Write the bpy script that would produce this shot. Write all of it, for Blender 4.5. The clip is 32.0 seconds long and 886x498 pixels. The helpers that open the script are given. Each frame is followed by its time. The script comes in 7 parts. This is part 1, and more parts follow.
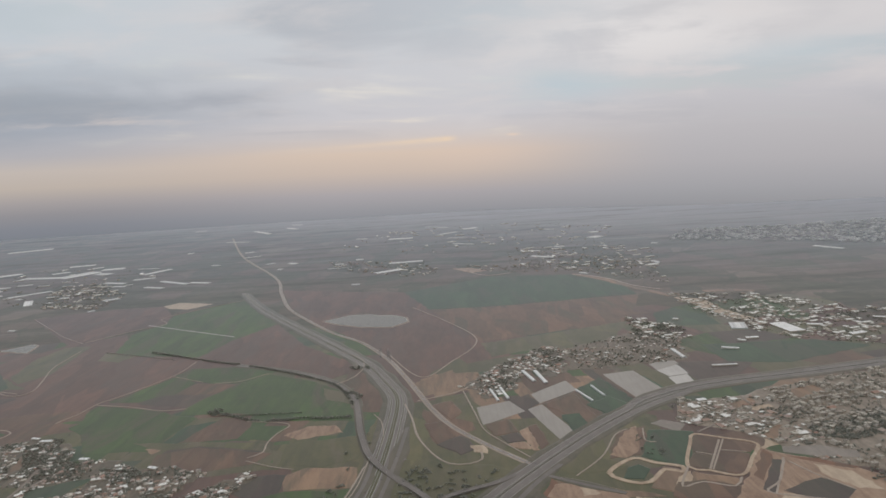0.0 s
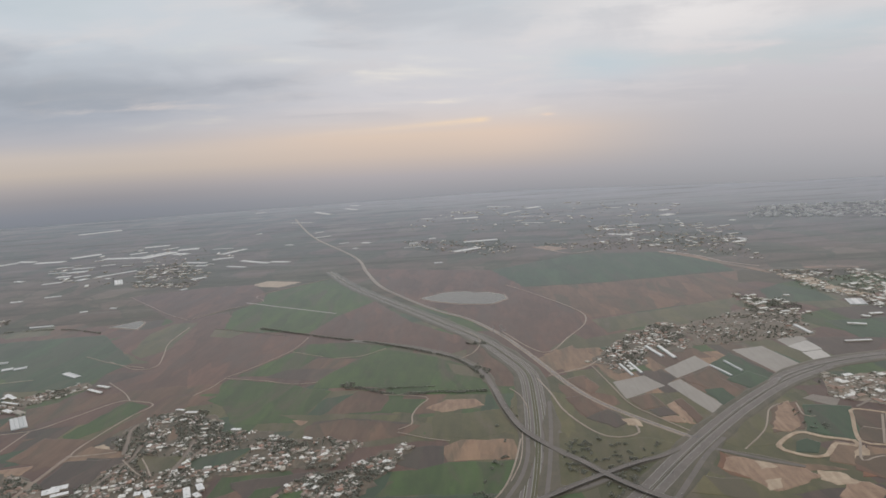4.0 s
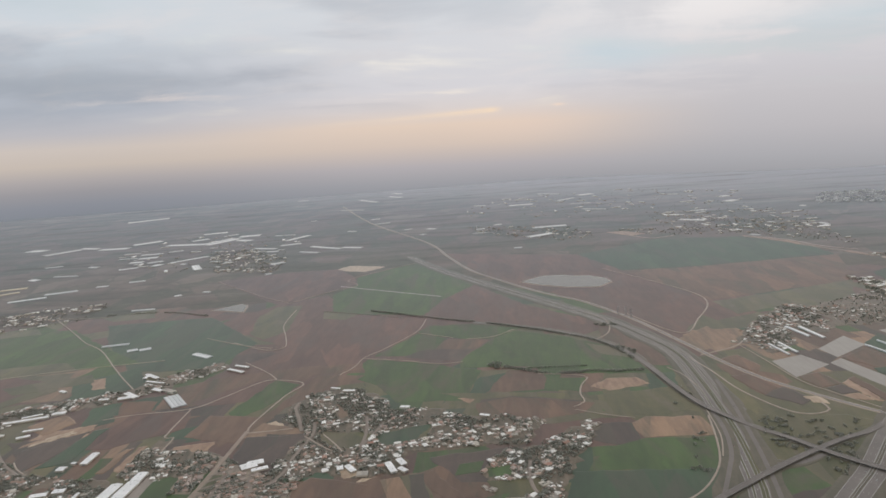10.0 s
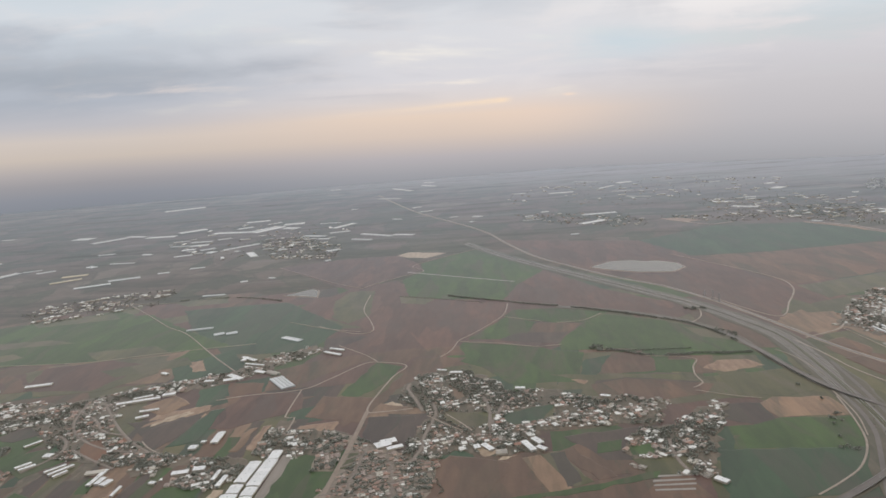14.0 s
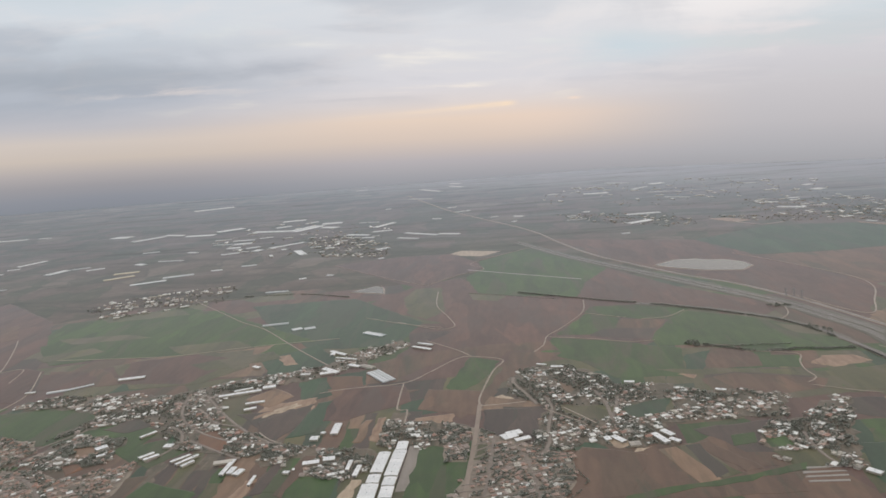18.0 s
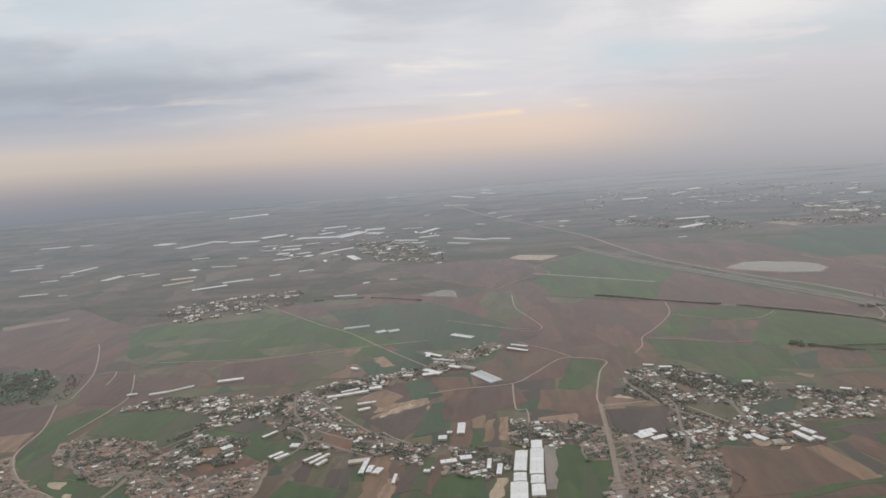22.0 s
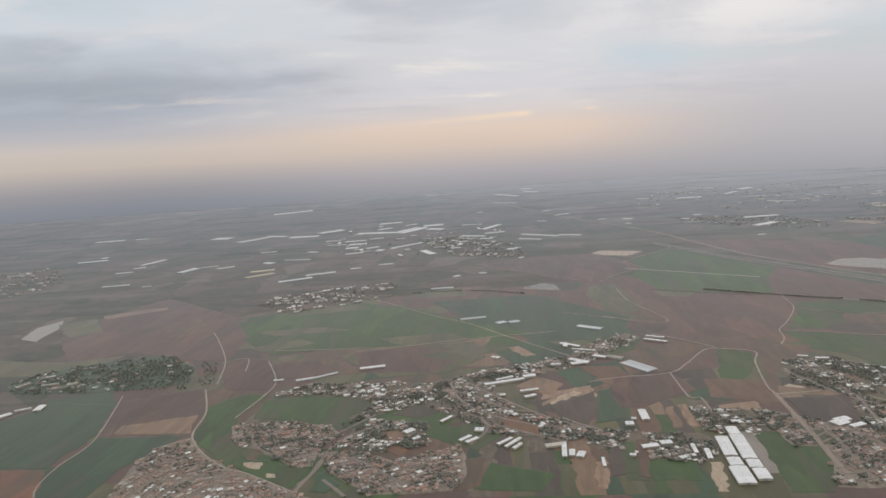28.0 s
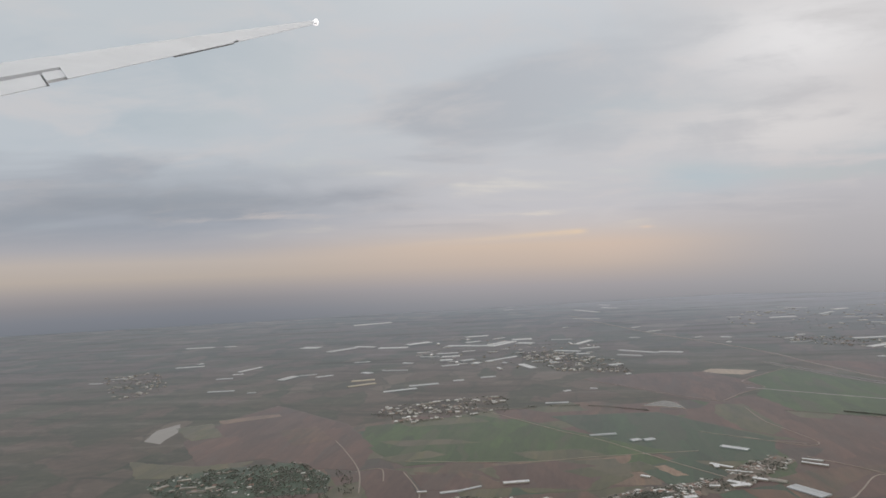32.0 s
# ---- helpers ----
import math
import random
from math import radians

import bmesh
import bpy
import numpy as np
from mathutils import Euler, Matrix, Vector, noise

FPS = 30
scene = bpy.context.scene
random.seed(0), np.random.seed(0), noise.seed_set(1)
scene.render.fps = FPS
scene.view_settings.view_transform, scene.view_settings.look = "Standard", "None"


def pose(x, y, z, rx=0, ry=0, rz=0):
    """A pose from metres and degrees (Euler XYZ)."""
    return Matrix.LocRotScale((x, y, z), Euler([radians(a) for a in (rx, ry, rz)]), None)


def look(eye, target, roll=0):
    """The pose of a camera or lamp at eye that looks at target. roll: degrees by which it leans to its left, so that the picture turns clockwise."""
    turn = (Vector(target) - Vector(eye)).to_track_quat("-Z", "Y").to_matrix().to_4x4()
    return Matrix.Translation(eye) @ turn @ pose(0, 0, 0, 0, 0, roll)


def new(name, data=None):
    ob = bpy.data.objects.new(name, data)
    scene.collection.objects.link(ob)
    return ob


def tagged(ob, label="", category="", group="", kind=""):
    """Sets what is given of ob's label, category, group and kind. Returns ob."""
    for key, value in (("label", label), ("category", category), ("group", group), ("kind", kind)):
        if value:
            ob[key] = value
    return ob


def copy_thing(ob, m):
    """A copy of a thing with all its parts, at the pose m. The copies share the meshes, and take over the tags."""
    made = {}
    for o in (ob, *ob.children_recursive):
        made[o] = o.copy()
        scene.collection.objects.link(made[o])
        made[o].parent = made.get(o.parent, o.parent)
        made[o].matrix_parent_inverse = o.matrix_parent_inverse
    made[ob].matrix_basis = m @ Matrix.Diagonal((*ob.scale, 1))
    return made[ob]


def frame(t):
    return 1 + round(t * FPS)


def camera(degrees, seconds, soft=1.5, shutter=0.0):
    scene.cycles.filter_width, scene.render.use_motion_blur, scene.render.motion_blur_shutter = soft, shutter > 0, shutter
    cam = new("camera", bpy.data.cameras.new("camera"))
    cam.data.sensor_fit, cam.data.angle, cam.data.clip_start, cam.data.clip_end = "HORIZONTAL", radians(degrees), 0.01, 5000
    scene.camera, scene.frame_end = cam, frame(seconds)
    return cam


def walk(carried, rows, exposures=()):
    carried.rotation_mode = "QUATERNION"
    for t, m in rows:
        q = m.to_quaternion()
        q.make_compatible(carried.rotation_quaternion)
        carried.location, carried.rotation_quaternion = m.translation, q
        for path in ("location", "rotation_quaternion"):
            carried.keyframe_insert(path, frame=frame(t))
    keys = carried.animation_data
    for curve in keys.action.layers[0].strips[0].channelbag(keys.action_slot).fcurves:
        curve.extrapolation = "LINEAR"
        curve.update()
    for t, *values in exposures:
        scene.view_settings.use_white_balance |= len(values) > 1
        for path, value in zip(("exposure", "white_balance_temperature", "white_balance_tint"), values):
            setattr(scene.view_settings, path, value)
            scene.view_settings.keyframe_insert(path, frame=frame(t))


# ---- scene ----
cam = camera(63.0, 32.0, soft=1.65)
PATH = [
    (0, (-6.715, 6.419, 357.038), (-6.741, 8.404, 356.794), -3.7),
    (0.5, (-24.993, 6.125, 357.02), (-25.04, 8.109, 356.773), -3.8),
    (1, (-43.262, 5.823, 356.99), (-43.324, 7.806, 356.734), -3.8),
    (1.5, (-61.506, 5.509, 356.947), (-61.582, 7.49, 356.682), -3.8),
    (2, (-79.707, 5.169, 356.893), (-79.79, 7.149, 356.626), -4.1),
    (2.5, (-97.845, 4.789, 356.827), (-97.942, 6.768, 356.551), -4.4),
    (3, (-115.894, 4.361, 356.747), (-116.008, 6.338, 356.465), -4.6),
    (3.5, (-133.843, 3.87, 356.632), (-133.968, 5.846, 356.347), -4.3),
    (5.5, (-205.221, 1.609, 355.519), (-205.354, 3.582, 355.22), -4.8),
    (6, (-222.987, 0.967, 355.393), (-223.132, 2.938, 355.09), -5.0),
    (6.5, (-240.693, 0.25, 355.289), (-240.848, 2.22, 354.982), -5.1),
    (7, (-258.35, -0.57, 355.184), (-258.501, 1.399, 354.871), -4.6),
    (7.5, (-275.952, -1.521, 355.076), (-276.1, 0.449, 354.76), -4.5),
    (8, (-293.497, -2.599, 354.965), (-293.641, -0.629, 354.649), -4.4),
    (8.5, (-310.999, -3.799, 354.851), (-311.145, -1.83, 354.533), -4.4),
    (9, (-328.47, -5.106, 354.733), (-328.616, -3.137, 354.417), -4.5),
    (9.5, (-345.915, -6.503, 354.61), (-346.065, -4.533, 354.296), -4.4),
    (10, (-363.339, -7.974, 354.483), (-363.493, -6.004, 354.172), -4.5),
    (10.5, (-380.736, -9.495, 354.353), (-380.893, -7.526, 354.041), -4.5),
    (11, (-398.101, -11.051, 354.222), (-398.26, -9.083, 353.905), -4.8),
    (11.5, (-415.441, -12.637, 354.09), (-415.604, -10.671, 353.767), -4.8),
    (12, (-432.766, -14.255, 353.958), (-432.933, -12.289, 353.63), -4.8),
    (12.5, (-450.097, -15.91, 353.826), (-450.272, -13.946, 353.494), -4.7),
    (13, (-467.453, -17.604, 353.694), (-467.63, -15.64, 353.361), -4.7),
    (13.5, (-484.854, -19.322, 353.562), (-485.036, -17.358, 353.232), -4.8),
    (14, (-502.306, -21.046, 353.428), (-502.491, -19.083, 353.094), -4.7),
    (14.5, (-519.805, -22.765, 353.263), (-519.992, -20.803, 352.924), -4.7),
    (16.5, (-589.957, -29.583, 351.791), (-590.151, -27.623, 351.447), -4.4),
    (17, (-607.524, -31.296, 351.633), (-607.718, -29.334, 351.293), -4.5),
    (17.5, (-625.113, -33.015, 351.514), (-625.308, -31.052, 351.182), -4.4),
    (18, (-642.717, -34.732, 351.403), (-642.913, -32.768, 351.078), -4.5),
    (18.5, (-660.33, -36.433, 351.295), (-660.529, -34.469, 350.976), -4.6),
    (19, (-677.942, -38.111, 351.19), (-678.144, -36.146, 350.874), -4.7),
    (19.5, (-695.553, -39.761, 351.088), (-695.76, -37.796, 350.775), -4.7),
    (20, (-713.167, -41.397, 350.988), (-713.374, -39.432, 350.677), -4.6),
    (20.5, (-730.796, -43.039, 350.891), (-731.005, -41.074, 350.582), -4.8),
    (21, (-748.438, -44.72, 350.798), (-748.65, -42.755, 350.492), -4.8),
    (21.5, (-766.095, -46.469, 350.709), (-766.312, -44.504, 350.406), -4.8),
    (22, (-783.779, -48.302, 350.623), (-783.998, -46.337, 350.323), -4.8),
    (22.5, (-801.499, -50.232, 350.542), (-801.725, -48.268, 350.243), -4.8),
    (23, (-819.261, -52.245, 350.464), (-819.49, -50.281, 350.163), -4.6),
    (23.5, (-837.073, -54.329, 350.39), (-837.306, -52.366, 350.09), -4.5),
    (24, (-854.935, -56.485, 350.321), (-855.166, -54.521, 350.02), -4.4),
    (24.5, (-872.85, -58.72, 350.257), (-873.076, -56.755, 349.958), -4.4),
    (25, (-890.824, -61.05, 350.195), (-891.05, -59.085, 349.899), -4.4),
    (25.5, (-908.86, -63.491, 350.124), (-909.087, -61.525, 349.831), -4.4),
    (27.5, (-981.219, -73.751, 349.539), (-981.45, -71.787, 349.241), -4.4),
    (28, (-999.316, -76.5, 349.48), (-999.553, -74.536, 349.184), -4.3),
    (28.5, (-1017.407, -79.443, 349.442), (-1017.66, -77.478, 349.167), -4.2),
    (29, (-1035.477, -82.583, 349.413), (-1035.736, -80.616, 349.165), -4.1),
    (29.5, (-1053.515, -85.922, 349.388), (-1053.786, -83.952, 349.173), -3.8),
    (30, (-1071.52, -89.438, 349.368), (-1071.806, -87.467, 349.189), -3.6),
    (30.5, (-1089.495, -93.096, 349.352), (-1089.799, -91.124, 349.211), -3.8),
    (31, (-1107.447, -96.847, 349.339), (-1107.771, -94.875, 349.256), -3.6),
    (31.5, (-1125.388, -100.649, 349.33), (-1125.731, -98.679, 349.3), -3.5),
    (32, (-1143.324, -104.469, 349.325), (-1143.689, -102.502, 349.356), -3.4),
]
walk(cam, [(t, look(eye, target, roll)) for t, eye, target, roll in PATH],
     exposures=[(0, 0.0), (2, 0.02), (3.5, 0.07), (6, 0.11), (8, 0.11), (11, 0.22), (13, 0.24), (18, 0.24), (25, 0.18), (28, 0.16), (29.5, 0.14), (31, 0.08), (32, -0.13)])

# ---- light ----
SUN_AZ = math.radians(-9.0)      # bearing of the hidden sun, from +y towards -x negative


def build_world():
    w = bpy.data.worlds.new("overcast_dusk")
    scene.world = w
    w.use_nodes = True
    nt = w.node_tree
    nt.nodes.clear()
    N, L = nt.nodes.new, nt.links.new

    def math_(op, a, b=None, clamp=False):
        n = N("ShaderNodeMath")
        n.operation, n.use_clamp = op, clamp
        for i, v in enumerate((a, b)):
            if v is None:
                continue
            if isinstance(v, (int, float)):
                n.inputs[i].default_value = v
            else:
                L(v, n.inputs[i])
        return n.outputs[0]

    def smooth(v, lo, hi):
        n = N("ShaderNodeMapRange")
        n.interpolation_type = "SMOOTHSTEP"
        L(v, n.inputs[0])
        n.inputs[1].default_value, n.inputs[2].default_value = lo, hi
        return n.outputs[0]

    def mix(f, a, b):
        n = N("ShaderNodeMix")
        n.data_type = "RGBA"
        for i, v in ((0, f), (6, a), (7, b)):
            if isinstance(v, (int, float)):
                n.inputs[i].default_value = v
            elif isinstance(v, tuple):
                n.inputs[i].default_value = (*v, 1)
            else:
                L(v, n.inputs[i])
        return n.outputs[2]

    tc = N("ShaderNodeTexCoord").outputs["Generated"]
    sep = N("ShaderNodeSeparateXYZ")
    L(tc, sep.inputs[0])
    dx, dy, dz = sep.outputs
    dz = math_("ADD", dz, math_("MULTIPLY", dx, 0.031))   # the haze lies level, the plain leans a little
    az = math_("ARCTAN2", dx, dy)            # 0 ahead, + to the right
    elev = N("ShaderNodeMapRange")
    L(dz, elev.inputs[0])
    elev.inputs[1].default_value, elev.inputs[2].default_value = -0.10, 0.40

    def column(stops):
        """Sky colour up one bearing: (elevation, 8-bit colour) stops."""
        r = N("ShaderNodeValToRGB")
        L(elev.outputs[0], r.inputs[0])
        e = r.color_ramp.elements
        while len(e) < len(stops):
            e.new(0.5)
        for el, (p, c) in zip(e, stops):
            el.position, el.color = (p + 0.10) / 0.50, (*[((v / 255 + 0.055) / 1.055) ** 2.4 for v in c], 1)
        return r.outputs[0]

    left = column([(-0.085, (122, 127, 135)), (-0.066, (132, 135, 143)), (-0.050, (146, 144, 148)), (-0.036, (164, 158, 158)), (-0.018, (188, 177, 168)), (0.002, (194, 184, 177)),
                   (0.020, (180, 178, 182)), (0.050, (172, 177, 187)), (0.090, (186, 191, 199)), (0.140, (194, 201, 208)), (0.300, (200, 206, 211))])
    middle = column([(-0.085, (135, 138, 144)), (-0.066, (150, 150, 155)), (-0.044, (169, 164, 167)), (-0.014, (200, 184, 173)), (0.012, (213, 194, 179)),
                     (0.035, (206, 198, 196)), (0.060, (203, 201, 205)), (0.110, (206, 206, 210)), (0.180, (200, 204, 209)), (0.290, (202, 207, 213)), (0.400, (220, 223, 227))])
    right = column([(-0.085, (138, 139, 144)), (-0.066, (151, 151, 155)), (-0.045, (163, 162, 166)), (-0.010, (178, 175, 178)), (0.030, (187, 184, 187)),
                    (0.070, (195, 193, 197)), (0.110, (206, 203, 205)), (0.170, (212, 209, 210)), (0.290, (215, 213, 214)), (0.400, (228, 227, 227))])
    col = mix(smooth(az, -0.55, -0.12), left, middle)
    col = mix(smooth(az, -0.02, 0.34), col, right)
    # flattened cloud deck: directions meet a level layer overhead
    h = math_("ADD", math_("MAXIMUM", dz, 0.0), 0.12)
    comb = N("ShaderNodeCombineXYZ")
    L(math_("DIVIDE", dx, h), comb.inputs[0])
    L(math_("DIVIDE", dy, h), comb.inputs[1])

    def clouds(scale, detail, off, rough=0.5, dist=0.4, stretch=(1, 1, 1)):
        mp = N("ShaderNodeMapping")
        mp.inputs["Location"].default_value = off
        mp.inputs["Scale"].default_value = stretch
        L(comb.outputs[0], mp.inputs[0])
        n = N("ShaderNodeTexNoise")
        n.inputs["Scale"].default_value, n.inputs["Detail"].default_value = scale, detail
        n.inputs["Roughness"].default_value, n.inputs["Distortion"].default_value = rough, dist
        L(mp.outputs[0], n.inputs[0])
        return n.outputs[0]

    big = clouds(0.75, 5, (3.1, 1.7, 0), stretch=(0.8, 1.0, 1))
    fine = clouds(2.3, 7, (7.3, 2.2, 0), 0.6, stretch=(0.7, 1.0, 1))
    lm = N("ShaderNodeMapping")
    lm.inputs["Scale"].default_value, lm.inputs["Location"].default_value = (4.2, 4.2, 11.0), (0.7, 0.2, 0.4)
    L(tc, lm.inputs[0])
    ln = N("ShaderNodeTexNoise")
    ln.inputs["Scale"].default_value, ln.inputs["Detail"].default_value = 1.6, 7
    ln.inputs["Roughness"].default_value, ln.inputs["Distortion"].default_value = 0.55, 0.6
    L(lm.outputs[0], ln.inputs[0])
    lump = ln.outputs[0]
    fine = math_("ADD", math_("MULTIPLY", fine, 0.45), math_("MULTIPLY", lump, 0.55))
    up = smooth(dz, 0.015, 0.07)             # clouds show above the haze alone
    sky = N("ShaderNodeTexSky")
    sky.sky_type, sky.sun_disc = "NISHITA", False
    sky.sun_elevation, sky.sun_rotation = math.radians(14.0), SUN_AZ
    clear = N("ShaderNodeVectorMath")
    clear.operation = "SCALE"
    L(sky.outputs[0], clear.inputs[0])
    clear.inputs["Scale"].default_value = 0.05
    gap = math_("MULTIPLY", math_("MULTIPLY", smooth(big, 0.53, 0.66), smooth(fine, 0.60, 0.42)), up)
    col = mix(math_("MULTIPLY", gap, 0.55), col, mix(0.75, clear.outputs[0], (0.46, 0.55, 0.63)))
    shade = math_("MULTIPLY", math_("MULTIPLY", smooth(big, 0.50, 0.36), up), math_("SUBTRACT", 0.45, math_("MULTIPLY", smooth(az, -0.3, 0.2), 0.30)))
    col = mix(shade, col, (0.325, 0.345, 0.395))
    lit = math_("MULTIPLY", math_("MULTIPLY", smooth(fine, 0.46, 0.68), up), 0.5)
    col = mix(lit, col, (0.680, 0.640, 0.635))

    def blob(a0, z0, wa, wz):
        u = math_("POWER", math_("DIVIDE", math_("SUBTRACT", az, a0), wa), 2.0)
        w_ = math_("POWER", math_("DIVIDE", math_("SUBTRACT", dz, z0), wz), 2.0)
        return math_("EXPONENT", math_("MULTIPLY", math_("ADD", u, w_), -1.0))

    # long cloud bank away from the sun, the gap of blue, and the lit rims near the sun
    soft = clouds(1.3, 3, (1.3, 5.2, 0), 0.45, 0.5, (0.55, 1.0, 1))
    wob = smooth(math_("ADD", math_("MULTIPLY", soft, 0.5), math_("MULTIPLY", lump, 0.5)), 0.32, 0.58)
    slope = math_("MULTIPLY", math_("ADD", az, 0.55), 0.05)
    du = math_("POWER", math_("DIVIDE", math_("ADD", az, 0.60), 0.36), 2.0)
    dw = math_("POWER", math_("DIVIDE", math_("SUBTRACT", math_("SUBTRACT", dz, slope), 0.076), 0.037), 2.0)
    bank = math_("EXPONENT", math_("MULTIPLY", math_("ADD", du, dw), -1.0))
    col = mix(math_("MULTIPLY", math_("MULTIPLY", bank, math_("ADD", math_("MULTIPLY", wob, 0.6), 0.4)), 0.78), col, (0.295, 0.325, 0.370))
    frayed = smooth(math_("ADD", math_("MULTIPLY", soft, 0.4), math_("MULTIPLY", fine, 0.6)), 0.66, 0.40)
    col = mix(math_("MULTIPLY", math_("MULTIPLY", blob(0.165, 0.093, 0.085, 0.022), frayed), 0.85), col, (0.50, 0.575, 0.625))
    col = mix(math_("MULTIPLY", math_("MULTIPLY", blob(0.42, 0.118, 0.13, 0.016), frayed), 0.6), col, (0.52, 0.59, 0.63))
    col = mix(math_("MULTIPLY", math_("MULTIPLY", blob(0.10, 0.185, 0.10, 0.020), frayed), 0.5), col, (0.52, 0.59, 0.63))
    col = mix(math_("MULTIPLY", math_("MULTIPLY", blob(0.27, 0.150, 0.16, 0.035), smooth(fine, 0.40, 0.58)), 0.7), col, (0.78, 0.755, 0.75))
    col = mix(math_("MULTIPLY", math_("MULTIPLY", blob(0.29, 0.25, 0.12, 0.05), smooth(fine, 0.36, 0.56)), 0.75), col, (0.90, 0.885, 0.89))
    col = mix(math_("MULTIPLY", blob(0.055, 0.008, 0.085, 0.020), 0.30), col, (0.72, 0.56, 0.47))
    col = mix(math_("MULTIPLY", math_("MULTIPLY", blob(-0.43, 0.060, 0.11, 0.008), smooth(fine, 0.44, 0.60)), 0.7), col, (0.620, 0.560, 0.540))
    rim = math_("SUBTRACT", dz, math_("MULTIPLY", math_("ADD", az, 0.013), 0.05))
    streak = math_("EXPONENT", math_("MULTIPLY", math_("POWER", math_("DIVIDE", math_("SUBTRACT", rim, 0.0275), 0.0032), 2.0), -1.0))
    tail = math_("ADD", math_("MULTIPLY", smooth(az, -0.12, -0.015), 0.72), math_("MULTIPLY", smooth(az, -0.30, -0.10), 0.28))
    streak = math_("MULTIPLY", math_("MULTIPLY", streak, tail), smooth(az, 0.022, -0.002))
    col = mix(math_("MULTIPLY", math_("MULTIPLY", streak, smooth(fine, 0.30, 0.62)), 0.95), col, (0.86, 0.66, 0.46))
    col = mix(math_("MULTIPLY", blob(0.092, 0.0315, 0.008, 0.0018), 0.6), col, (0.80, 0.62, 0.50))
    bg = N("ShaderNodeBackground")
    L(col, bg.inputs[0])
    bg.inputs[1].default_value = 1.0
    out = N("ShaderNodeOutputWorld")
    L(bg.outputs[0], out.inputs[0])


build_world()
sun = new("sun", bpy.data.lights.new("sun", "SUN"))
sun.data.energy, sun.data.angle, sun.data.color = 0.42, math.radians(80), (1.0, 0.84, 0.68)
sun.matrix_world = look((0, 0, 0), (-math.sin(SUN_AZ), -math.cos(SUN_AZ), -math.tan(math.radians(14))))

# ---- materials ----
def material(name, rough=0.6, spec=0.5, metal=0.0, haze_sheen=0.30, thin_coat=0.12):
    m = bpy.data.materials.new(name)
    m.use_nodes = True
    b = m.node_tree.nodes["Principled BSDF"]
    b.inputs["Roughness"].default_value, b.inputs["Specular IOR Level"].default_value = rough, spec
    b.inputs["Metallic"].default_value = metal
    # haze put into sheen and thin coat: pale and glossy at a grazing view
    b.inputs["Sheen Weight"].default_value, b.inputs["Sheen Roughness"].default_value = haze_sheen, 0.30
    b.inputs["Sheen Tint"].default_value = (1.0, 0.95, 0.90, 1)
    b.inputs["Coat Weight"].default_value, b.inputs["Coat Roughness"].default_value = thin_coat, 0.5
    return m, m.node_tree.nodes.new, m.node_tree.links.new, b


def ramp(N, L, fac, stops):
    r = N("ShaderNodeValToRGB")
    L(fac, r.inputs[0])
    e = r.color_ramp.elements
    while len(e) < len(stops):
        e.new(0.5)
    for el, (p, c) in zip(e, stops):
        el.position, el.color = p, (*c, 1)
    return r.outputs[0]


def noise_(N, L, vec, scale, detail=4, rough=0.6, dist=0.0):
    n = N("ShaderNodeTexNoise")
    n.inputs["Scale"].default_value, n.inputs["Detail"].default_value = scale, detail
    n.inputs["Roughness"].default_value, n.inputs["Distortion"].default_value = rough, dist
    L(vec, n.inputs[0])
    return n.outputs[0]


def blend(N, L, f, a, b, how="MIX"):
    n = N("ShaderNodeMix")
    n.data_type, n.blend_type = "RGBA", how
    for i, v in ((0, f), (6, a), (7, b)):
        if isinstance(v, (int, float)):
            n.inputs[i].default_value = v
        elif isinstance(v, tuple):
            n.inputs[i].default_value = (*v, 1)
        else:
            L(v, n.inputs[i])
    return n.outputs[2]


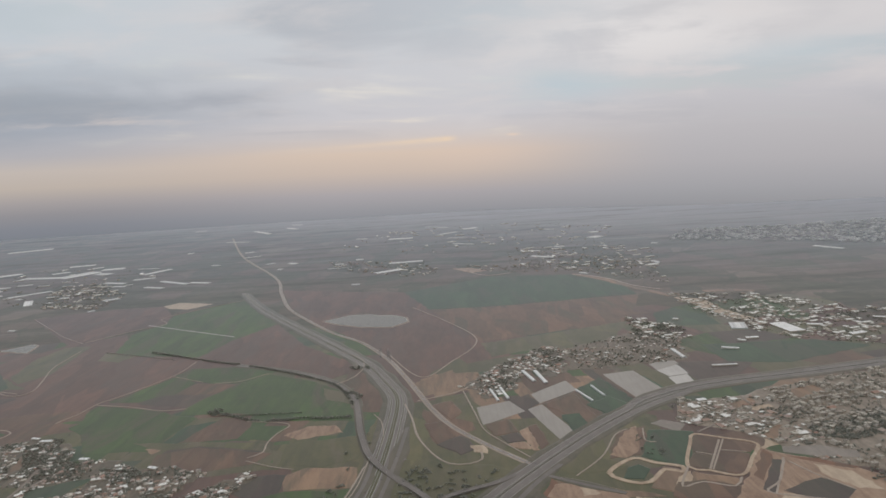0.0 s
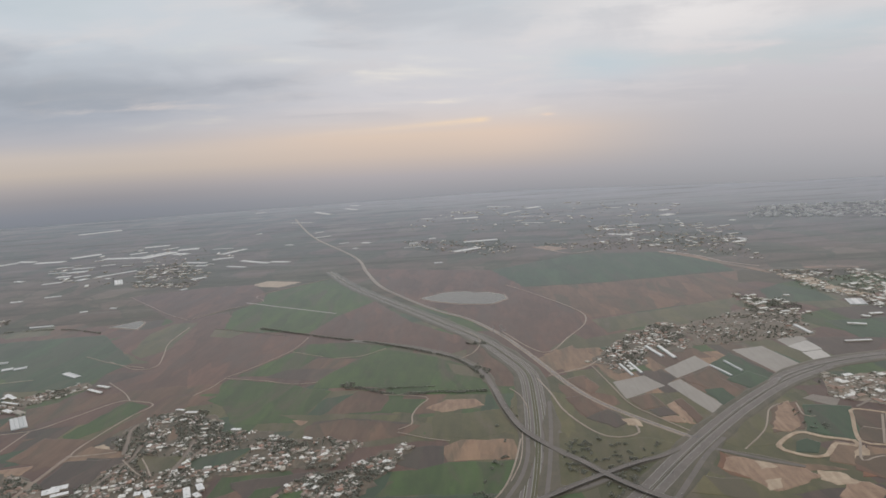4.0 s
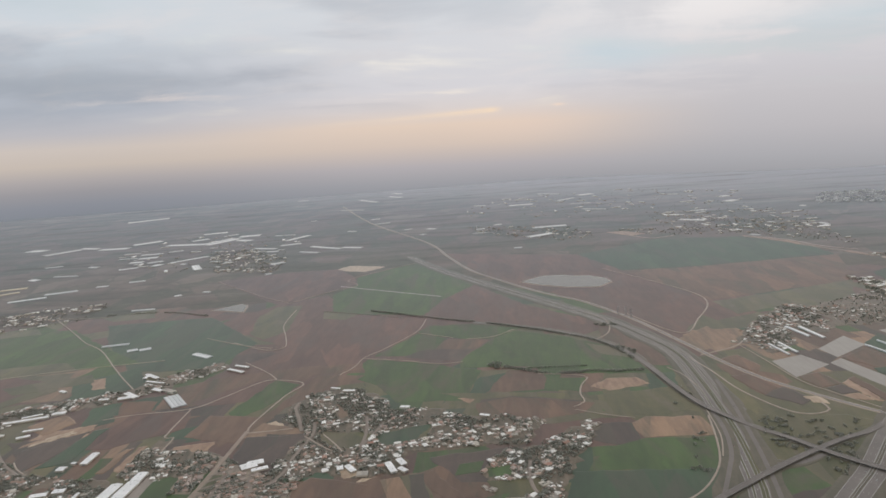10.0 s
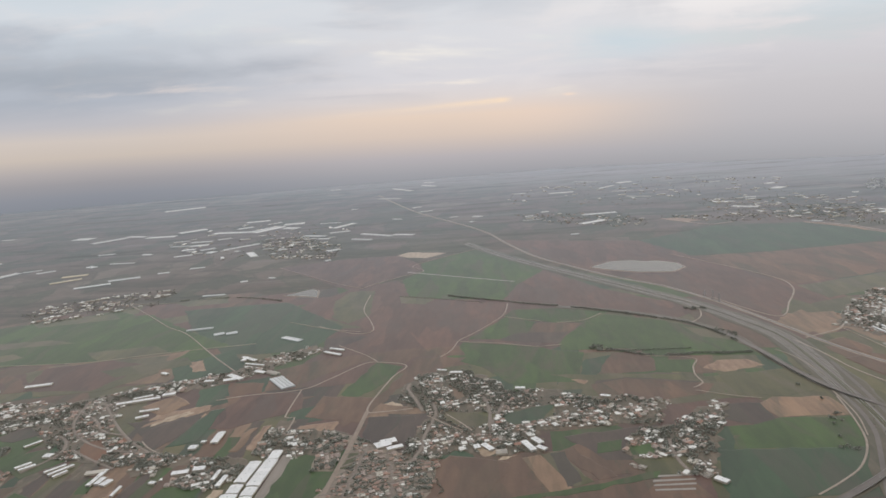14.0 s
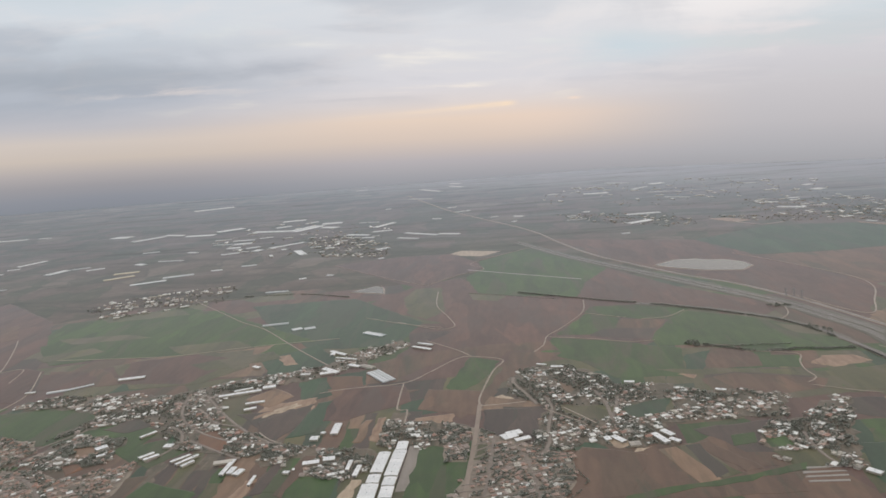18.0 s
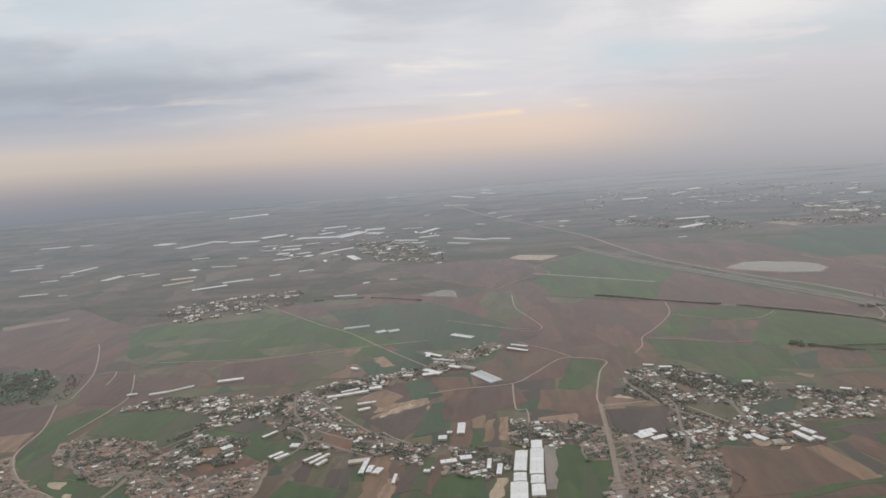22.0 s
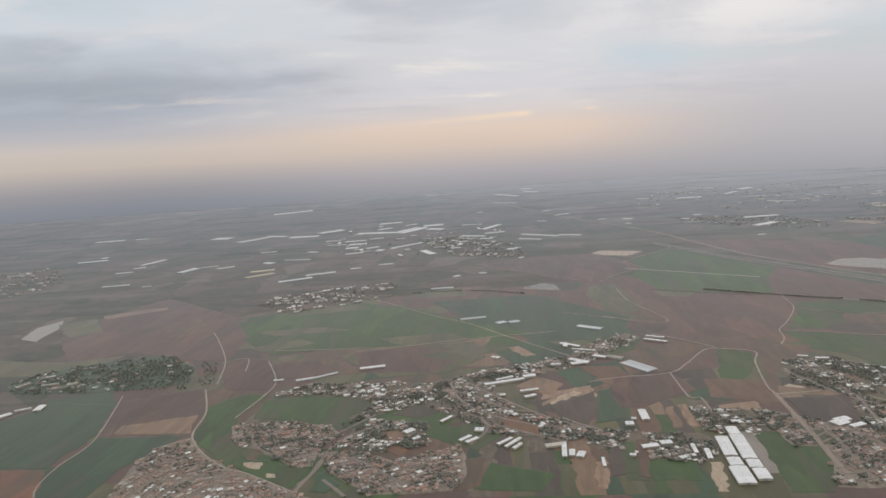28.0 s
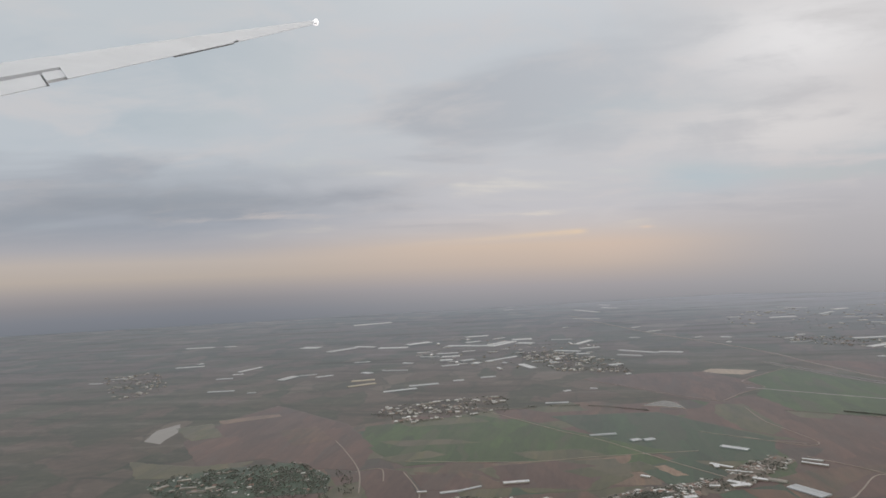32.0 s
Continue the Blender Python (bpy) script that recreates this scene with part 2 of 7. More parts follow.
def land(name, dark, mid, light, furrow=0.0, spacing=6.0, turn=0.3, patch=0.02, rough=0.62, spec=0.5, haze_weight=0.34, other=None):
    """Open ground: broad damp and dry patches, fine clods, and tillage lines. other: a second growth or soil that shows in strips and blotches."""
    # the sheen weight stands in for haze over the land
    m, N, L, b = material(name, rough, spec, 0.0, haze_weight + 0.06, 0.08)
    dark, mid, light = [(r * 1.06, g_, b_ * 0.95) for r, g_, b_ in (dark, mid, light)]
    if other:  # fields are fuller in colour than roads and yards
        full = lambda c: tuple(max(0.006, 0.3 * c[0] + 0.6 * c[1] + 0.1 * c[2] + 1.3 * (v - 0.3 * c[0] - 0.6 * c[1] - 0.1 * c[2])) for v in c)
        dark, mid, light = full(dark), full(mid), full(light)
    pos = N("ShaderNodeNewGeometry").outputs["Position"]
    lay = N("ShaderNodeMapping")
    lay.inputs["Rotation"].default_value, lay.inputs["Scale"].default_value = (0, 0, turn + 0.2), (1.6, 0.4, 1)
    L(pos, lay.inputs[0])
    broad = noise_(N, L, lay.outputs[0], patch * 0.6, 5, 0.6, 0.9)
    big = noise_(N, L, pos, patch, 6, 0.62, 0.8)
    fine = noise_(N, L, pos, 0.35, 4, 0.7)
    mp = N("ShaderNodeMapping")
    mp.inputs["Rotation"].default_value, mp.inputs["Scale"].default_value = (0, 0, turn), (0.9 / spacing, 0.02, 1)
    L(pos, mp.inputs[0])
    rows = noise_(N, L, mp.outputs[0], 1.0, 2, 0.5)
    col = ramp(N, L, big, [(0.38, dark), (0.50, mid), (0.64, light)])
    col = blend(N, L, 0.6, col, ramp(N, L, broad, [(0.38, dark), (0.5, mid), (0.62, light)]))
    rnd = N("ShaderNodeObjectInfo").outputs["Random"]
    col = blend(N, L, ramp(N, L, rnd, [(0, (0, 0, 0)), (1, (0.4, 0.4, 0.4))]), col, light)
    col = blend(N, L, 0.25, col, ramp(N, L, fine, [(0.3, dark), (0.7, light)]))
    if furrow:
        col = blend(N, L, furrow, col, ramp(N, L, rows, [(0.35, dark), (0.65, light)]))
    if other:
        # strips sown or tilled on different days, and ragged blotches of the other growth
        sm = N("ShaderNodeMapping")
        sm.inputs["Rotation"].default_value, sm.inputs["Scale"].default_value = (0, 0, turn), (0.030, 0.0065, 1)
        L(pos, sm.inputs[0])
        cell = N("ShaderNodeTexVoronoi")
        cell.distance, cell.inputs["Scale"].default_value, cell.inputs["Randomness"].default_value = "CHEBYCHEV", 1.0, 0.8
        L(sm.outputs[0], cell.inputs[0])
        cs = N("ShaderNodeSeparateXYZ")
        L(cell.outputs["Color"], cs.inputs[0])
        col = blend(N, L, 0.85, col, ramp(N, L, cs.outputs[0], [(0.0, (0.70, 0.72, 0.74)), (0.35, (0.95, 0.95, 0.95)), (0.7, (1.0, 1.0, 1.0)), (1.0, (1.32, 1.28, 1.22))]), "MULTIPLY")
        blot = noise_(N, L, lay.outputs[0], 0.011, 7, 0.66, 1.2)
        col = blend(N, L, ramp(N, L, blot, [(0.52, (0, 0, 0)), (0.67, (0.6, 0.6, 0.6))]), col, other)
        col = blend(N, L, ramp(N, L, cs.outputs[1], [(0.84, (0, 0, 0)), (0.88, (0.35, 0.35, 0.35))]), col, other)
    L(col, b.inputs["Base Color"])
    # haze painted into the sheen tint: warm near, bluer farther along y
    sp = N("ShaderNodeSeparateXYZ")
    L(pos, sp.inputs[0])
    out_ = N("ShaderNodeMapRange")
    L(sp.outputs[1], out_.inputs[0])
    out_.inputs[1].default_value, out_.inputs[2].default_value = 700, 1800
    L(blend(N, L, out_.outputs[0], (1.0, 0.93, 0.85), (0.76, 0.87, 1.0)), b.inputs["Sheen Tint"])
    bump = N("ShaderNodeBump")
    bump.inputs["Strength"].default_value, bump.inputs["Distance"].default_value = 0.25, 0.3
    L(fine, bump.inputs["Height"])
    L(bump.outputs[0], b.inputs["Normal"])
    return m


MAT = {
    "soil": land("ploughed_red_brown_soil", (0.056, 0.035, 0.027), (0.090, 0.057, 0.043), (0.146, 0.100, 0.076), 0.22, 7, 0.5, haze_weight=0.26, other=(0.036, 0.048, 0.026)),
    "soil_red": land("red_loam", (0.080, 0.040, 0.028), (0.125, 0.065, 0.043), (0.190, 0.108, 0.072), 0.22, 8, 1.1, haze_weight=0.26, other=(0.075, 0.058, 0.04)),
    "soil_plum": land("damp_plum_brown_soil", (0.046, 0.027, 0.024), (0.074, 0.044, 0.037), (0.115, 0.073, 0.062), 0.25, 7, 0.5, haze_weight=0.26, other=(0.085, 0.062, 0.052)),
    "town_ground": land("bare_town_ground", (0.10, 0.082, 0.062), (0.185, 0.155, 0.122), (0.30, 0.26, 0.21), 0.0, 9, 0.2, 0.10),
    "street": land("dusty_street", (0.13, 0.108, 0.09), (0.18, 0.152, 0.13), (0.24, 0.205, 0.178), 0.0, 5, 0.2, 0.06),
    "soil_dark": land("damp_dark_soil", (0.030, 0.025, 0.023), (0.048, 0.038, 0.034), (0.078, 0.060, 0.053), 0.25, 6, 0.2, haze_weight=0.26, other=(0.04, 0.046, 0.028)),
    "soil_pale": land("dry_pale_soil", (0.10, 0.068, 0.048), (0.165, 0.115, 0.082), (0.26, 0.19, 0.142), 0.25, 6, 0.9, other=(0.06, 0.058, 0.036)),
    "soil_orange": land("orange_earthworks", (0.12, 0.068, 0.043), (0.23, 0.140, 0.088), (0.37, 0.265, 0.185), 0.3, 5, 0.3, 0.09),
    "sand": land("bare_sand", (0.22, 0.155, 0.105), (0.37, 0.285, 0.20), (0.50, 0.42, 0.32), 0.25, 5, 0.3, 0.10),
    "crop": land("winter_wheat", (0.017, 0.036, 0.012), (0.028, 0.067, 0.018), (0.056, 0.094, 0.034), 0.25, 9, 0.5, 0.016, haze_weight=0.24, other=(0.082, 0.06, 0.044)),
    "crop_dark": land("dark_green_crop", (0.014, 0.032, 0.019), (0.021, 0.052, 0.027), (0.040, 0.074, 0.042), 0.25, 8, 1.2, 0.016, haze_weight=0.26, other=(0.06, 0.058, 0.04)),
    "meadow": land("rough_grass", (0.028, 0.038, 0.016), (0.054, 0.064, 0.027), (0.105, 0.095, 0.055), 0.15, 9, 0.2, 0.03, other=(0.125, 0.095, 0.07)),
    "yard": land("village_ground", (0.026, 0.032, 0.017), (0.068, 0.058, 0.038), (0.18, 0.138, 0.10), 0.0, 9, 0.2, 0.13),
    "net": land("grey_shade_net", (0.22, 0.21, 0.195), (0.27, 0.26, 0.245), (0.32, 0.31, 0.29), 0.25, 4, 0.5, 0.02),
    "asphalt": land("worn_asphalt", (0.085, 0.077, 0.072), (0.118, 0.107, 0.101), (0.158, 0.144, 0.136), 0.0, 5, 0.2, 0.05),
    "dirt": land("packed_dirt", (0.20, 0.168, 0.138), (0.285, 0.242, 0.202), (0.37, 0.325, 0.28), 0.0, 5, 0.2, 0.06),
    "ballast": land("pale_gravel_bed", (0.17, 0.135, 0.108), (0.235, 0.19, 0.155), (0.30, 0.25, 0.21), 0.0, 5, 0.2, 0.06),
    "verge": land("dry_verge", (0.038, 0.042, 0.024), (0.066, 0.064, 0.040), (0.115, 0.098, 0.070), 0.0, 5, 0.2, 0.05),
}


def open_country():
    """The plain between the built fields: a patchwork of small plots out to the horizon."""
    m, N, L, b = material("open_country", 0.62, 0.5, 0.0, 0.57, 0.10)
    b.inputs["Sheen Roughness"].default_value = 0.22
    pos = N("ShaderNodeNewGeometry").outputs["Position"]
    wob = N("ShaderNodeVectorMath")
    wob.operation = "MULTIPLY_ADD"
    nz = N("ShaderNodeTexNoise")
    nz.inputs["Scale"].default_value = 0.006
    L(pos, nz.inputs[0])
    L(nz.outputs[1], wob.inputs[0])
    wob.inputs[1].default_value = (90, 90, 0)
    L(pos, wob.inputs[2])
    mp = N("ShaderNodeMapping")
    mp.inputs["Rotation"].default_value, mp.inputs["Scale"].default_value = (0, 0, 0.35), (1.0, 0.62, 1)
    L(wob.outputs[0], mp.inputs[0])
    v = N("ShaderNodeTexVoronoi")
    v.distance, v.inputs["Scale"].default_value, v.inputs["Randomness"].default_value = "CHEBYCHEV", 0.0105, 0.85
    L(mp.outputs[0], v.inputs[0])
    sx = N("ShaderNodeSeparateXYZ")
    L(v.outputs["Color"], sx.inputs[0])
    col = ramp(N, L, sx.outputs[0], [(0.0, (0.018, 0.030, 0.018)), (0.25, (0.030, 0.050, 0.024)), (0.45, (0.062, 0.056, 0.036)),
                                    (0.62, (0.090, 0.058, 0.048)), (0.84, (0.105, 0.070, 0.058)), (1.0, (0.17, 0.135, 0.105))])
    fine = noise_(N, L, pos, 0.03, 7, 0.7, 0.6)
    col = blend(N, L, 0.45, col, ramp(N, L, fine, [(0.34, (0.024, 0.028, 0.018)), (0.52, (0.070, 0.058, 0.041)), (0.70, (0.145, 0.112, 0.084))]))
    hedge = N("ShaderNodeTexVoronoi")
    hedge.feature, hedge.distance = "DISTANCE_TO_EDGE", "EUCLIDEAN"
    hedge.inputs["Scale"].default_value, hedge.inputs["Randomness"].default_value = 0.0105, 0.85
    L(mp.outputs[0], hedge.inputs[0])
    edge = ramp(N, L, hedge.outputs[0], [(0.0, (0.6, 0.6, 0.6)), (0.035, (0, 0, 0))])
    col = blend(N, L, edge, col, (0.028, 0.034, 0.022))
    # long dark woods and pale strips, seen end on
    sm = N("ShaderNodeMapping")
    sm.inputs["Rotation"].default_value, sm.inputs["Scale"].default_value = (0, 0, 0.12), (0.0022, 0.0105, 1)
    L(pos, sm.inputs[0])
    strip = noise_(N, L, sm.outputs[0], 1.0, 6, 0.68, 0.5)
    col = blend(N, L, ramp(N, L, strip, [(0.36, (0.75, 0.75, 0.75)), (0.48, (0, 0, 0))]), col, (0.020, 0.030, 0.024))
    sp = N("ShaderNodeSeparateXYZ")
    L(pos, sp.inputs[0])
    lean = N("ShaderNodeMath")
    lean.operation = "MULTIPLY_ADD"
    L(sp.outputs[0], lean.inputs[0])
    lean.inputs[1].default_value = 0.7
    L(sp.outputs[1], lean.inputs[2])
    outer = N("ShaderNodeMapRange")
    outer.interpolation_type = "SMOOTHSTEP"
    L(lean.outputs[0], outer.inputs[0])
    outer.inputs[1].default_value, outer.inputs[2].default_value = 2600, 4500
    col = blend(N, L, ramp(N, L, strip, [(0.56, (0, 0, 0)), (0.70, (0.6, 0.6, 0.6))]), col, (0.16, 0.135, 0.115))
    # distance haze painted into the base colour: it pales farther out
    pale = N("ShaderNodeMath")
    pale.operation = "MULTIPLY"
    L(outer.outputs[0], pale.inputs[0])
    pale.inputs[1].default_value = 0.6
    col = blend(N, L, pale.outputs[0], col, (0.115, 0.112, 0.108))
    L(col, b.inputs["Base Color"])
    # sheen weight grows outward to imitate haze
    haze_gain = N("ShaderNodeMapRange")
    L(lean.outputs[0], haze_gain.inputs[0])
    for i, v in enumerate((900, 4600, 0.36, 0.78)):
        haze_gain.inputs[i + 1].default_value = v
    # haze colour in the sheen tint: warm near, blue far
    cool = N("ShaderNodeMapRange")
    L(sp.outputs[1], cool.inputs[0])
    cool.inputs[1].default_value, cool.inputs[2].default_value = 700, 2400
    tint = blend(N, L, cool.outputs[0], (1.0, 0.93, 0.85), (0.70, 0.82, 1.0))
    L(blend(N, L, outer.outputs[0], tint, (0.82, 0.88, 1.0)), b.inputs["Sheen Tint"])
    # less haze sheen over the dark wood strips
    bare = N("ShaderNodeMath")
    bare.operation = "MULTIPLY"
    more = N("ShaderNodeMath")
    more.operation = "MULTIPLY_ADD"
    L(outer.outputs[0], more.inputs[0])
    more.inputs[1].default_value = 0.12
    L(haze_gain.outputs[0], more.inputs[2])
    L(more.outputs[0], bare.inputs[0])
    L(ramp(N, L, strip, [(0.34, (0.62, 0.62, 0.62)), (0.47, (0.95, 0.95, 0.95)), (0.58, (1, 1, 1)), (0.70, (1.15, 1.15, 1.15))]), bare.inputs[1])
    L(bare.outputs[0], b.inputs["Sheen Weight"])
    return m


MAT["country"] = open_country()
MAT["lot"] = land("concrete_yard", (0.145, 0.132, 0.118), (0.205, 0.187, 0.167), (0.27, 0.245, 0.22), 0.0, 9, 0.2, 0.05)
MAT["net_white"] = land("white_plastic_sheet", (0.34, 0.34, 0.335), (0.43, 0.43, 0.42), (0.52, 0.52, 0.51), 0.3, 4, 0.5, 0.03)


def coat(name, cols, rough=0.55, metal=0.0, scale=0.6, spec=0.5, haze_sheen=0.2):
    """Paint, tiles or sheet: the colour differs from piece to piece, with stains at two sizes."""
    # sheen pales roofs, walls and leaves at a distance, in place of haze
    m, N, L, b = material(name, rough, spec, metal, haze_sheen, 0.05)
    rnd = N("ShaderNodeMath")
    rnd.operation = "FRACT"
    add = N("ShaderNodeMath")
    add.operation = "ADD"
    L(N("ShaderNodeObjectInfo").outputs["Random"], add.inputs[0])
    geo = N("ShaderNodeNewGeometry")
    L(geo.outputs["Random Per Island"], add.inputs[1])
    L(add.outputs[0], rnd.inputs[0])
    n = len(cols)
    col = ramp(N, L, rnd.outputs[0], [((i + 0.5) / n, c) for i, c in enumerate(cols)])
    st = noise_(N, L, geo.outputs["Position"], scale, 5, 0.65, 0.4)
    col = blend(N, L, 0.22, col, ramp(N, L, st, [(0.35, (0.10, 0.09, 0.08)), (0.65, cols[0])]))
    L(col, b.inputs["Base Color"])
    return m


MAT["tile"] = coat("clay_roof_tiles", [(0.38, 0.225, 0.165), (0.27, 0.165, 0.125), (0.47, 0.34, 0.265), (0.34, 0.235, 0.185), (0.37, 0.205, 0.15)])
MAT["tile_pale"] = coat("faded_roof_tiles", [(0.38, 0.30, 0.255), (0.32, 0.25, 0.215), (0.45, 0.375, 0.325), (0.34, 0.235, 0.19)])
MAT["white"] = coat("white_roof_paint", [(0.82, 0.80, 0.76), (0.58, 0.55, 0.50), (0.90, 0.89, 0.86), (0.80, 0.78, 0.73)], 0.5)
MAT["grey"] = coat("grey_flat_roof", [(0.40, 0.36, 0.305), (0.26, 0.235, 0.205), (0.52, 0.475, 0.41), (0.64, 0.59, 0.51), (0.20, 0.175, 0.15)])
MAT["plaster"] = coat("cream_plaster", [(0.50, 0.44, 0.36), (0.58, 0.53, 0.45), (0.42, 0.36, 0.29), (0.64, 0.60, 0.53)])
MAT["city"] = coat("pale_grey_render", [(0.62, 0.63, 0.64), (0.48, 0.49, 0.50), (0.74, 0.745, 0.75), (0.80, 0.80, 0.80)])
MAT["sheet"] = coat("white_sheet_metal", [(0.82, 0.82, 0.81), (0.74, 0.74, 0.73), (0.88, 0.87, 0.86)], 0.42)
MAT["plastic"] = coat("greenhouse_plastic", [(0.72, 0.73, 0.73), (0.58, 0.59, 0.59), (0.84, 0.84, 0.83)], 0.35)
# plastic dimmed to imitate distance haze; also serves nearer grey roofs
MAT["hazed_grey_plastic"] = coat("hazed_grey_greenhouse_plastic", [(0.60, 0.615, 0.62), (0.44, 0.455, 0.46), (0.72, 0.73, 0.73), (0.80, 0.80, 0.79)], 0.4)
MAT["yellow_plastic"] = coat("yellowed_greenhouse_plastic", [(0.62, 0.54, 0.39), (0.52, 0.45, 0.33)], 0.4)
MAT["glass"] = coat("dark_window_glass", [(0.03, 0.035, 0.04), (0.05, 0.055, 0.06)], 0.12)
MAT["wood"] = coat("brown_door_wood", [(0.16, 0.10, 0.06), (0.12, 0.08, 0.055)])
# strong broad sheen lifts the dark crowns, standing in for haze
MAT["leaf"] = coat("dark_foliage", [(0.074, 0.096, 0.052), (0.096, 0.114, 0.062), (0.064, 0.084, 0.048), (0.104, 0.106, 0.066)], 0.7, haze_sheen=0.75)
MAT["leaf"].node_tree.nodes["Principled BSDF"].inputs["Sheen Roughness"].default_value = 0.75
MAT["bark"] = coat("grey_brown_bark", [(0.11, 0.085, 0.065), (0.14, 0.11, 0.085)], 0.8)
MAT["paint"] = coat("road_marking_paint", [(0.42, 0.41, 0.39), (0.36, 0.35, 0.33)])
MAT["concrete"] = coat("weathered_concrete", [(0.33, 0.32, 0.30), (0.29, 0.28, 0.265)])
MAT["steel"] = coat("galvanised_steel", [(0.42, 0.43, 0.44), (0.36, 0.37, 0.38)], 0.4, 0.7)
MAT["car"] = coat("car_paint", [(0.70, 0.70, 0.69), (0.42, 0.43, 0.44), (0.05, 0.05, 0.055), (0.75, 0.74, 0.72), (0.26, 0.06, 0.05), (0.10, 0.14, 0.24)], 0.3)
MAT["rubber"] = coat("tyre_rubber", [(0.03, 0.03, 0.03), (0.04, 0.04, 0.04)], 0.8)
MAT["wing"], _n, _l, _b = material("pale_wing_paint", 0.32, 0.5, 0.0, 0.0, 0.4)
_l(ramp(_n, _l, noise_(_n, _l, _n("ShaderNodeNewGeometry").outputs["Position"], 0.9, 5, 0.6, 0.4), [(0.35, (0.84, 0.85, 0.86)), (0.62, (0.91, 0.92, 0.93))]), _b.inputs["Base Color"])
MAT["lamp"], _n, _l, _b = material("tip_lamp_glass", 0.2, 0.5, 0.0, 0.0, 0.0)
_b.inputs["Base Color"].default_value = (0.9, 0.9, 0.9, 1)
_b.inputs["Emission Color"].default_value, _b.inputs["Emission Strength"].default_value = (1.0, 0.93, 0.92, 1), 1.2
MAT["wing_dark"] = coat("dark_wing_gap", [(0.06, 0.06, 0.065), (0.07, 0.07, 0.075)], 0.6)
MAT["water"], _n, _l, _b = material("reservoir_water", 0.26, 0.30, 0.0, 0.0, 0.0)
_b.inputs["Base Color"].default_value = (0.045, 0.055, 0.056, 1)
_w = _n("ShaderNodeBump")
_w.inputs["Strength"].default_value, _w.inputs["Distance"].default_value = 0.15, 0.2
_l(noise_(_n, _l, _n("ShaderNodeNewGeometry").outputs["Position"], 0.5, 4, 0.6, 0.3), _w.inputs["Height"])
_l(_w.outputs[0], _b.inputs["Normal"])

# ---- building helpers ----
def mesh_of(name, verts, faces, mats, idx=None):
    me = bpy.data.meshes.new(name)
    me.from_pydata(verts, [], faces)
    for m in mats:
        me.materials.append(m)
    if idx is not None:
        me.polygons.foreach_set("material_index", idx)
    me.update()
    return me


def curve_points(pts, step=12.0, closed=False):
    """A smooth line through the points (Catmull-Rom), cut into even short steps."""
    P = [Vector((*p, 0)) for p in pts]
    n, out = len(P), []
    for i in range(n if closed else n - 1):
        if closed:
            a, b_, c, d = P[i - 1], P[i], P[(i + 1) % n], P[(i + 2) % n]
        else:
            a, b_, c, d = P[max(i - 1, 0)], P[i], P[i + 1], P[min(i + 2, n - 1)]
        k = max(2, int((c - b_).length / step))
        for j in range(k):
            t = j / k
            out.append(0.5 * ((2 * b_) + (c - a) * t + (2 * a - 5 * b_ + 4 * c - d) * t * t + (3 * b_ - a - 3 * c + d) * t ** 3))
    if not closed:
        out.append(P[-1])
    return out


def ragged(pts, step, amp, seed):
    """Polygon outline with slightly uneven edges; corners stay."""
    rng = random.Random(seed)
    out = []
    for i, p in enumerate(pts):
        q = pts[(i + 1) % len(pts)]
        d = math.dist(p, q)
        k = max(1, int(d / step))
        for j in range(k):
            t = j / k
            e = 0 if j == 0 else rng.uniform(-amp, amp)
            out.append((p[0] + (q[0] - p[0]) * t - (q[1] - p[1]) / max(d, 1) * e, p[1] + (q[1] - p[1]) * t + (q[0] - p[0]) / max(d, 1) * e))
    return out


LAYER = {"n": 0}
FIELD_WORDS = {
    "lot": ("concrete_yard", "grey concrete yard beside the long sheds", "yard"),
    "net_white": ("shade_net", "pale white plastic sheeting over crop rows", "shade net"),
    "soil": ("ploughed_field", "freshly ploughed red-brown field with faint furrows", "field"),
    "soil_red": ("ploughed_field", "reddish tilled loam field on the plain", "field"),
    "soil_plum": ("ploughed_field", "damp plum-brown ploughed field with faint furrows", "field"),
    "town_ground": ("town_ground", "bare tan ground between the town buildings", "ground"),
    "soil_dark": ("ploughed_field", "dark damp tilled plot between paler fields", "field"),
    "soil_pale": ("fallow_field", "dry pale brown fallow field", "field"),
    "soil_orange": ("earthworks", "bare orange earthworks beside the building site", "bare ground"),
    "sand": ("sand_patch", "patch of bare pale sandy ground", "bare ground"),
    "crop": ("crop_field", "green winter crop field with tillage lines", "field"),
    "crop_dark": ("crop_field", "dark bluish-green crop field", "field"),
    "meadow": ("grass_field", "rough patchy grass field with dry spots", "field"),
    "net": ("shade_net", "flat grey shade net stretched over crop rows", "shade net"),
    "yard": ("village_ground", "mixed dirt and grass ground between the houses", "ground"),
}


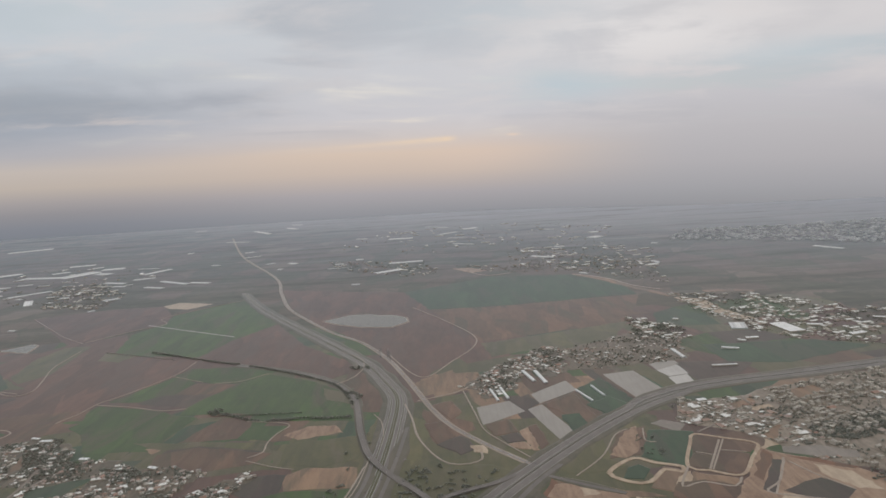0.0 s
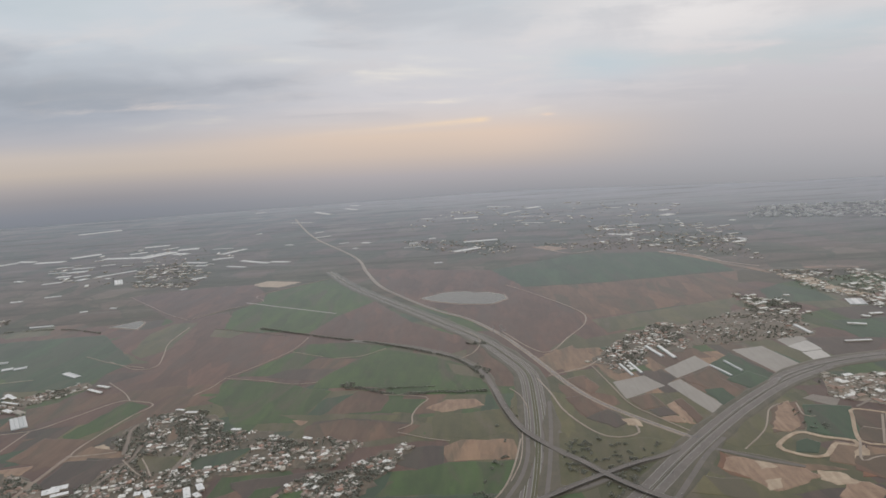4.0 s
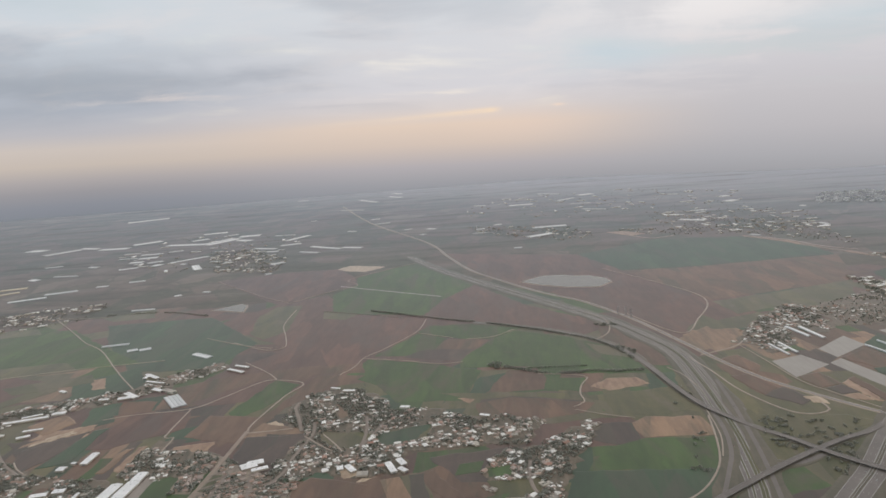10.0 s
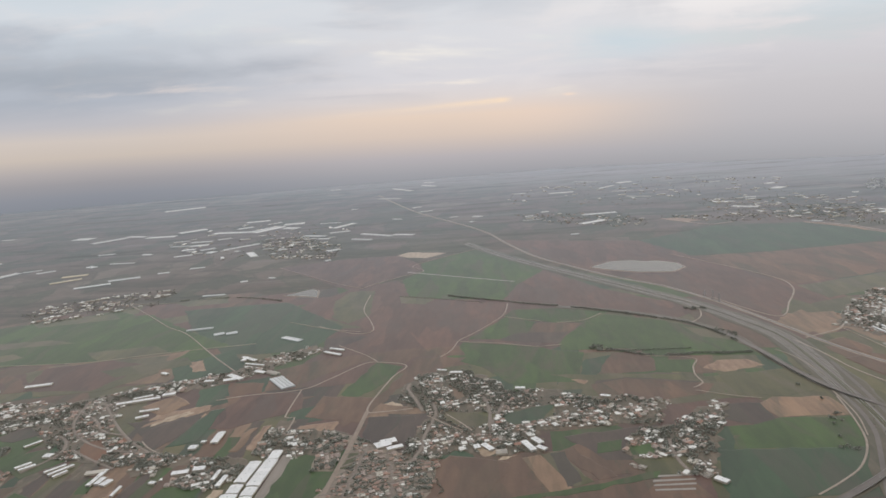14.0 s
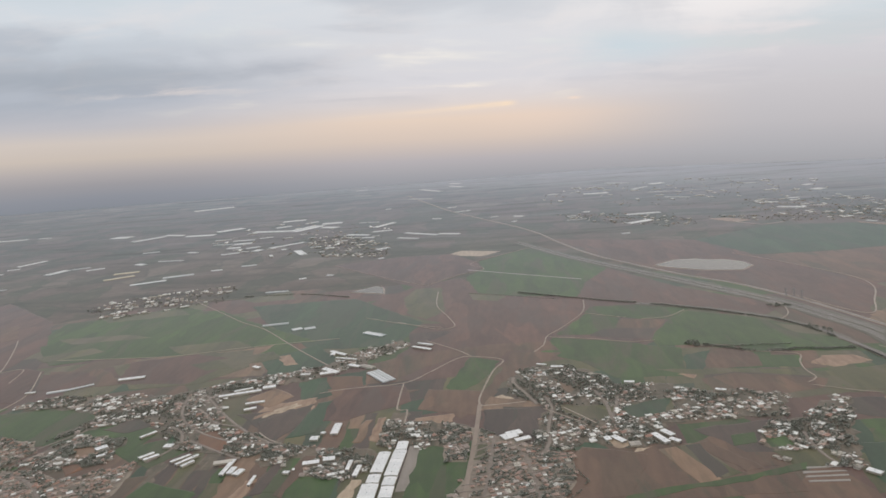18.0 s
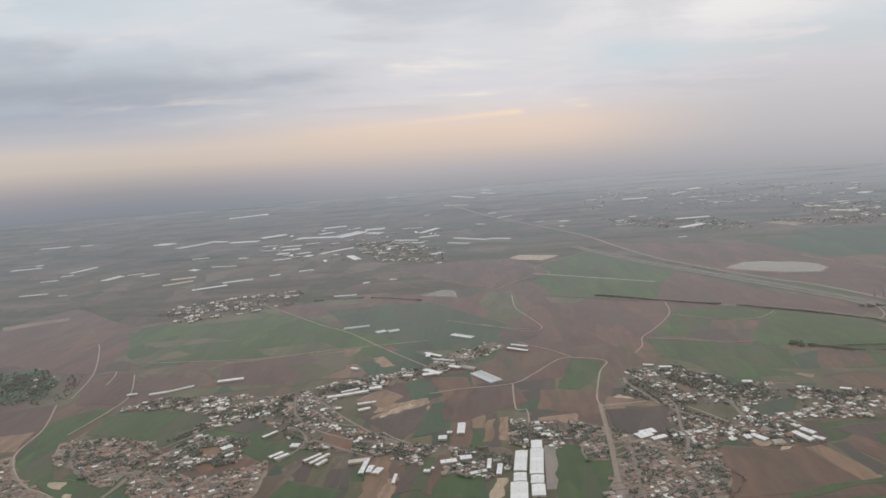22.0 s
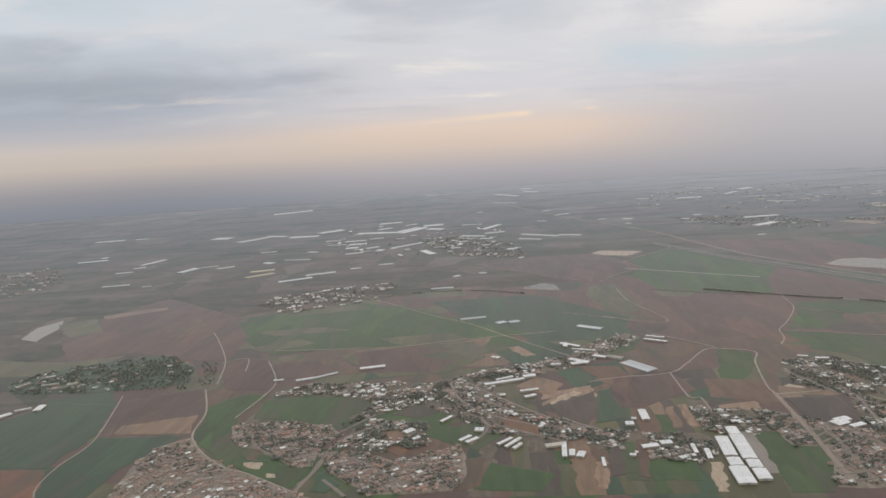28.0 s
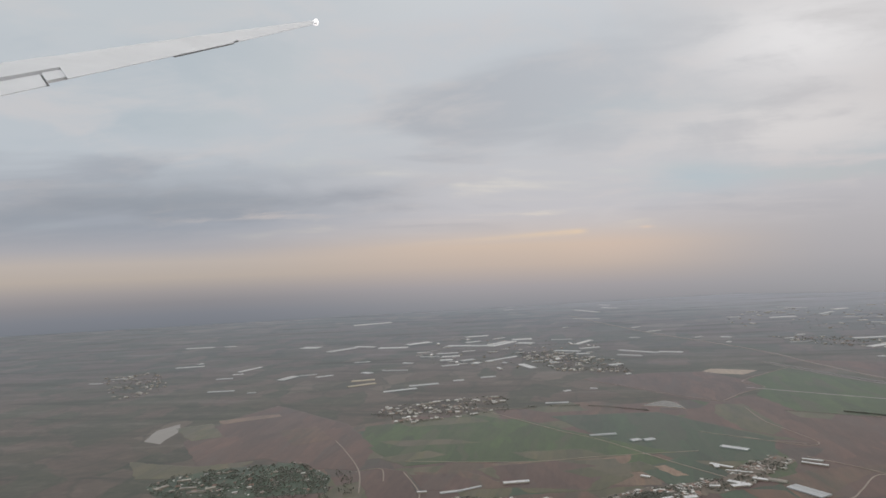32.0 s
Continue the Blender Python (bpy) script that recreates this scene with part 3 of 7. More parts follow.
def field(kind, pts, level=None):
    """A tilled or grown plot: a low slab a hand's width or so proud of the plain."""
    name, label, cat = FIELD_WORDS[kind]
    LAYER["n"] += 1 if level is None else 0
    z = 0.06 + 0.0013 * LAYER["n"] if level is None else level
    step, amp = {"yard": (9, 6.0), "sand": (6, 2.2), "soil_orange": (7, 2.2), "net": (30, 0.3), "net_white": (30, 0.3), "lot": (30, 0.3)}.get(kind, (14, 2.6))
    o = ragged(pts, step, amp, LAYER["n"] + int(abs(pts[0][0])))
    bm = bmesh.new()
    top = [bm.verts.new((x, y, z)) for x, y in o]
    cx, cy = sum(p[0] for p in o) / len(o), sum(p[1] for p in o) / len(o)
    low = []
    skirt = min(3.0, 0.05 * max(math.dist(o[0], q) for q in o))
    for x, y in o:
        d = max(1.0, math.hypot(x - cx, y - cy))
        low.append(bm.verts.new((x + skirt * (x - cx) / d, y + skirt * (y - cy) / d, -0.05)))
    bm.faces.new(top)
    for i in range(len(o)):
        j = (i + 1) % len(o)
        bm.faces.new((top[j], top[i], low[i], low[j]))
    bmesh.ops.triangulate(bm, faces=[f for f in bm.faces if len(f.verts) > 4])
    bmesh.ops.recalc_face_normals(bm, faces=bm.faces)
    me = bpy.data.meshes.new(name)
    bm.to_mesh(me)
    bm.free()
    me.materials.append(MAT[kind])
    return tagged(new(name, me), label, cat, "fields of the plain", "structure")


def ribbon(name, line, left, right, z, mat, under=-0.4, bank=0.0):
    """A slab along a line from left to right of it (metres), with sides down to the ground."""
    vs, fs = [], []
    for i, p in enumerate(line):
        d = (line[min(i + 1, len(line) - 1)] - line[max(i - 1, 0)])
        d.z = 0
        d.normalize()
        s = Vector((d.y, -d.x, 0))
        zz = z[i] if isinstance(z, list) else z
        lo, hi = (left[i] if isinstance(left, list) else left), (right[i] if isinstance(right, list) else right)
        bk = bank[i] if isinstance(bank, list) else bank
        a, b_ = p + s * lo, p + s * hi
        c, e = p + s * (lo - bk), p + s * (hi + bk)
        vs += [(c.x, c.y, zz + under), (a.x, a.y, zz), (b_.x, b_.y, zz), (e.x, e.y, zz + under)]
        if i:
            k = 4 * i
            fs += [(k - 4, k - 3, k + 1, k)[::-1], (k - 3, k - 2, k + 2, k + 1)[::-1], (k - 2, k - 1, k + 3, k + 2)[::-1]]
    return mesh_of(name, vs, fs, [mat])


def part(name, me, parent, label=""):
    ob = new(name, me)
    ob.parent = parent
    return tagged(ob, label)


def inside(x, y, poly):
    c, j = False, len(poly) - 1
    for i in range(len(poly)):
        (xi, yi), (xj, yj) = poly[i], poly[j]
        if (yi > y) != (yj > y) and x < (xj - xi) * (y - yi) / (yj - yi) + xi:
            c = not c
        j = i
    return c


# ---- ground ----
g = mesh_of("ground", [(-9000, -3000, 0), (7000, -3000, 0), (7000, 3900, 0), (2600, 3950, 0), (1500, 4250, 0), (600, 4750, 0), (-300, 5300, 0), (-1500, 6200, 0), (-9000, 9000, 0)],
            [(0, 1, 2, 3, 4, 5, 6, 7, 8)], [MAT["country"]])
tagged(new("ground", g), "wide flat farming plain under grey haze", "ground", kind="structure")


def patchwork():
    """Small plots, side by side, over the near part of the plain; the larger fields and the roads lie on them."""
    rng = random.Random(41)
    c, s = math.cos(0.35), math.sin(0.35)
    grid = {}
    for i in range(-24, 12):
        for j in range(0, 22):
            u, w = i * 92 + rng.uniform(-26, 26), j * 74 + rng.uniform(-20, 20)
            grid[i, j] = (u * c - w * s + 120, u * s + w * c + 420)
    kinds = ("soil_plum", "meadow", "crop_dark", "soil", "soil_dark", "meadow", "crop", "soil_plum")
    for (i, j), p in grid.items():
        q = [grid.get(k) for k in ((i + 1, j), (i + 1, j + 1), (i, j + 1))]
        if None in q or not (-1750 < p[0] < 750 and 320 < p[1] < 1560):
            continue
        green = math.hypot(p[0] + 20, p[1] - 830) < 230
        kind = rng.choice(kinds)
        field("meadow" if green else kind, [p] + q, 0.015 + 0.008 * (i % 2) + 0.016 * (j % 2))


patchwork()

# ---- kinds of things ----
def box(x0, x1, y0, y1, z0, z1):
    v = [(x0, y0, z0), (x1, y0, z0), (x1, y1, z0), (x0, y1, z0), (x0, y0, z1), (x1, y0, z1), (x1, y1, z1), (x0, y1, z1)]
    return v, [(0, 3, 2, 1), (4, 5, 6, 7), (0, 1, 5, 4), (1, 2, 6, 5), (2, 3, 7, 6), (3, 0, 4, 7)]


def prism(a, b, z0, z1, over=0.35, lip=0.14):
    """A gabled roof over a x b (ridge along x) with eaves and a thickness."""
    x, y = a / 2 + over, b / 2 + over
    v = [(-x, -y, z0 - lip), (x, -y, z0 - lip), (x, y, z0 - lip), (-x, y, z0 - lip), (-x, -y, z0), (x, -y, z0), (x, y, z0), (-x, y, z0), (-x, 0, z1), (x, 0, z1)]
    return v, [(0, 3, 2, 1), (0, 1, 5, 4), (2, 3, 7, 6), (4, 5, 9, 8), (6, 7, 8, 9), (1, 2, 6, 9, 5), (3, 0, 4, 8, 7)]


def hip(a, b, z0, z1, over=0.35, lip=0.14):
    x, y, r = a / 2 + over, b / 2 + over, max(0.2, (a - b) / 2)
    v = [(-x, -y, z0 - lip), (x, -y, z0 - lip), (x, y, z0 - lip), (-x, y, z0 - lip), (-x, -y, z0), (x, -y, z0), (x, y, z0), (-x, y, z0), (-r, 0, z1), (r, 0, z1)]
    return v, [(0, 3, 2, 1), (0, 1, 5, 4), (1, 2, 6, 5), (2, 3, 7, 6), (3, 0, 4, 7), (4, 5, 9, 8), (6, 7, 8, 9), (5, 6, 9), (7, 4, 8)]


def tub(a, b, z0, z1):
    """A flat roof with a raised parapet round it."""
    x, y, t = a / 2 + 0.1, b / 2 + 0.1, 0.25
    v, f = [], []
    for i, (s, z) in enumerate(((0, z0), (0, z1), (t, z1), (t, z1 - 0.3))):
        v += [(-x + s, -y + s, z), (x - s, -y + s, z), (x - s, y - s, z), (-x + s, y - s, z)]
        if i:
            k = 4 * i
            f += [(k - 4 + j, k - 4 + (j + 1) % 4, k + (j + 1) % 4, k + j) for j in range(4)]
    return v, f + [(3, 2, 1, 0), (12, 13, 14, 15)]


def drum(cx, cy, z0, z1, r, n=8, top=1.0):
    v = [(cx + r * math.cos(6.2832 * i / n), cy + r * math.sin(6.2832 * i / n), z0) for i in range(n)]
    v += [(cx + r * top * math.cos(6.2832 * i / n), cy + r * top * math.sin(6.2832 * i / n), z1) for i in range(n)]
    return v, [tuple(range(n))[::-1], tuple(range(n, 2 * n))] + [(i, (i + 1) % n, n + (i + 1) % n, n + i) for i in range(n)]


def join(*pieces):
    v, f = [], []
    for pv, pf in pieces:
        k = len(v)
        v += pv
        f += [tuple(i + k for i in q) for q in pf]
    return v, f


def house_parts(kind):
    """Parts of one house kind as (name, geometry, material, label)."""
    a, b, h = {"gable": (8, 6, 1.9), "hip": (7.2, 6.4, 1.9), "flat": (8, 7, 2.0), "grey": (9, 6.5, 2.0), "metal": (9.5, 6, 1.7), "long": (34, 9, 2.0),
               "hut": (6.0, 5.0, 1.5), "block": (11, 7.5, 6.5), "tower": (11, 9, 3.4), "terrace": (7.0, 6.2, 2.2), "terrace_gable": (7.4, 6.0, 2.2)}[kind]
    ps = [("wall", box(-a / 2, a / 2, -b / 2, b / 2, -0.2, h), "city" if kind == "tower" else "plaster", "")]
    if kind == "gable":
        ps += [("roof", prism(a, b, h, h + 1.4), "tile", "clay tile gable roof")]
    elif kind == "hip":
        ps += [("roof", hip(a, b, h, h + 1.5), "tile_pale", "faded tile hip roof")]
    elif kind == "flat":
        ps += [("roof", tub(a, b, h, h + 0.4), "white", "white flat roof with parapet"), ("water_tank", drum(a * 0.2, b * 0.15, h, h + 0.9, 0.4), "white", "white rooftop water tank")]
    elif kind == "grey":
        ps += [("roof", tub(a, b, h, h + 0.4), "grey", "grey flat roof with parapet"), ("stair_hut", box(-1.2, 0.9, 0.3, 2.2, h, h + 1.0), "plaster", "")]
    elif kind == "long":
        ps += [("roof", prism(a, b, h, h + 0.9), "plastic", "pale plastic roof")]
    elif kind == "metal":
        ps += [("roof", prism(a, b, h, h + 0.8), "white", "white sheet gable roof")]
    elif kind == "hut":
        v, f = box(-a / 2 - 0.3, a / 2 + 0.3, -b / 2 - 0.3, b / 2 + 0.3, h, h + 0.18)
        ps += [("roof", ([(x, y, z + 0.35 * (y > 0)) for x, y, z in v], f), "white", "white sheet lean-to roof")]
    elif kind == "block":
        ps += [("roof", tub(a, b, h, h + 0.5), "grey", "grey flat roof with parapet"), ("stair_hut", box(-1.4, 1.4, -1.2, 1.2, h, h + 1.6), "plaster", "")]
        for z in (1.6, 3.2, 4.8):
            ps += [("window", box(x - 0.9, x + 0.9, -b / 2 - 0.06, -b / 2 + 0.1, z, z + 0.9), "glass", "") for x in (-3.6, 0, 3.6)]
            ps += [("balcony", box(-5.2, -2.0, -b / 2 - 0.9, -b / 2, z - 0.5, z - 0.1), "plaster", "")]
    elif kind == "tower":
        ps += [("roof", tub(a, b, h, h + 0.5), "city", "grey flat roof with parapet"), ("stair_hut", box(-1.6, 1.6, -1.4, 1.4, h, h + 1.4), "city", "")]
    elif kind == "terrace":
        ps += [("roof", hip(a, b, h, h + 1.5), "tile", "clay tile hip roof"), ("porch", box(a / 2 - 0.2, a / 2 + 1.6, -1.8, 1.8, -0.2, 1.2), "plaster", "")]
    else:
        ps += [("roof", prism(a, b, h, h + 1.5), "tile_pale", "faded tile gable roof"), ("chimney", box(1.2, 1.7, 0.8, 1.3, h + 0.4, h + 1.9), "plaster", "")]
    ps += [("door", box(-0.45, 0.45, -b / 2 - 0.06, -b / 2 + 0.1, 0, 1.1), "wood", "")]
    for x in (-a * 0.3, a * 0.3):
        ps += [("window", box(x - 0.55, x + 0.55, -b / 2 - 0.05, -b / 2 + 0.1, 0.6, 1.35), "glass", "")]
    return ps


HOUSE_LABEL = {"gable": "cream house with a red-brown clay tile gable roof", "hip": "low cream house with a faded tile hip roof",
               "flat": "cream house with a white flat roof and water tank", "grey": "plain cream house with a grey flat roof and stair hut",
               "hut": "small low outbuilding with a white sheet lean-to roof", "block": "pale four-storey apartment block with a flat roof", "tower": "pale grey apartment block in the hazy town",
               "long": "long low shed under a pale plastic roof", "metal": "long low house with a white sheet roof", "terrace": "suburban cream house with a clay tile hip roof and porch",
               "terrace_gable": "suburban cream house with a faded gable roof and chimney"}


def tree_parts(seed, tall=1.0, leaves=11):
    """A tapered trunk with limbs, and a crown of many loose leaf clumps with gaps."""
    r = random.Random(seed)
    trunk = drum(0, 0, -0.2, 2.0 * tall, 0.22, 6, 0.5)
    limbs = []
    for k in range(3):
        a, z = k * 2.1 + r.random(), 1.2 * tall
        dx, dy = math.cos(a) * 1.1, math.sin(a) * 1.1
        v = [(0.08, 0, z), (-0.08, 0.08, z), (-0.04, -0.09, z), (dx, dy, z + 1.1 * tall)]
        limbs.append((v, [(0, 1, 3), (1, 2, 3), (2, 0, 3), (2, 1, 0)]))
    lobes = [(r.uniform(-1.3, 1.3), r.uniform(-1.3, 1.3), r.uniform(1.3, 2.6) * tall, r.uniform(0.7, 1.1)) for _ in range(8)]
    v, f = [], []
    for cx, cy, cz, cr in lobes:
        for _ in range(leaves):
            d = Vector((r.gauss(0, 1), r.gauss(0, 1), r.gauss(0, 0.9))).normalized()
            c = Vector((cx, cy, cz)) + d * cr * r.uniform(0.55, 1.0)
            n = (d + Vector((r.uniform(-0.6, 0.6), r.uniform(-0.6, 0.6), r.uniform(-0.3, 0.8)))).normalized()
            s = n.orthogonal().normalized()
            t = n.cross(s)
            w = r.uniform(0.32, 0.6) * (11 / leaves) ** 0.5
            k = len(v)
            v += [tuple(c + s * w), tuple(c + t * w * 0.8 + n * 0.1), tuple(c - s * w * 0.9), tuple(c - t * w - n * 0.12)]
            f += [(k, k + 1, k + 2), (k, k + 2, k + 3)]
    return [("trunk", join(trunk, *limbs), "bark", ""), ("crown", (v, f), "leaf", "")]


def make(name, parts, label, cat, group, at=(0, 0, 0), rz=0.0):
    """A thing: an empty at its base with one mesh for each part."""
    e = tagged(new(name), label, cat, group)
    e.matrix_basis = pose(*at, 0, 0, rz)
    wall = None
    for pn, (v, f), m, lab in parts:
        ob = part(pn, mesh_of(pn, v, f, [MAT[m]]), wall if wall and pn in ("window", "door", "balcony") else e, lab)
        wall = ob if pn == "wall" else wall
    return e


def stuff(name, places, kinds, label, cat):
    """Many alike things, too many and too far to pick apart, as one mesh. places: (kind, x, y, turn, size)."""
    if not places:
        return
    mats = []
    temps = {}
    for k, ps in kinds.items():
        vs, fs, ms = [], [], []
        for _, (v, f), m, _ in ps:
            if m not in mats:
                mats.append(m)
            o = len(vs)
            vs += v
            fs += [tuple(i + o for i in q) for q in f]
            ms += [mats.index(m)] * len(f)
        temps[k] = (np.array(vs), fs, ms)
    V, F, I, off = [], [], [], 0
    for k, x, y, turn, s in places:
        vs, fs, ms = temps[k]
        c, sn = math.cos(turn), math.sin(turn)
        q = vs * s
        V.append(np.c_[q[:, 0] * c - q[:, 1] * sn + x, q[:, 0] * sn + q[:, 1] * c + y, q[:, 2]])
        F += [tuple(i + off for i in g_) for g_ in fs]
        I += ms
        off += len(vs)
    me = mesh_of(name, np.concatenate(V).tolist(), F, [MAT[m] for m in mats], I)
    return tagged(new(name, me), label, cat, kind="stuff")


HOUSES, TREES, PAVED = [], [], set()


def note_paved(line, half):
    """Remember the ground that a road takes, in squares of two metres."""
    for a, b_ in zip(line, line[1:]):
        for k in range(4):
            p = a.lerp(b_, k / 4)
            m = int(half / 2) + 1
            for i in range(-m, m + 1):
                for j in range(-m, m + 1):
                    if math.hypot(i, j) * 2 <= half + 0.5:
                        PAVED.add((int(p.x / 2) + i, int(p.y / 2) + j))


def unpaved(x, y):
    return (int(x / 2), int(y / 2)) not in PAVED



OPEN, YARDS = [], {"n": 0}


def plot(kind, pts):
    """A field or bare patch inside or beside a village; nothing is built on it."""
    if not OPEN:
        LAYER["n"] += 55
    OPEN.append((min(p[0] for p in pts), max(p[0] for p in pts), min(p[1] for p in pts), max(p[1] for p in pts), pts))
    field(kind, pts)


def is_open(x, y):
    return any(a < x < b_ and c < y < d and inside(x, y, q) for a, b_, c, d, q in OPEN)


def settlement(kind, count, trees, pts, turn=0.0, hub=None, soil=None):
    """Houses on plots along streets inside an outline, with trees between them."""
    if kind not in ("farm", "hamlet") and min(p[1] for p in pts) < 1400:
        YARDS["n"] += 1
        field(soil or ("town_ground" if kind in ("town", "suburb") else "yard"), pts, 0.30 + 0.0015 * YARDS["n"])
    rng = random.Random(int(abs(pts[0][0]) * 7 + abs(pts[0][1])))
    xs, ys = [p[0] for p in pts], [p[1] for p in pts]
    x0, x1, y0, y1 = min(xs), max(xs), min(ys), max(ys)

    def within(x, y):
        dx, dy = noise.noise((x * 0.05, y * 0.05, 3.1)), noise.noise((x * 0.05, y * 0.05, 8.4))
        return inside(x + 13 * dx, y + 13 * dy, pts)

    def pave(line):
        run = []
        for p in line + [None]:
            if p and inside(p[0], p[1], pts):
                run.append(p)
            else:
                if len(run) > 4:
                    road("street", 1.7, run[::3] + [run[-1]])
                run = []
    spots = []
    if hub:
        r, k_ = 14.0, 0
        while r < 420:
            n = int(6.2832 * r / 5.6)
            for i in range(n):
                a = 6.2832 * i / n
                q = r + rng.uniform(-1.0, 1.0) + 5 * math.sin(3 * a)
                spots.append((hub[0] + q * math.cos(a), hub[1] + q * math.sin(a), a + 1.5708 + rng.uniform(-0.25, 0.25)))
            k_ += 1
            if k_ % 2 == 0:
                pave([(hub[0] + (r + 5.2 + 5 * math.sin(3 * a)) * math.cos(a), hub[1] + (r + 5.2 + 5 * math.sin(3 * a)) * math.sin(a)) for a in [6.2832 * i / 90 for i in range(91)]])
            r += 6.6 if k_ % 2 else 11.0
    else:
        gx, gy, lane = {"suburb": (5.3, 5.2, 3.4), "town": (7.0, 7.4, 3.5), "city": (21.0, 24.0, 8.0), "farm": (15.0, 13.0, 4.0), "hamlet": (11.0, 12.0, 5.0)}.get(kind, (4.1, 4.3, 1.6))
        c, s = math.cos(turn), math.sin(turn)
        cx, cy, R = (x0 + x1) / 2, (y0 + y1) / 2, math.hypot(x1 - x0, y1 - y0) / 2

        def at(u, w):
            w += 8 * math.sin(u * 0.024) + 5 * math.sin(u * 0.061 + 1)
            return cx + u * c - w * s, cy + u * s + w * c
        for j in range(int(-R / gy), int(R / gy) + 1):
            w = j * gy + (j // 2) * lane
            if kind == "suburb" and j % 2:
                pave([at(u, w + gy / 2 + lane / 2) for u in range(int(-R), int(R), 6)])
            for i in range(int(-R / gx), int(R / gx) + 1):
                jit = 1.3 if kind == "suburb" else 2.0
                x, y = at(i * gx + rng.uniform(-jit, jit), w + rng.uniform(-jit, jit) * 0.8)
                spots.append((x, y, turn + rng.choice((0, 1.5708)) + rng.uniform(-0.2, 0.2)))
    spots = [p for p in spots if within(p[0], p[1]) and not is_open(p[0], p[1]) and unpaved(p[0], p[1]) and clear_of_sheds(p[0], p[1], 4)]
    gaps = {"village": -0.16, "hamlet": -0.1, "town": -0.2, "suburb": -0.46}.get(kind, -9)
    spots = [p for p in spots if noise.noise((p[0] * 0.035, p[1] * 0.035, 1.7)) > gaps and rng.random() < 0.9]
    rng.shuffle(spots)
    for k, (x, y, a) in enumerate(spots):
        if k >= count * {"village": 2.7, "town": 2.4, "suburb": 1.9}.get(kind, 1.15):
            break
        if kind == "suburb":
            hk = rng.choice(("terrace", "terrace", "terrace_gable", "hip", "terrace_gable", "flat", "grey", "gable", "terrace", "terrace"))
            size = rng.choice((0.44, 0.52, 0.58, 0.64, 0.78)) * rng.uniform(0.92, 1.08)
        elif kind == "town":
            tall = noise.noise((x * 0.018, y * 0.018, 5.5)) > -0.2 and x > 420
            hk, size = (rng.choice(("block", "block", "grey")), rng.uniform(0.38, 0.7)) if tall else (rng.choice(("grey", "flat", "hut", "metal", "hip", "grey", "gable")), rng.choice((0.38, 0.45, 0.6, 0.75, 1.2)))
        elif kind == "city":
            hk, size = "tower", rng.uniform(0.5, 1.5)
        elif kind == "hamlet":
            hk, size = rng.choice(("flat", "metal", "grey", "hip", "metal", "flat")), rng.choice((0.6, 0.8, 1.0, 1.3)) * rng.uniform(0.9, 1.1)
        elif kind == "farm":
            hk, size = rng.choice(("metal", "grey", "long", "long", "long", "grey")), rng.uniform(0.6, 1.2)
        else:
            hk = rng.choice(("gable", "hip", "flat", "hut", "grey", "metal", "grey", "grey", "hip", "gable", "hip", "grey", "hut", "gable", "terrace_gable", "metal", "flat", "hip", "metal", "flat"))
            size = rng.choice((0.26, 0.32, 0.38, 0.44, 0.50, 0.58, 0.85)) * rng.uniform(0.9, 1.1)
        HOUSES.append((hk, x, y, a, size))
    done, trees = 0, trees * (2.0 if kind == "suburb" else 1.0)
    while done < trees:
        x, y = rng.uniform(x0, x1), rng.uniform(y0, y1)
        done += 0.03
        if noise.noise((x * 0.04, y * 0.04, 6.6)) + 0.12 > rng.uniform(-0.2, 0.25) and within(x, y) and not is_open(x, y) and unpaved(x, y) and clear_of_sheds(x, y, 3):
            done += 0.17
            TREES.append((rng.choice("abc"), x, y, rng.uniform(0, 6.28), rng.uniform(0.5, 1.1)))


def tree_row(pts, gap, size, spread=1.5):
    rng = random.Random(int(abs(pts[0][0])))
    for p in curve_points(pts, gap * 0.6):
        if noise.noise((p.x * 0.03, p.y * 0.03, 2.2)) > -0.45:
            TREES.append((rng.choice("abc"), p.x + rng.uniform(-spread, spread), p.y + rng.uniform(-spread, spread), rng.uniform(0, 6.28), size * rng.uniform(0.5, 1.1)))


def grove(pts, count, size=1.0):
    rng = random.Random(int(abs(pts[0][1])) + count)
    xs, ys = [p[0] for p in pts], [p[1] for p in pts]
    n = 0
    for _ in range(count * 6):
        x, y = rng.uniform(min(xs), max(xs)), rng.uniform(min(ys), max(ys))
        if n < count and inside(x, y, pts):
            n += 1
            TREES.append((rng.choice("abc"), x, y, rng.uniform(0, 6.28), size * rng.uniform(0.7, 1.3)))


def thicket(pts, clumps, size=1.0, spread=4.0):
    """Shrubs and small trees in ragged clumps, crown against crown."""
    rng = random.Random(int(abs(pts[0][0]) * 3) + clumps)
    xs, ys = [p[0] for p in pts], [p[1] for p in pts]
    n = 0
    while n < clumps:
        x, y = rng.uniform(min(xs), max(xs)), rng.uniform(min(ys), max(ys))
        if not inside(x, y, pts):
            continue
        n += 1
        r, a = spread * rng.uniform(0.4, 1.5), rng.uniform(0, 3.14)
        for _ in range(int(r * r * 0.5) + 3):
            u, w = rng.gauss(0, r * 0.7), rng.gauss(0, r * 0.3)
            px_, py_ = x + u * math.cos(a) - w * math.sin(a), y + u * math.sin(a) + w * math.cos(a)
            if unpaved(px_, py_):
                TREES.append((rng.choice("abc"), px_, py_, rng.uniform(0, 6.28), size * rng.uniform(0.35, 1.1)))


SHEDS = []


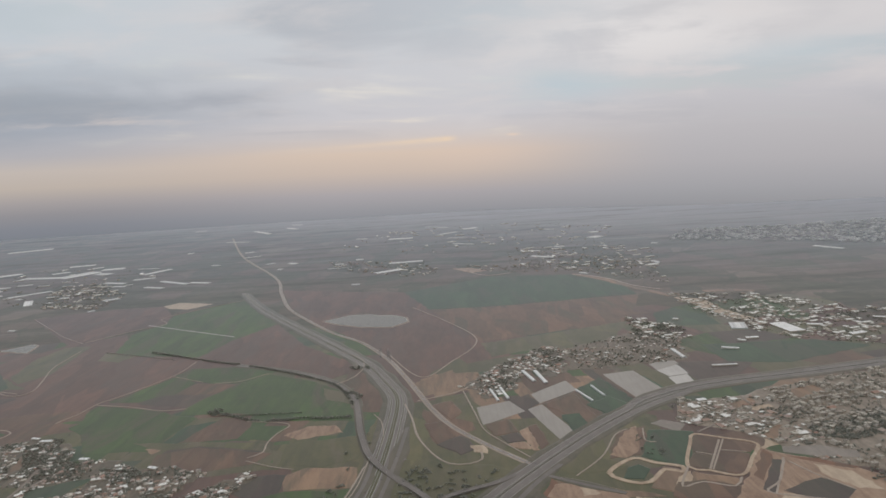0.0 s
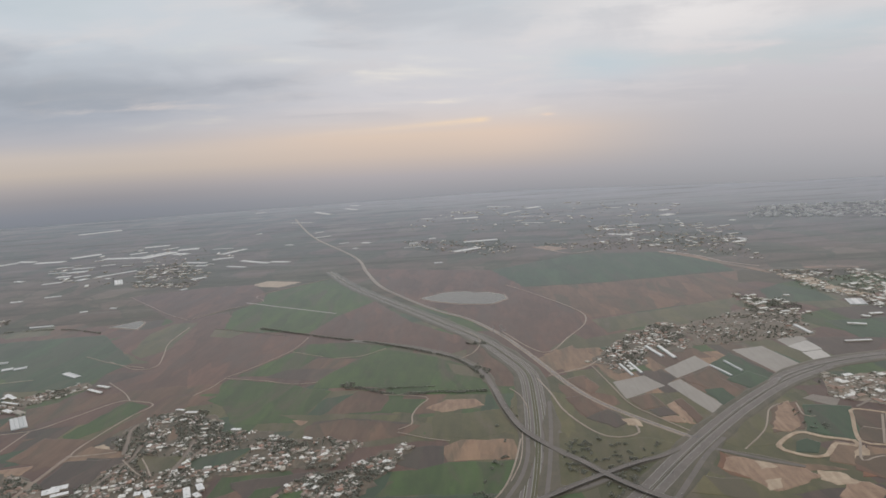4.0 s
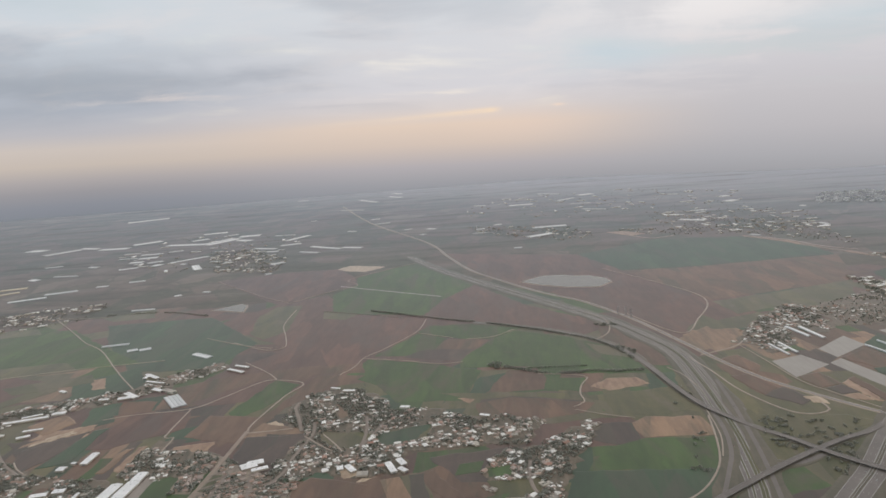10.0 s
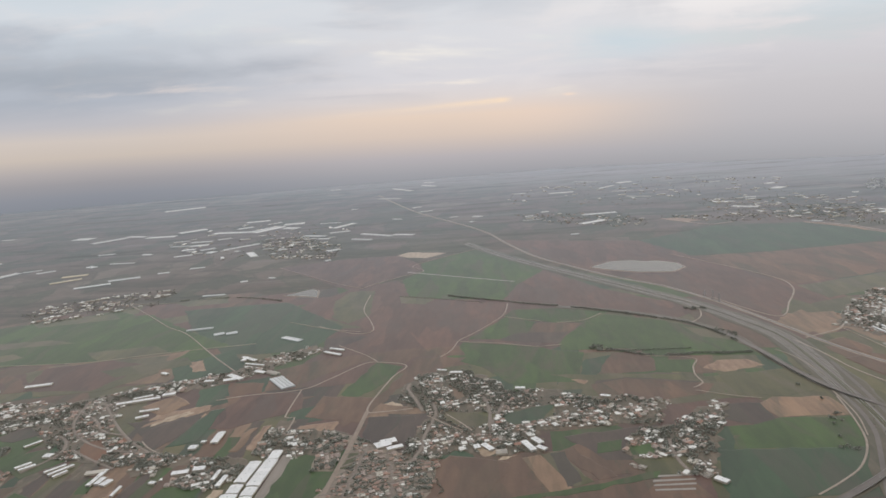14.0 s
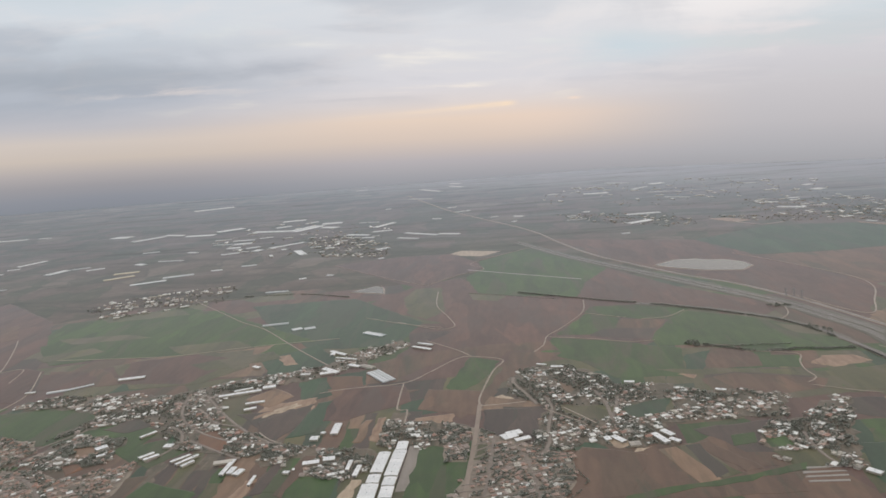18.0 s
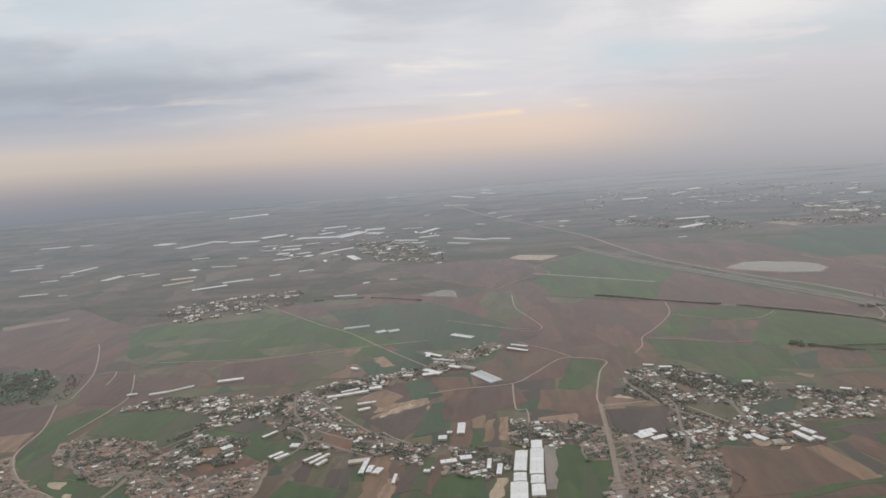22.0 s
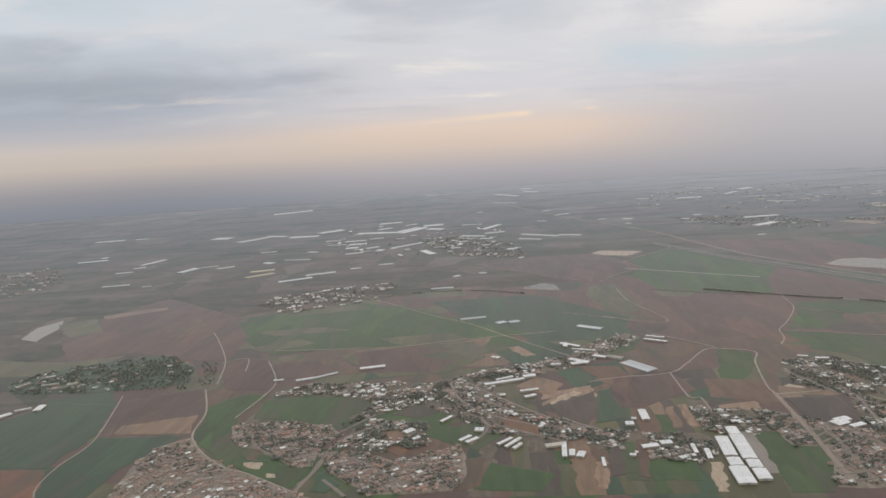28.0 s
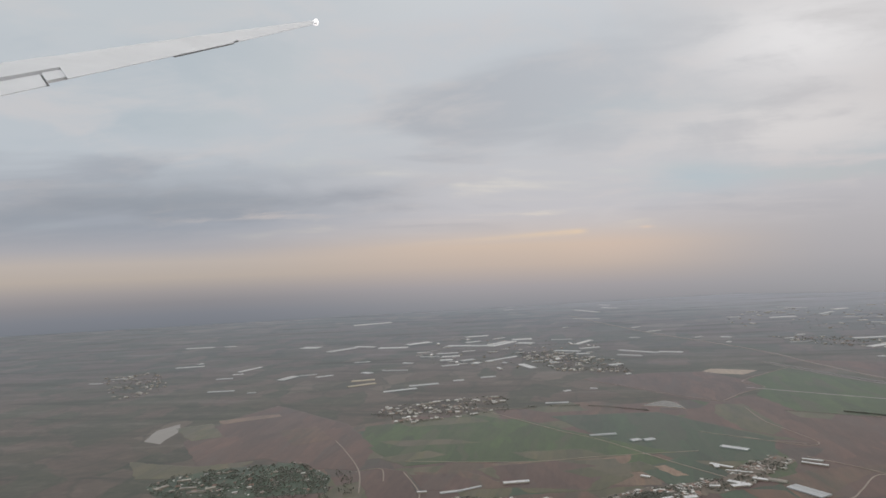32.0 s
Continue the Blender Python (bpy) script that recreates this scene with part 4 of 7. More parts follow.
def clear_of_sheds(x, y, m):
    for ax, ay, bx, by, w in SHEDS:
        dx, dy = bx - ax, by - ay
        L2 = max(1e-6, dx * dx + dy * dy)
        t = min(1, max(0, ((x - ax) * dx + (y - ay) * dy) / L2))
        if math.hypot(x - ax - t * dx, y - ay - t * dy) < w / 2 + m:
            return False
    return True


SHED_WORDS = {
    "warehouse": ("warehouse", "long warehouse with a white sheet metal roof", "warehouse", "sheet"),
    "shed": ("farm_shed", "farm shed with a pale grey sheet roof", "shed", "grey"),
    "greenhouse": ("greenhouse", "long greenhouse under pale plastic on the plain", "greenhouse", "plastic"),
    "grey_greenhouse": ("greenhouse", "long greenhouse under grey plastic on the plain", "greenhouse", "hazed_grey_plastic"),
    "yellow": ("greenhouse", "greenhouse under yellowed plastic", "greenhouse", "yellow_plastic"),
}


def shed(kind, ax, ay, bx, by, w, h=2.4):
    """A long building on the axis from a to b: walls, a roof of separate bays, doors and vents."""
    SHEDS.append((ax, ay, bx, by, w))
    name, label, cat, mat = SHED_WORDS[kind]
    n = math.hypot(bx - ax, by - ay)
    e = tagged(new(name), label, cat, "sheds and greenhouses")
    e.matrix_basis = pose((ax + bx) / 2, (ay + by) / 2, 0, 0, 0, math.degrees(math.atan2(by - ay, bx - ax)))
    far = ay > 1500
    h = 1.0 if far else 1.3 if "greenhouse" in kind else h
    wall = box(-n / 2, n / 2, -w / 2, w / 2, -0.2, h)
    part("wall", mesh_of("wall", *wall, [MAT["plastic" if kind == "greenhouse" else mat if kind in ("grey_greenhouse", "yellow") else "plaster"]]), e)
    rise = 0.9 if kind in ("greenhouse", "grey_greenhouse", "yellow") else min(0.7, 0.06 * w)
    bays = 2 if far else max(2, min(8, int(n / 6)))
    step = n / bays
    if kind in ("greenhouse", "grey_greenhouse", "yellow"):
        # arched tunnels side by side
        rows = max(1, min(8, round(w / (9.0 if far else 5.0))))
        rw = w / rows
        prof = [(-0.5, 0), (-0.36, 0.62), (-0.14, 0.95), (0.14, 0.95), (0.36, 0.62), (0.5, 0)]
        v, f = [], []
        for k, (py, pz) in enumerate(prof):
            v += [(-n / 2, py * rw, h + pz * rise), (n / 2, py * rw, h + pz * rise)]
            if k:
                f.append((2 * k - 2, 2 * k - 1, 2 * k + 1, 2 * k))
        f += [tuple(range(0, 12, 2)), tuple(range(11, 0, -2))]
        tun = mesh_of("tunnel", v, [q[::-1] for q in f], [MAT[mat]])
        for k in range(rows):
            part("tunnel", tun, e).location = (0, (k + 0.5) * rw - w / 2, 0)
    else:
        v, f = prism(step - 0.12, w, h, h + rise, 0.0)
        v = [(x, y * (1 + 0.6 / w), z) for x, y, z in v]
        pan = mesh_of("roof_bay", v, f, [MAT[mat]])
        for k in range(bays):
            part("roof_bay", pan, e).location = ((k + 0.5) * step - n / 2, 0, 0)
        if not far:
            vent = mesh_of("ridge_vent", *box(-0.5, 0.5, -0.35, 0.35, h + rise - 0.2, h + rise + 0.35), [MAT["steel"]])
            for k in range(1, bays, 2):
                part("ridge_vent", vent, e).location = (k * step - n / 2, 0, 0)
    if not far:
        door = mesh_of("door", *box(-n / 2 - 0.08, -n / 2 + 0.1, -min(1.6, w / 3), min(1.6, w / 3), 0, h * 0.75), [MAT["steel"]])
        part("door", door, e, "grey sliding door")
        part("door", door, e, "grey sliding door").matrix_basis = pose(0, 0, 0, 0, 0, 180)
    return e


def reservoir(pts):
    """A plastic-lined farm reservoir: pale bank all round, still water inside."""
    o = ragged(pts, 18, 1.0, len(pts))
    cx, cy = sum(p[0] for p in o) / len(o), sum(p[1] for p in o) / len(o)

    def ring(grow, z):
        out = []
        for x, y in o:
            d = max(1.0, math.hypot(x - cx, y - cy))
            out.append((x + grow * (x - cx) / d, y + grow * (y - cy) / d, z))
        return out
    n = len(o)
    v = ring(5, 0.0) + ring(1.5, 1.0) + ring(0.8, 1.0) + ring(-3, 0.3)
    f = [(k * n + i, k * n + (i + 1) % n, (k + 1) * n + (i + 1) % n, (k + 1) * n + i) for k in range(3) for i in range(n)]
    e = tagged(new("reservoir"), "grey farm reservoir inside a low pale bank", "reservoir", "farm reservoirs")
    part("bank", mesh_of("bank", v, f, [MAT["dirt"]]), e, "pale earth bank")
    part("water", mesh_of("water", ring(0, 0.9), [tuple(range(n))], [MAT["water"]]), e, "still grey water")
    return e


def pylon(x, y):
    """A lattice power pylon: four legs, cross arms and a tip."""
    e = tagged(new("power_pylon"), "tall grey steel lattice power pylon in the field", "pylon", "power pylons")
    e.location = (x, y, 0)
    for sx in (-1, 1):
        for sy in (-1, 1):
            v = [(sx * 1.7 + dx, sy * 1.7 + dy, 0) for dx, dy in ((-.15, -.15), (.15, -.15), (.15, .15), (-.15, .15))]
            v += [(sx * 0.3 + dx, sy * 0.3 + dy, 17) for dx, dy in ((-.1, -.1), (.1, -.1), (.1, .1), (-.1, .1))]
            part("leg", mesh_of("leg", v, box(0, 1, 0, 1, 0, 1)[1], [MAT["steel"]]), e)
    for z, w in ((11.5, 4.2), (14, 3.4), (16.5, 2.6)):
        part("cross_arm", mesh_of("cross_arm", *box(-w, w, -0.18, 0.18, z, z + 0.35), [MAT["steel"]]), e)
    for z in (3, 6, 9):
        w = 1.7 - z * 0.08
        part("brace", mesh_of("brace", *join(box(-w, w, -w, -w + 0.15, z, z + 0.2), box(-w, w, w - 0.15, w, z, z + 0.2), box(-w, -w + 0.15, -w, w, z, z + 0.2)), [MAT["steel"]]), e)
    return e


# ---- roads ----
ROADS = {"n": 0}
ROAD_WORDS = {"motorway": "wide dual motorway with worn grey asphalt lanes", "highway": "dual highway with grey asphalt and a dirt median",
              "road": "grey asphalt road with white edge lines", "track": "pale packed dirt farm track", "pipe": "narrow pale dirt strip across the crop",
              "rail_track": "pale gravel rail bed under construction", "street": "narrow grey village street", "lane": "straight pale gravel road between the fields"}


def road(kind, width, pts, lift=(), closed=False):
    """A made way along a smooth line. lift: (from, to, height) in shares of its length, where it climbs over another."""
    ROADS["n"] += 1
    line = curve_points(pts, 8, closed)
    if closed:
        line.append(line[0])
    note_paved(line, width / 2 + (1.0 if kind == "street" else 1.9))
    n = len(line) - 1
    z0 = 0.50 + 0.003 * ROADS["n"]
    z = []
    for i in range(n + 1):
        s, up = i / n, 0.0
        for a, b_, h in lift:
            if a < s < b_:
                up = max(up, h * min(1.0, 1.6 * math.sin(math.pi * (s - a) / (b_ - a)) ** 1.2))
        z.append(z0 + up)
    mat = MAT[{"track": "dirt", "pipe": "net_white", "rail_track": "ballast", "lane": "ballast", "street": "street"}.get(kind, "asphalt")]
    if closed:
        mat = MAT["sand"]
    plain = kind in ("track", "pipe", "street", "lane")
    # the highway widens towards the interchange
    half = [width / 2 * (0.45 + 0.55 * min(1.0, i / (0.62 * n)) if kind == "highway" else 1.0) for i in range(n + 1)]
    deck = ribbon(kind, line, [-q for q in half], half, z, mat, -0.4 if not lift else -0.55, 0.0 if lift else 0.3 if kind == "track" else 0.8)
    ob = tagged(new("road" if not plain else kind.replace("pipe", "track").replace("lane", "gravel_road"), deck), ROAD_WORDS[kind], "road", "roads and tracks", "structure")
    if kind == "rail_track":
        for s in (-1, 1):
            part("service_track", ribbon("service_track", line, s * (width / 2 + 1.0) - 0.9, s * (width / 2 + 1.0) + 0.9, [q - 0.03 for q in z], MAT["dirt"], -0.4, 0.6), ob, "pale dirt service track")
        for s in (-1.6, -0.9, 0.9, 1.6):
            part("rail", ribbon("rail", line, s - 0.12, s + 0.12, [q + 0.15 for q in z], MAT["steel"]), ob)
    elif kind in ("road", "highway", "motorway"):
        w = width / 2
        shoulder = [q - 0.02 for q in z]
        if not lift:
            taper = [min(1.0, i / 7, (n - i) / 7) for i in range(n + 1)]
            wide = [0.12 + k * (3.2 + 5.0 * (0.5 + noise.noise((p.x * 0.02, p.y * 0.02, 4.2)))) for k, p in zip(taper, line)]
            low = [q - 0.04 for q in z]
            side = [0.2 + 3.0 * k for k in taper]
            part("verge", ribbon("verge", line, [-h_ - q for q, h_ in zip(wide, half)], [-h_ + 0.1 for h_ in half], low, MAT["verge"], -0.4, side), ob, "dry grassy verge")
            part("verge", ribbon("verge", line, [h_ - 0.1 for h_ in half], [h_ + q for q, h_ in zip(wide, half)], low, MAT["verge"], -0.4, side), ob, "dry grassy verge")
        for s in ((-1, 1) if width > 8 else ()):
            part("edge_line", ribbon("edge_line", line, [s * (q - 0.5) - 0.16 for q in half], [s * (q - 0.5) + 0.16 for q in half], [q + 0.03 for q in z], MAT["paint"], -0.02), ob)
        if kind != "road":
            med = [2.2] * (n + 1) if kind == "motorway" else [0.20 * q for q in half]
            part("median", ribbon("median", line, [-q for q in med], med, [q + 0.06 for q in z], MAT["verge" if kind == "motorway" else "meadow"], -0.2), ob, "dry grassy median")
            for s in (-1, 1):
                part("shoulder", ribbon("shoulder", line, [s * (q + 0.5) - 0.35 for q in med], [s * (q + 0.5) + 0.35 for q in med], [q + 0.02 for q in z], MAT["concrete"], -0.02), ob, "pale concrete shoulder")
                if kind == "highway":
                    mid_ = [s * 0.64 * q for q in half]
                    part("separator", ribbon("separator", line, [q - 0.7 for q in mid_], [q + 0.7 for q in mid_], [q + 0.05 for q in z], MAT["meadow"], -0.2), ob, "narrow grassy separator")
                    for e_ in (-1.3, 1.3):
                        part("edge_line", ribbon("edge_line", line, [q + e_ - 0.2 for q in mid_], [q + e_ + 0.2 for q in mid_], [q + 0.03 for q in z], MAT["paint"], -0.02), ob)
            part("barrier", ribbon("barrier", line, -0.2, 0.2, [q + 0.6 for q in z], MAT["concrete"], -0.6), ob, "concrete barrier")
        lanes = {"road": (0.0,) if width > 6.5 else (), "highway": (-w / 2 - 1, w / 2 + 1), "motorway": (-w + 4.2, -w + 8.4, w - 4.2, w - 8.4)}[kind]
        for s in lanes:
            dash = []
            for i in range(0, n - 1, 2):
                k = s * half[i] / w
                dash.append(ribbon_geo(line[i:i + 2], k - 0.12, k + 0.12, z[i] + 0.035))
            part("lane_line", mesh_of("lane_line", *join(*dash), [MAT["paint"]]), ob, "broken white lane line")
    if lift:
        for s in (-1, 1):
            edge = [s * (width / 2 - 0.1)] * (n + 1)
            out = [s * (width / 2 + 0.3 + (0.5 if any(a < i / n < b_ for a, b_, h in lift) else 3.5)) for i in range(n + 1)]
            part("verge", ribbon("verge", line, edge if s > 0 else out, out if s > 0 else edge, [min(q, z0 + 0.1) - 0.05 for q in z], MAT["verge"], -0.4, 2.0), ob, "dry grassy verge")
    for a, b_, h in lift:
        for i in range(int(a * n), int(b_ * n), 3):
            if z[i] - z0 > h * 0.75:
                p = line[i]
                part("pier", mesh_of("pier", *drum(p.x, p.y, -0.2, z[i] - 0.55, 0.6, 8), [MAT["concrete"]]), ob, "round concrete pier")
        up = [i for i in range(n + 1) if a <= i / n <= b_ and z[i] - z0 > 0.8]
        for s in (-width / 2, width / 2 - 0.25):
            part("parapet", ribbon("parapet", line[up[0]:up[-1] + 1], s, s + 0.25, [q + 0.28 for q in z[up[0]:up[-1] + 1]], MAT["concrete"], -0.28), ob, "concrete parapet")
    if kind in ("road", "highway", "motorway"):
        TRAFFIC.append((kind, width, line, z))
    return ob


def ribbon_geo(line, left, right, z):
    p, q = line[0], line[1]
    d = (q - p).normalized()
    s = Vector((d.y, -d.x, 0))
    q = p + d * min(3.0, (q - p).length)
    c = [p + s * left, q + s * left, q + s * right, p + s * right]
    return [(v.x, v.y, z) for v in c], [(3, 2, 1, 0)]


TRAFFIC = []

# ---- the plain: fields, roads, settlements ----


def strips(x0, x1, y0, y1, lean, wide, kinds, seed):
    """Narrow garden plots side by side, each cut into two or three lengths."""
    rng = random.Random(seed)
    x = x0
    while x < x1:
        w = wide * rng.uniform(0.6, 1.5)
        cuts = [y0] + sorted(rng.uniform(y0 + 20, y1 - 20) for _ in range(rng.choice((1, 2, 2)))) + [y1]
        for a, b_ in zip(cuts, cuts[1:]):
            la, lb = lean * (a - y0), lean * (b_ - y0)
            field(rng.choice(kinds), [(x + la, a), (x + w - 0.8 + la, a), (x + w - 0.8 + lb, b_ - 1.5), (x + lb, b_ - 1.5)], 0.05 + 0.001 * rng.randint(0, 9))
        x += w


GARDEN = ("meadow", "crop_dark", "soil", "soil_pale", "crop", "meadow", "soil_dark", "yard")
strips(-1075, -770, 590, 835, -0.05, 17, GARDEN, 3)
strips(-1390, -1080, 800, 930, 0.12, 26, GARDEN, 4)
strips(-330, -150, 600, 760, 0.1, 30, ("crop_dark", "crop", "meadow", "soil"), 6)
strips(-520, -170, 860, 1040, 0.15, 34, ("crop", "meadow", "soil", "crop_dark", "meadow"), 7)
strips(30, 330, 960, 1190, -0.22, 22, GARDEN, 8)
field('soil_plum', [(-522, 2137), (-140, 1977), (-71, 1728), (22, 1438), (26, 1392), (-9, 1278), (-72, 1178), (-135, 1318), (-204, 1448), (-330, 1636), (-437, 1861)])
field('crop_dark', [(-148, 1980), (106, 2154), (335, 2105), (436, 1903), (437, 1763), (346, 1757), (120, 1723), (-71, 1728)])
field('soil', [(-68, 1721), (120, 1717), (344, 1750), (442, 1754), (353, 1485), (163, 1426), (37, 1389), (23, 1438)])
field('meadow', [(38, 1375), (162, 1416), (348, 1486), (287, 1348), (137, 1310), (52, 1275)])
field('soil_plum', [(-1145, 1915), (-972, 1994), (-823, 1993), (-754, 1863), (-724, 1758), (-845, 1593), (-882, 1581), (-992, 1726)])
field('soil_plum', [(-962, 1420), (-871, 1589), (-776, 1650), (-666, 1442), (-432, 1330), (-331, 1273), (-516, 1269), (-581, 1137), (-623, 1063), (-674, 1004), (-714, 959), (-803, 949), (-864, 999), (-826, 1104), (-783, 1156), (-747, 1216)])
field('soil_plum', [(-491, 1539), (-426, 1663), (-315, 1437), (-190, 1272), (-188, 1232), (-244, 1191), (-331, 1269), (-487, 1360), (-557, 1409)])
field('crop', [(-762, 1646), (-722, 1743), (-737, 1849), (-598, 2016), (-496, 1812), (-426, 1676), (-491, 1533), (-522, 1401), (-667, 1447), (-727, 1482)])
field('sand', [(-823, 1993), (-794, 2036), (-684, 1986), (-732, 1927), (-793, 1956)])
field('meadow', [(-886, 1472), (-869, 1555), (-811, 1556), (-786, 1337), (-817, 1284), (-858, 1333)])
field('meadow', [(-746, 1487), (-666, 1442), (-683, 1399), (-734, 1421)])
field('crop', [(-508, 1314), (-427, 1312), (-332, 1266), (-348, 1254), (-386, 1204), (-434, 1214), (-474, 1237), (-522, 1270)])
field('crop', [(-521, 1266), (-466, 1224), (-483, 1163), (-529, 1134), (-582, 1141)])
field('soil', [(-462, 1220), (-391, 1201), (-417, 1156), (-481, 1162)])
field('soil_dark', [(-502, 1160), (-417, 1153), (-437, 1092), (-529, 1127)])
field('crop', [(-386, 1197), (-343, 1249), (-262, 1195), (-200, 1131), (-151, 1048), (-160, 989), (-259, 1006), (-303, 1035), (-343, 1052), (-386, 1055), (-433, 1058), (-435, 1092), (-412, 1149)])
field('meadow', [(-232, 1151), (-200, 1128), (-155, 1051), (-217, 1092)])
field('crop', [(-590, 1127), (-477, 1082), (-437, 1056), (-403, 1042), (-424, 921), (-517, 926), (-555, 1000), (-612, 1051)])
field('crop_dark', [(-405, 1006), (-363, 1024), (-375, 976), (-401, 935), (-420, 938)])
field('soil', [(-362, 1034), (-319, 1037), (-308, 989), (-315, 948), (-393, 945)])
field('soil_orange', [(-433, 929), (-401, 935), (-416, 909)])
field('crop', [(-308, 989), (-254, 985), (-268, 932), (-314, 948)])
field('soil_dark', [(-397, 930), (-316, 940), (-270, 926), (-269, 890), (-338, 884), (-403, 903)])
field('meadow', [(-461, 954), (-373, 940), (-259, 928), (-255, 893), (-359, 928), (-403, 919)])
field('soil', [(-407, 906), (-358, 924), (-254, 889), (-272, 859), (-313, 848), (-367, 838), (-402, 860)])
field('soil_orange', [(-251, 948), (-225, 978), (-185, 976), (-171, 949), (-228, 930)])
field('meadow', [(-257, 916), (-220, 922), (-146, 931), (-139, 858), (-179, 838), (-243, 855)])
field('soil_pale', [(-219, 819), (-199, 836), (-138, 830), (-137, 777), (-212, 778)])
field('soil_dark', [(-267, 825), (-220, 819), (-220, 766), (-245, 762), (-274, 780)])
field('crop', [(-277, 724), (-245, 760), (-212, 775), (-137, 772), (-140, 696), (-285, 703)])
field('soil', [(-197, 1285), (-136, 1131), (-120, 1020), (-153, 1026), (-201, 1145)])
field('soil_pale', [(-86, 1136), (-50, 1191), (-2, 1158), (-11, 1120), (-67, 1075)])
field('soil', [(-55, 1008), (1, 1069), (9, 930), (-32, 900)])
field('meadow', [(-85, 813), (-35, 843), (-12, 791), (-37, 724), (-97, 718), (-99, 773)])
field('crop', [(-748, 917), (-720, 1044), (-675, 1018), (-699, 943), (-729, 887)])
field('soil', [(-774, 884), (-696, 882), (-671, 984), (-657, 1058), (-581, 1047), (-627, 979), (-673, 925), (-687, 856), (-720, 805)])
field('soil', [(-876, 1034), (-810, 1074), (-686, 1104), (-595, 1107), (-583, 1058), (-666, 1062), (-676, 1023), (-736, 1057), (-797, 995), (-824, 957)])
field('sand', [(-691, 829), (-691, 861), (-671, 879), (-659, 869), (-646, 829)])
field('sand', [(-620, 899), (-606, 906), (-588, 871), (-605, 870)])
field('sand', [(-573, 810), (-553, 815), (-555, 791)])
field('crop', [(-1549, 1452), (-1287, 1449), (-1135, 1293), (-1095, 1194), (-1210, 1155), (-1327, 1141)])
field('soil_pale', [(-1308, 1115), (-1181, 1159), (-1072, 1165), (-1050, 1085), (-1043, 1002), (-1229, 1004)])
field('crop', [(-1089, 1086), (-1070, 1187), (-936, 1040), (-1001, 1063), (-1045, 1095)])
field('crop_dark', [(-1221, 1471), (-998, 1490), (-823, 1267), (-847, 1137), (-930, 1122), (-1002, 1134), (-1143, 1325)])
field('soil_pale', [(-72, 1165), (-20, 1209), (5, 1097), (-47, 1067)])
field('soil', [(-67, 1032), (-22, 935), (-1, 893), (-30, 870), (-48, 900)])
field('meadow', [(-47, 1067), (5, 1083), (16, 945), (-22, 978)])
field('net', [(15, 1013), (62, 1034), (80, 987), (20, 945)])
field('net', [(98, 1058), (158, 1113), (167, 1066), (105, 1016)])
field('soil_dark', [(64, 1038), (94, 1059), (105, 1016), (82, 989)])
field('net', [(86, 993), (108, 1010), (136, 898), (113, 882)])
field('net', [(222, 1133), (272, 1144), (293, 1036), (246, 1010)])
field('soil', [(111, 1015), (166, 1061), (184, 953), (160, 922), (136, 915)])
field('crop_dark', [(133, 962), (158, 973), (166, 935), (140, 905)])
field('crop_dark', [(167, 1066), (212, 1120), (238, 1011), (186, 957)])
field('soil_dark', [(347, 1180), (467, 1153), (414, 1087), (355, 1079)])
field('crop_dark', [(426, 1272), (623, 1264), (691, 1208), (525, 1140), (434, 1161)])
field('meadow', [(191, 854), (272, 868), (244, 796), (213, 809), (163, 808)])
field('soil_pale', [(92, 765), (197, 714), (94, 722)])
field('meadow', [(82, 812), (195, 900), (226, 905), (168, 784), (110, 780)])
field('soil', [(199, 899), (226, 905), (208, 826), (168, 815)])
field('net', [(306, 1195), (347, 1225), (353, 1168), (310, 1138)])
field('net_white', [(310, 1138), (349, 1162), (352, 1114), (319, 1106)])
field('net_white', [(317, 1100), (348, 1109), (346, 1063), (318, 1057)])
field('soil_pale', [(400, 996), (479, 1061), (574, 1071), (519, 975), (394, 950)])
field('sand', [(363, 854), (391, 869), (380, 834), (338, 815)])
field('soil_orange', [(-12, 2362), (44, 2363), (96, 2281), (50, 2253)])
field('soil_red', [(88, 769), (96, 747), (159, 725), (140, 689), (82, 715), (75, 735)])
field('soil_pale', [(-699, 841), (-654, 850), (-650, 827), (-698, 829)])
field('soil_dark', [(-685, 823), (-645, 822), (-617, 727), (-629, 690), (-671, 719), (-688, 776)])
field('soil', [(-464, 713), (-418, 749), (-390, 693), (-388, 656), (-450, 661)])
field('meadow', [(-52, 815), (24, 814), (47, 794), (-27, 750), (-56, 768)])
field('meadow', [(-91, 772), (-46, 731), (-105, 692), (-121, 732)])
field('soil', [(-771, 910), (-677, 893), (-691, 841), (-704, 815), (-778, 841)])
field('soil', [(-919, 928), (-787, 912), (-816, 895), (-895, 893)])
field('soil_red', [(-932, 982), (-879, 975), (-869, 922), (-911, 927)])
field('crop', [(-768, 732), (-704, 734), (-707, 612), (-751, 614)])
field('soil_dark', [(-670, 838), (-602, 835), (-614, 748), (-666, 761)])
field('soil_pale', [(-686, 875), (-616, 846), (-620, 835), (-695, 837)])
field('soil', [(-611, 705), (-464, 713), (-417, 731), (-364, 685), (-442, 648), (-610, 608), (-630, 620)])
field('soil', [(-599, 613), (-443, 644), (-384, 661), (-390, 606), (-507, 600)])
field('soil_dark', [(-455, 749), (-350, 770), (-353, 684), (-418, 689)])
field('crop', [(-1139, 747), (-1088, 774), (-1043, 739), (-1071, 698)])
field('crop', [(-1368, 883), (-1233, 883), (-1164, 833), (-1211, 768), (-1299, 776)])
field('meadow', [(-1330, 1085), (-1220, 1129), (-1103, 1142), (-1079, 1049), (-1134, 978), (-1236, 967)])
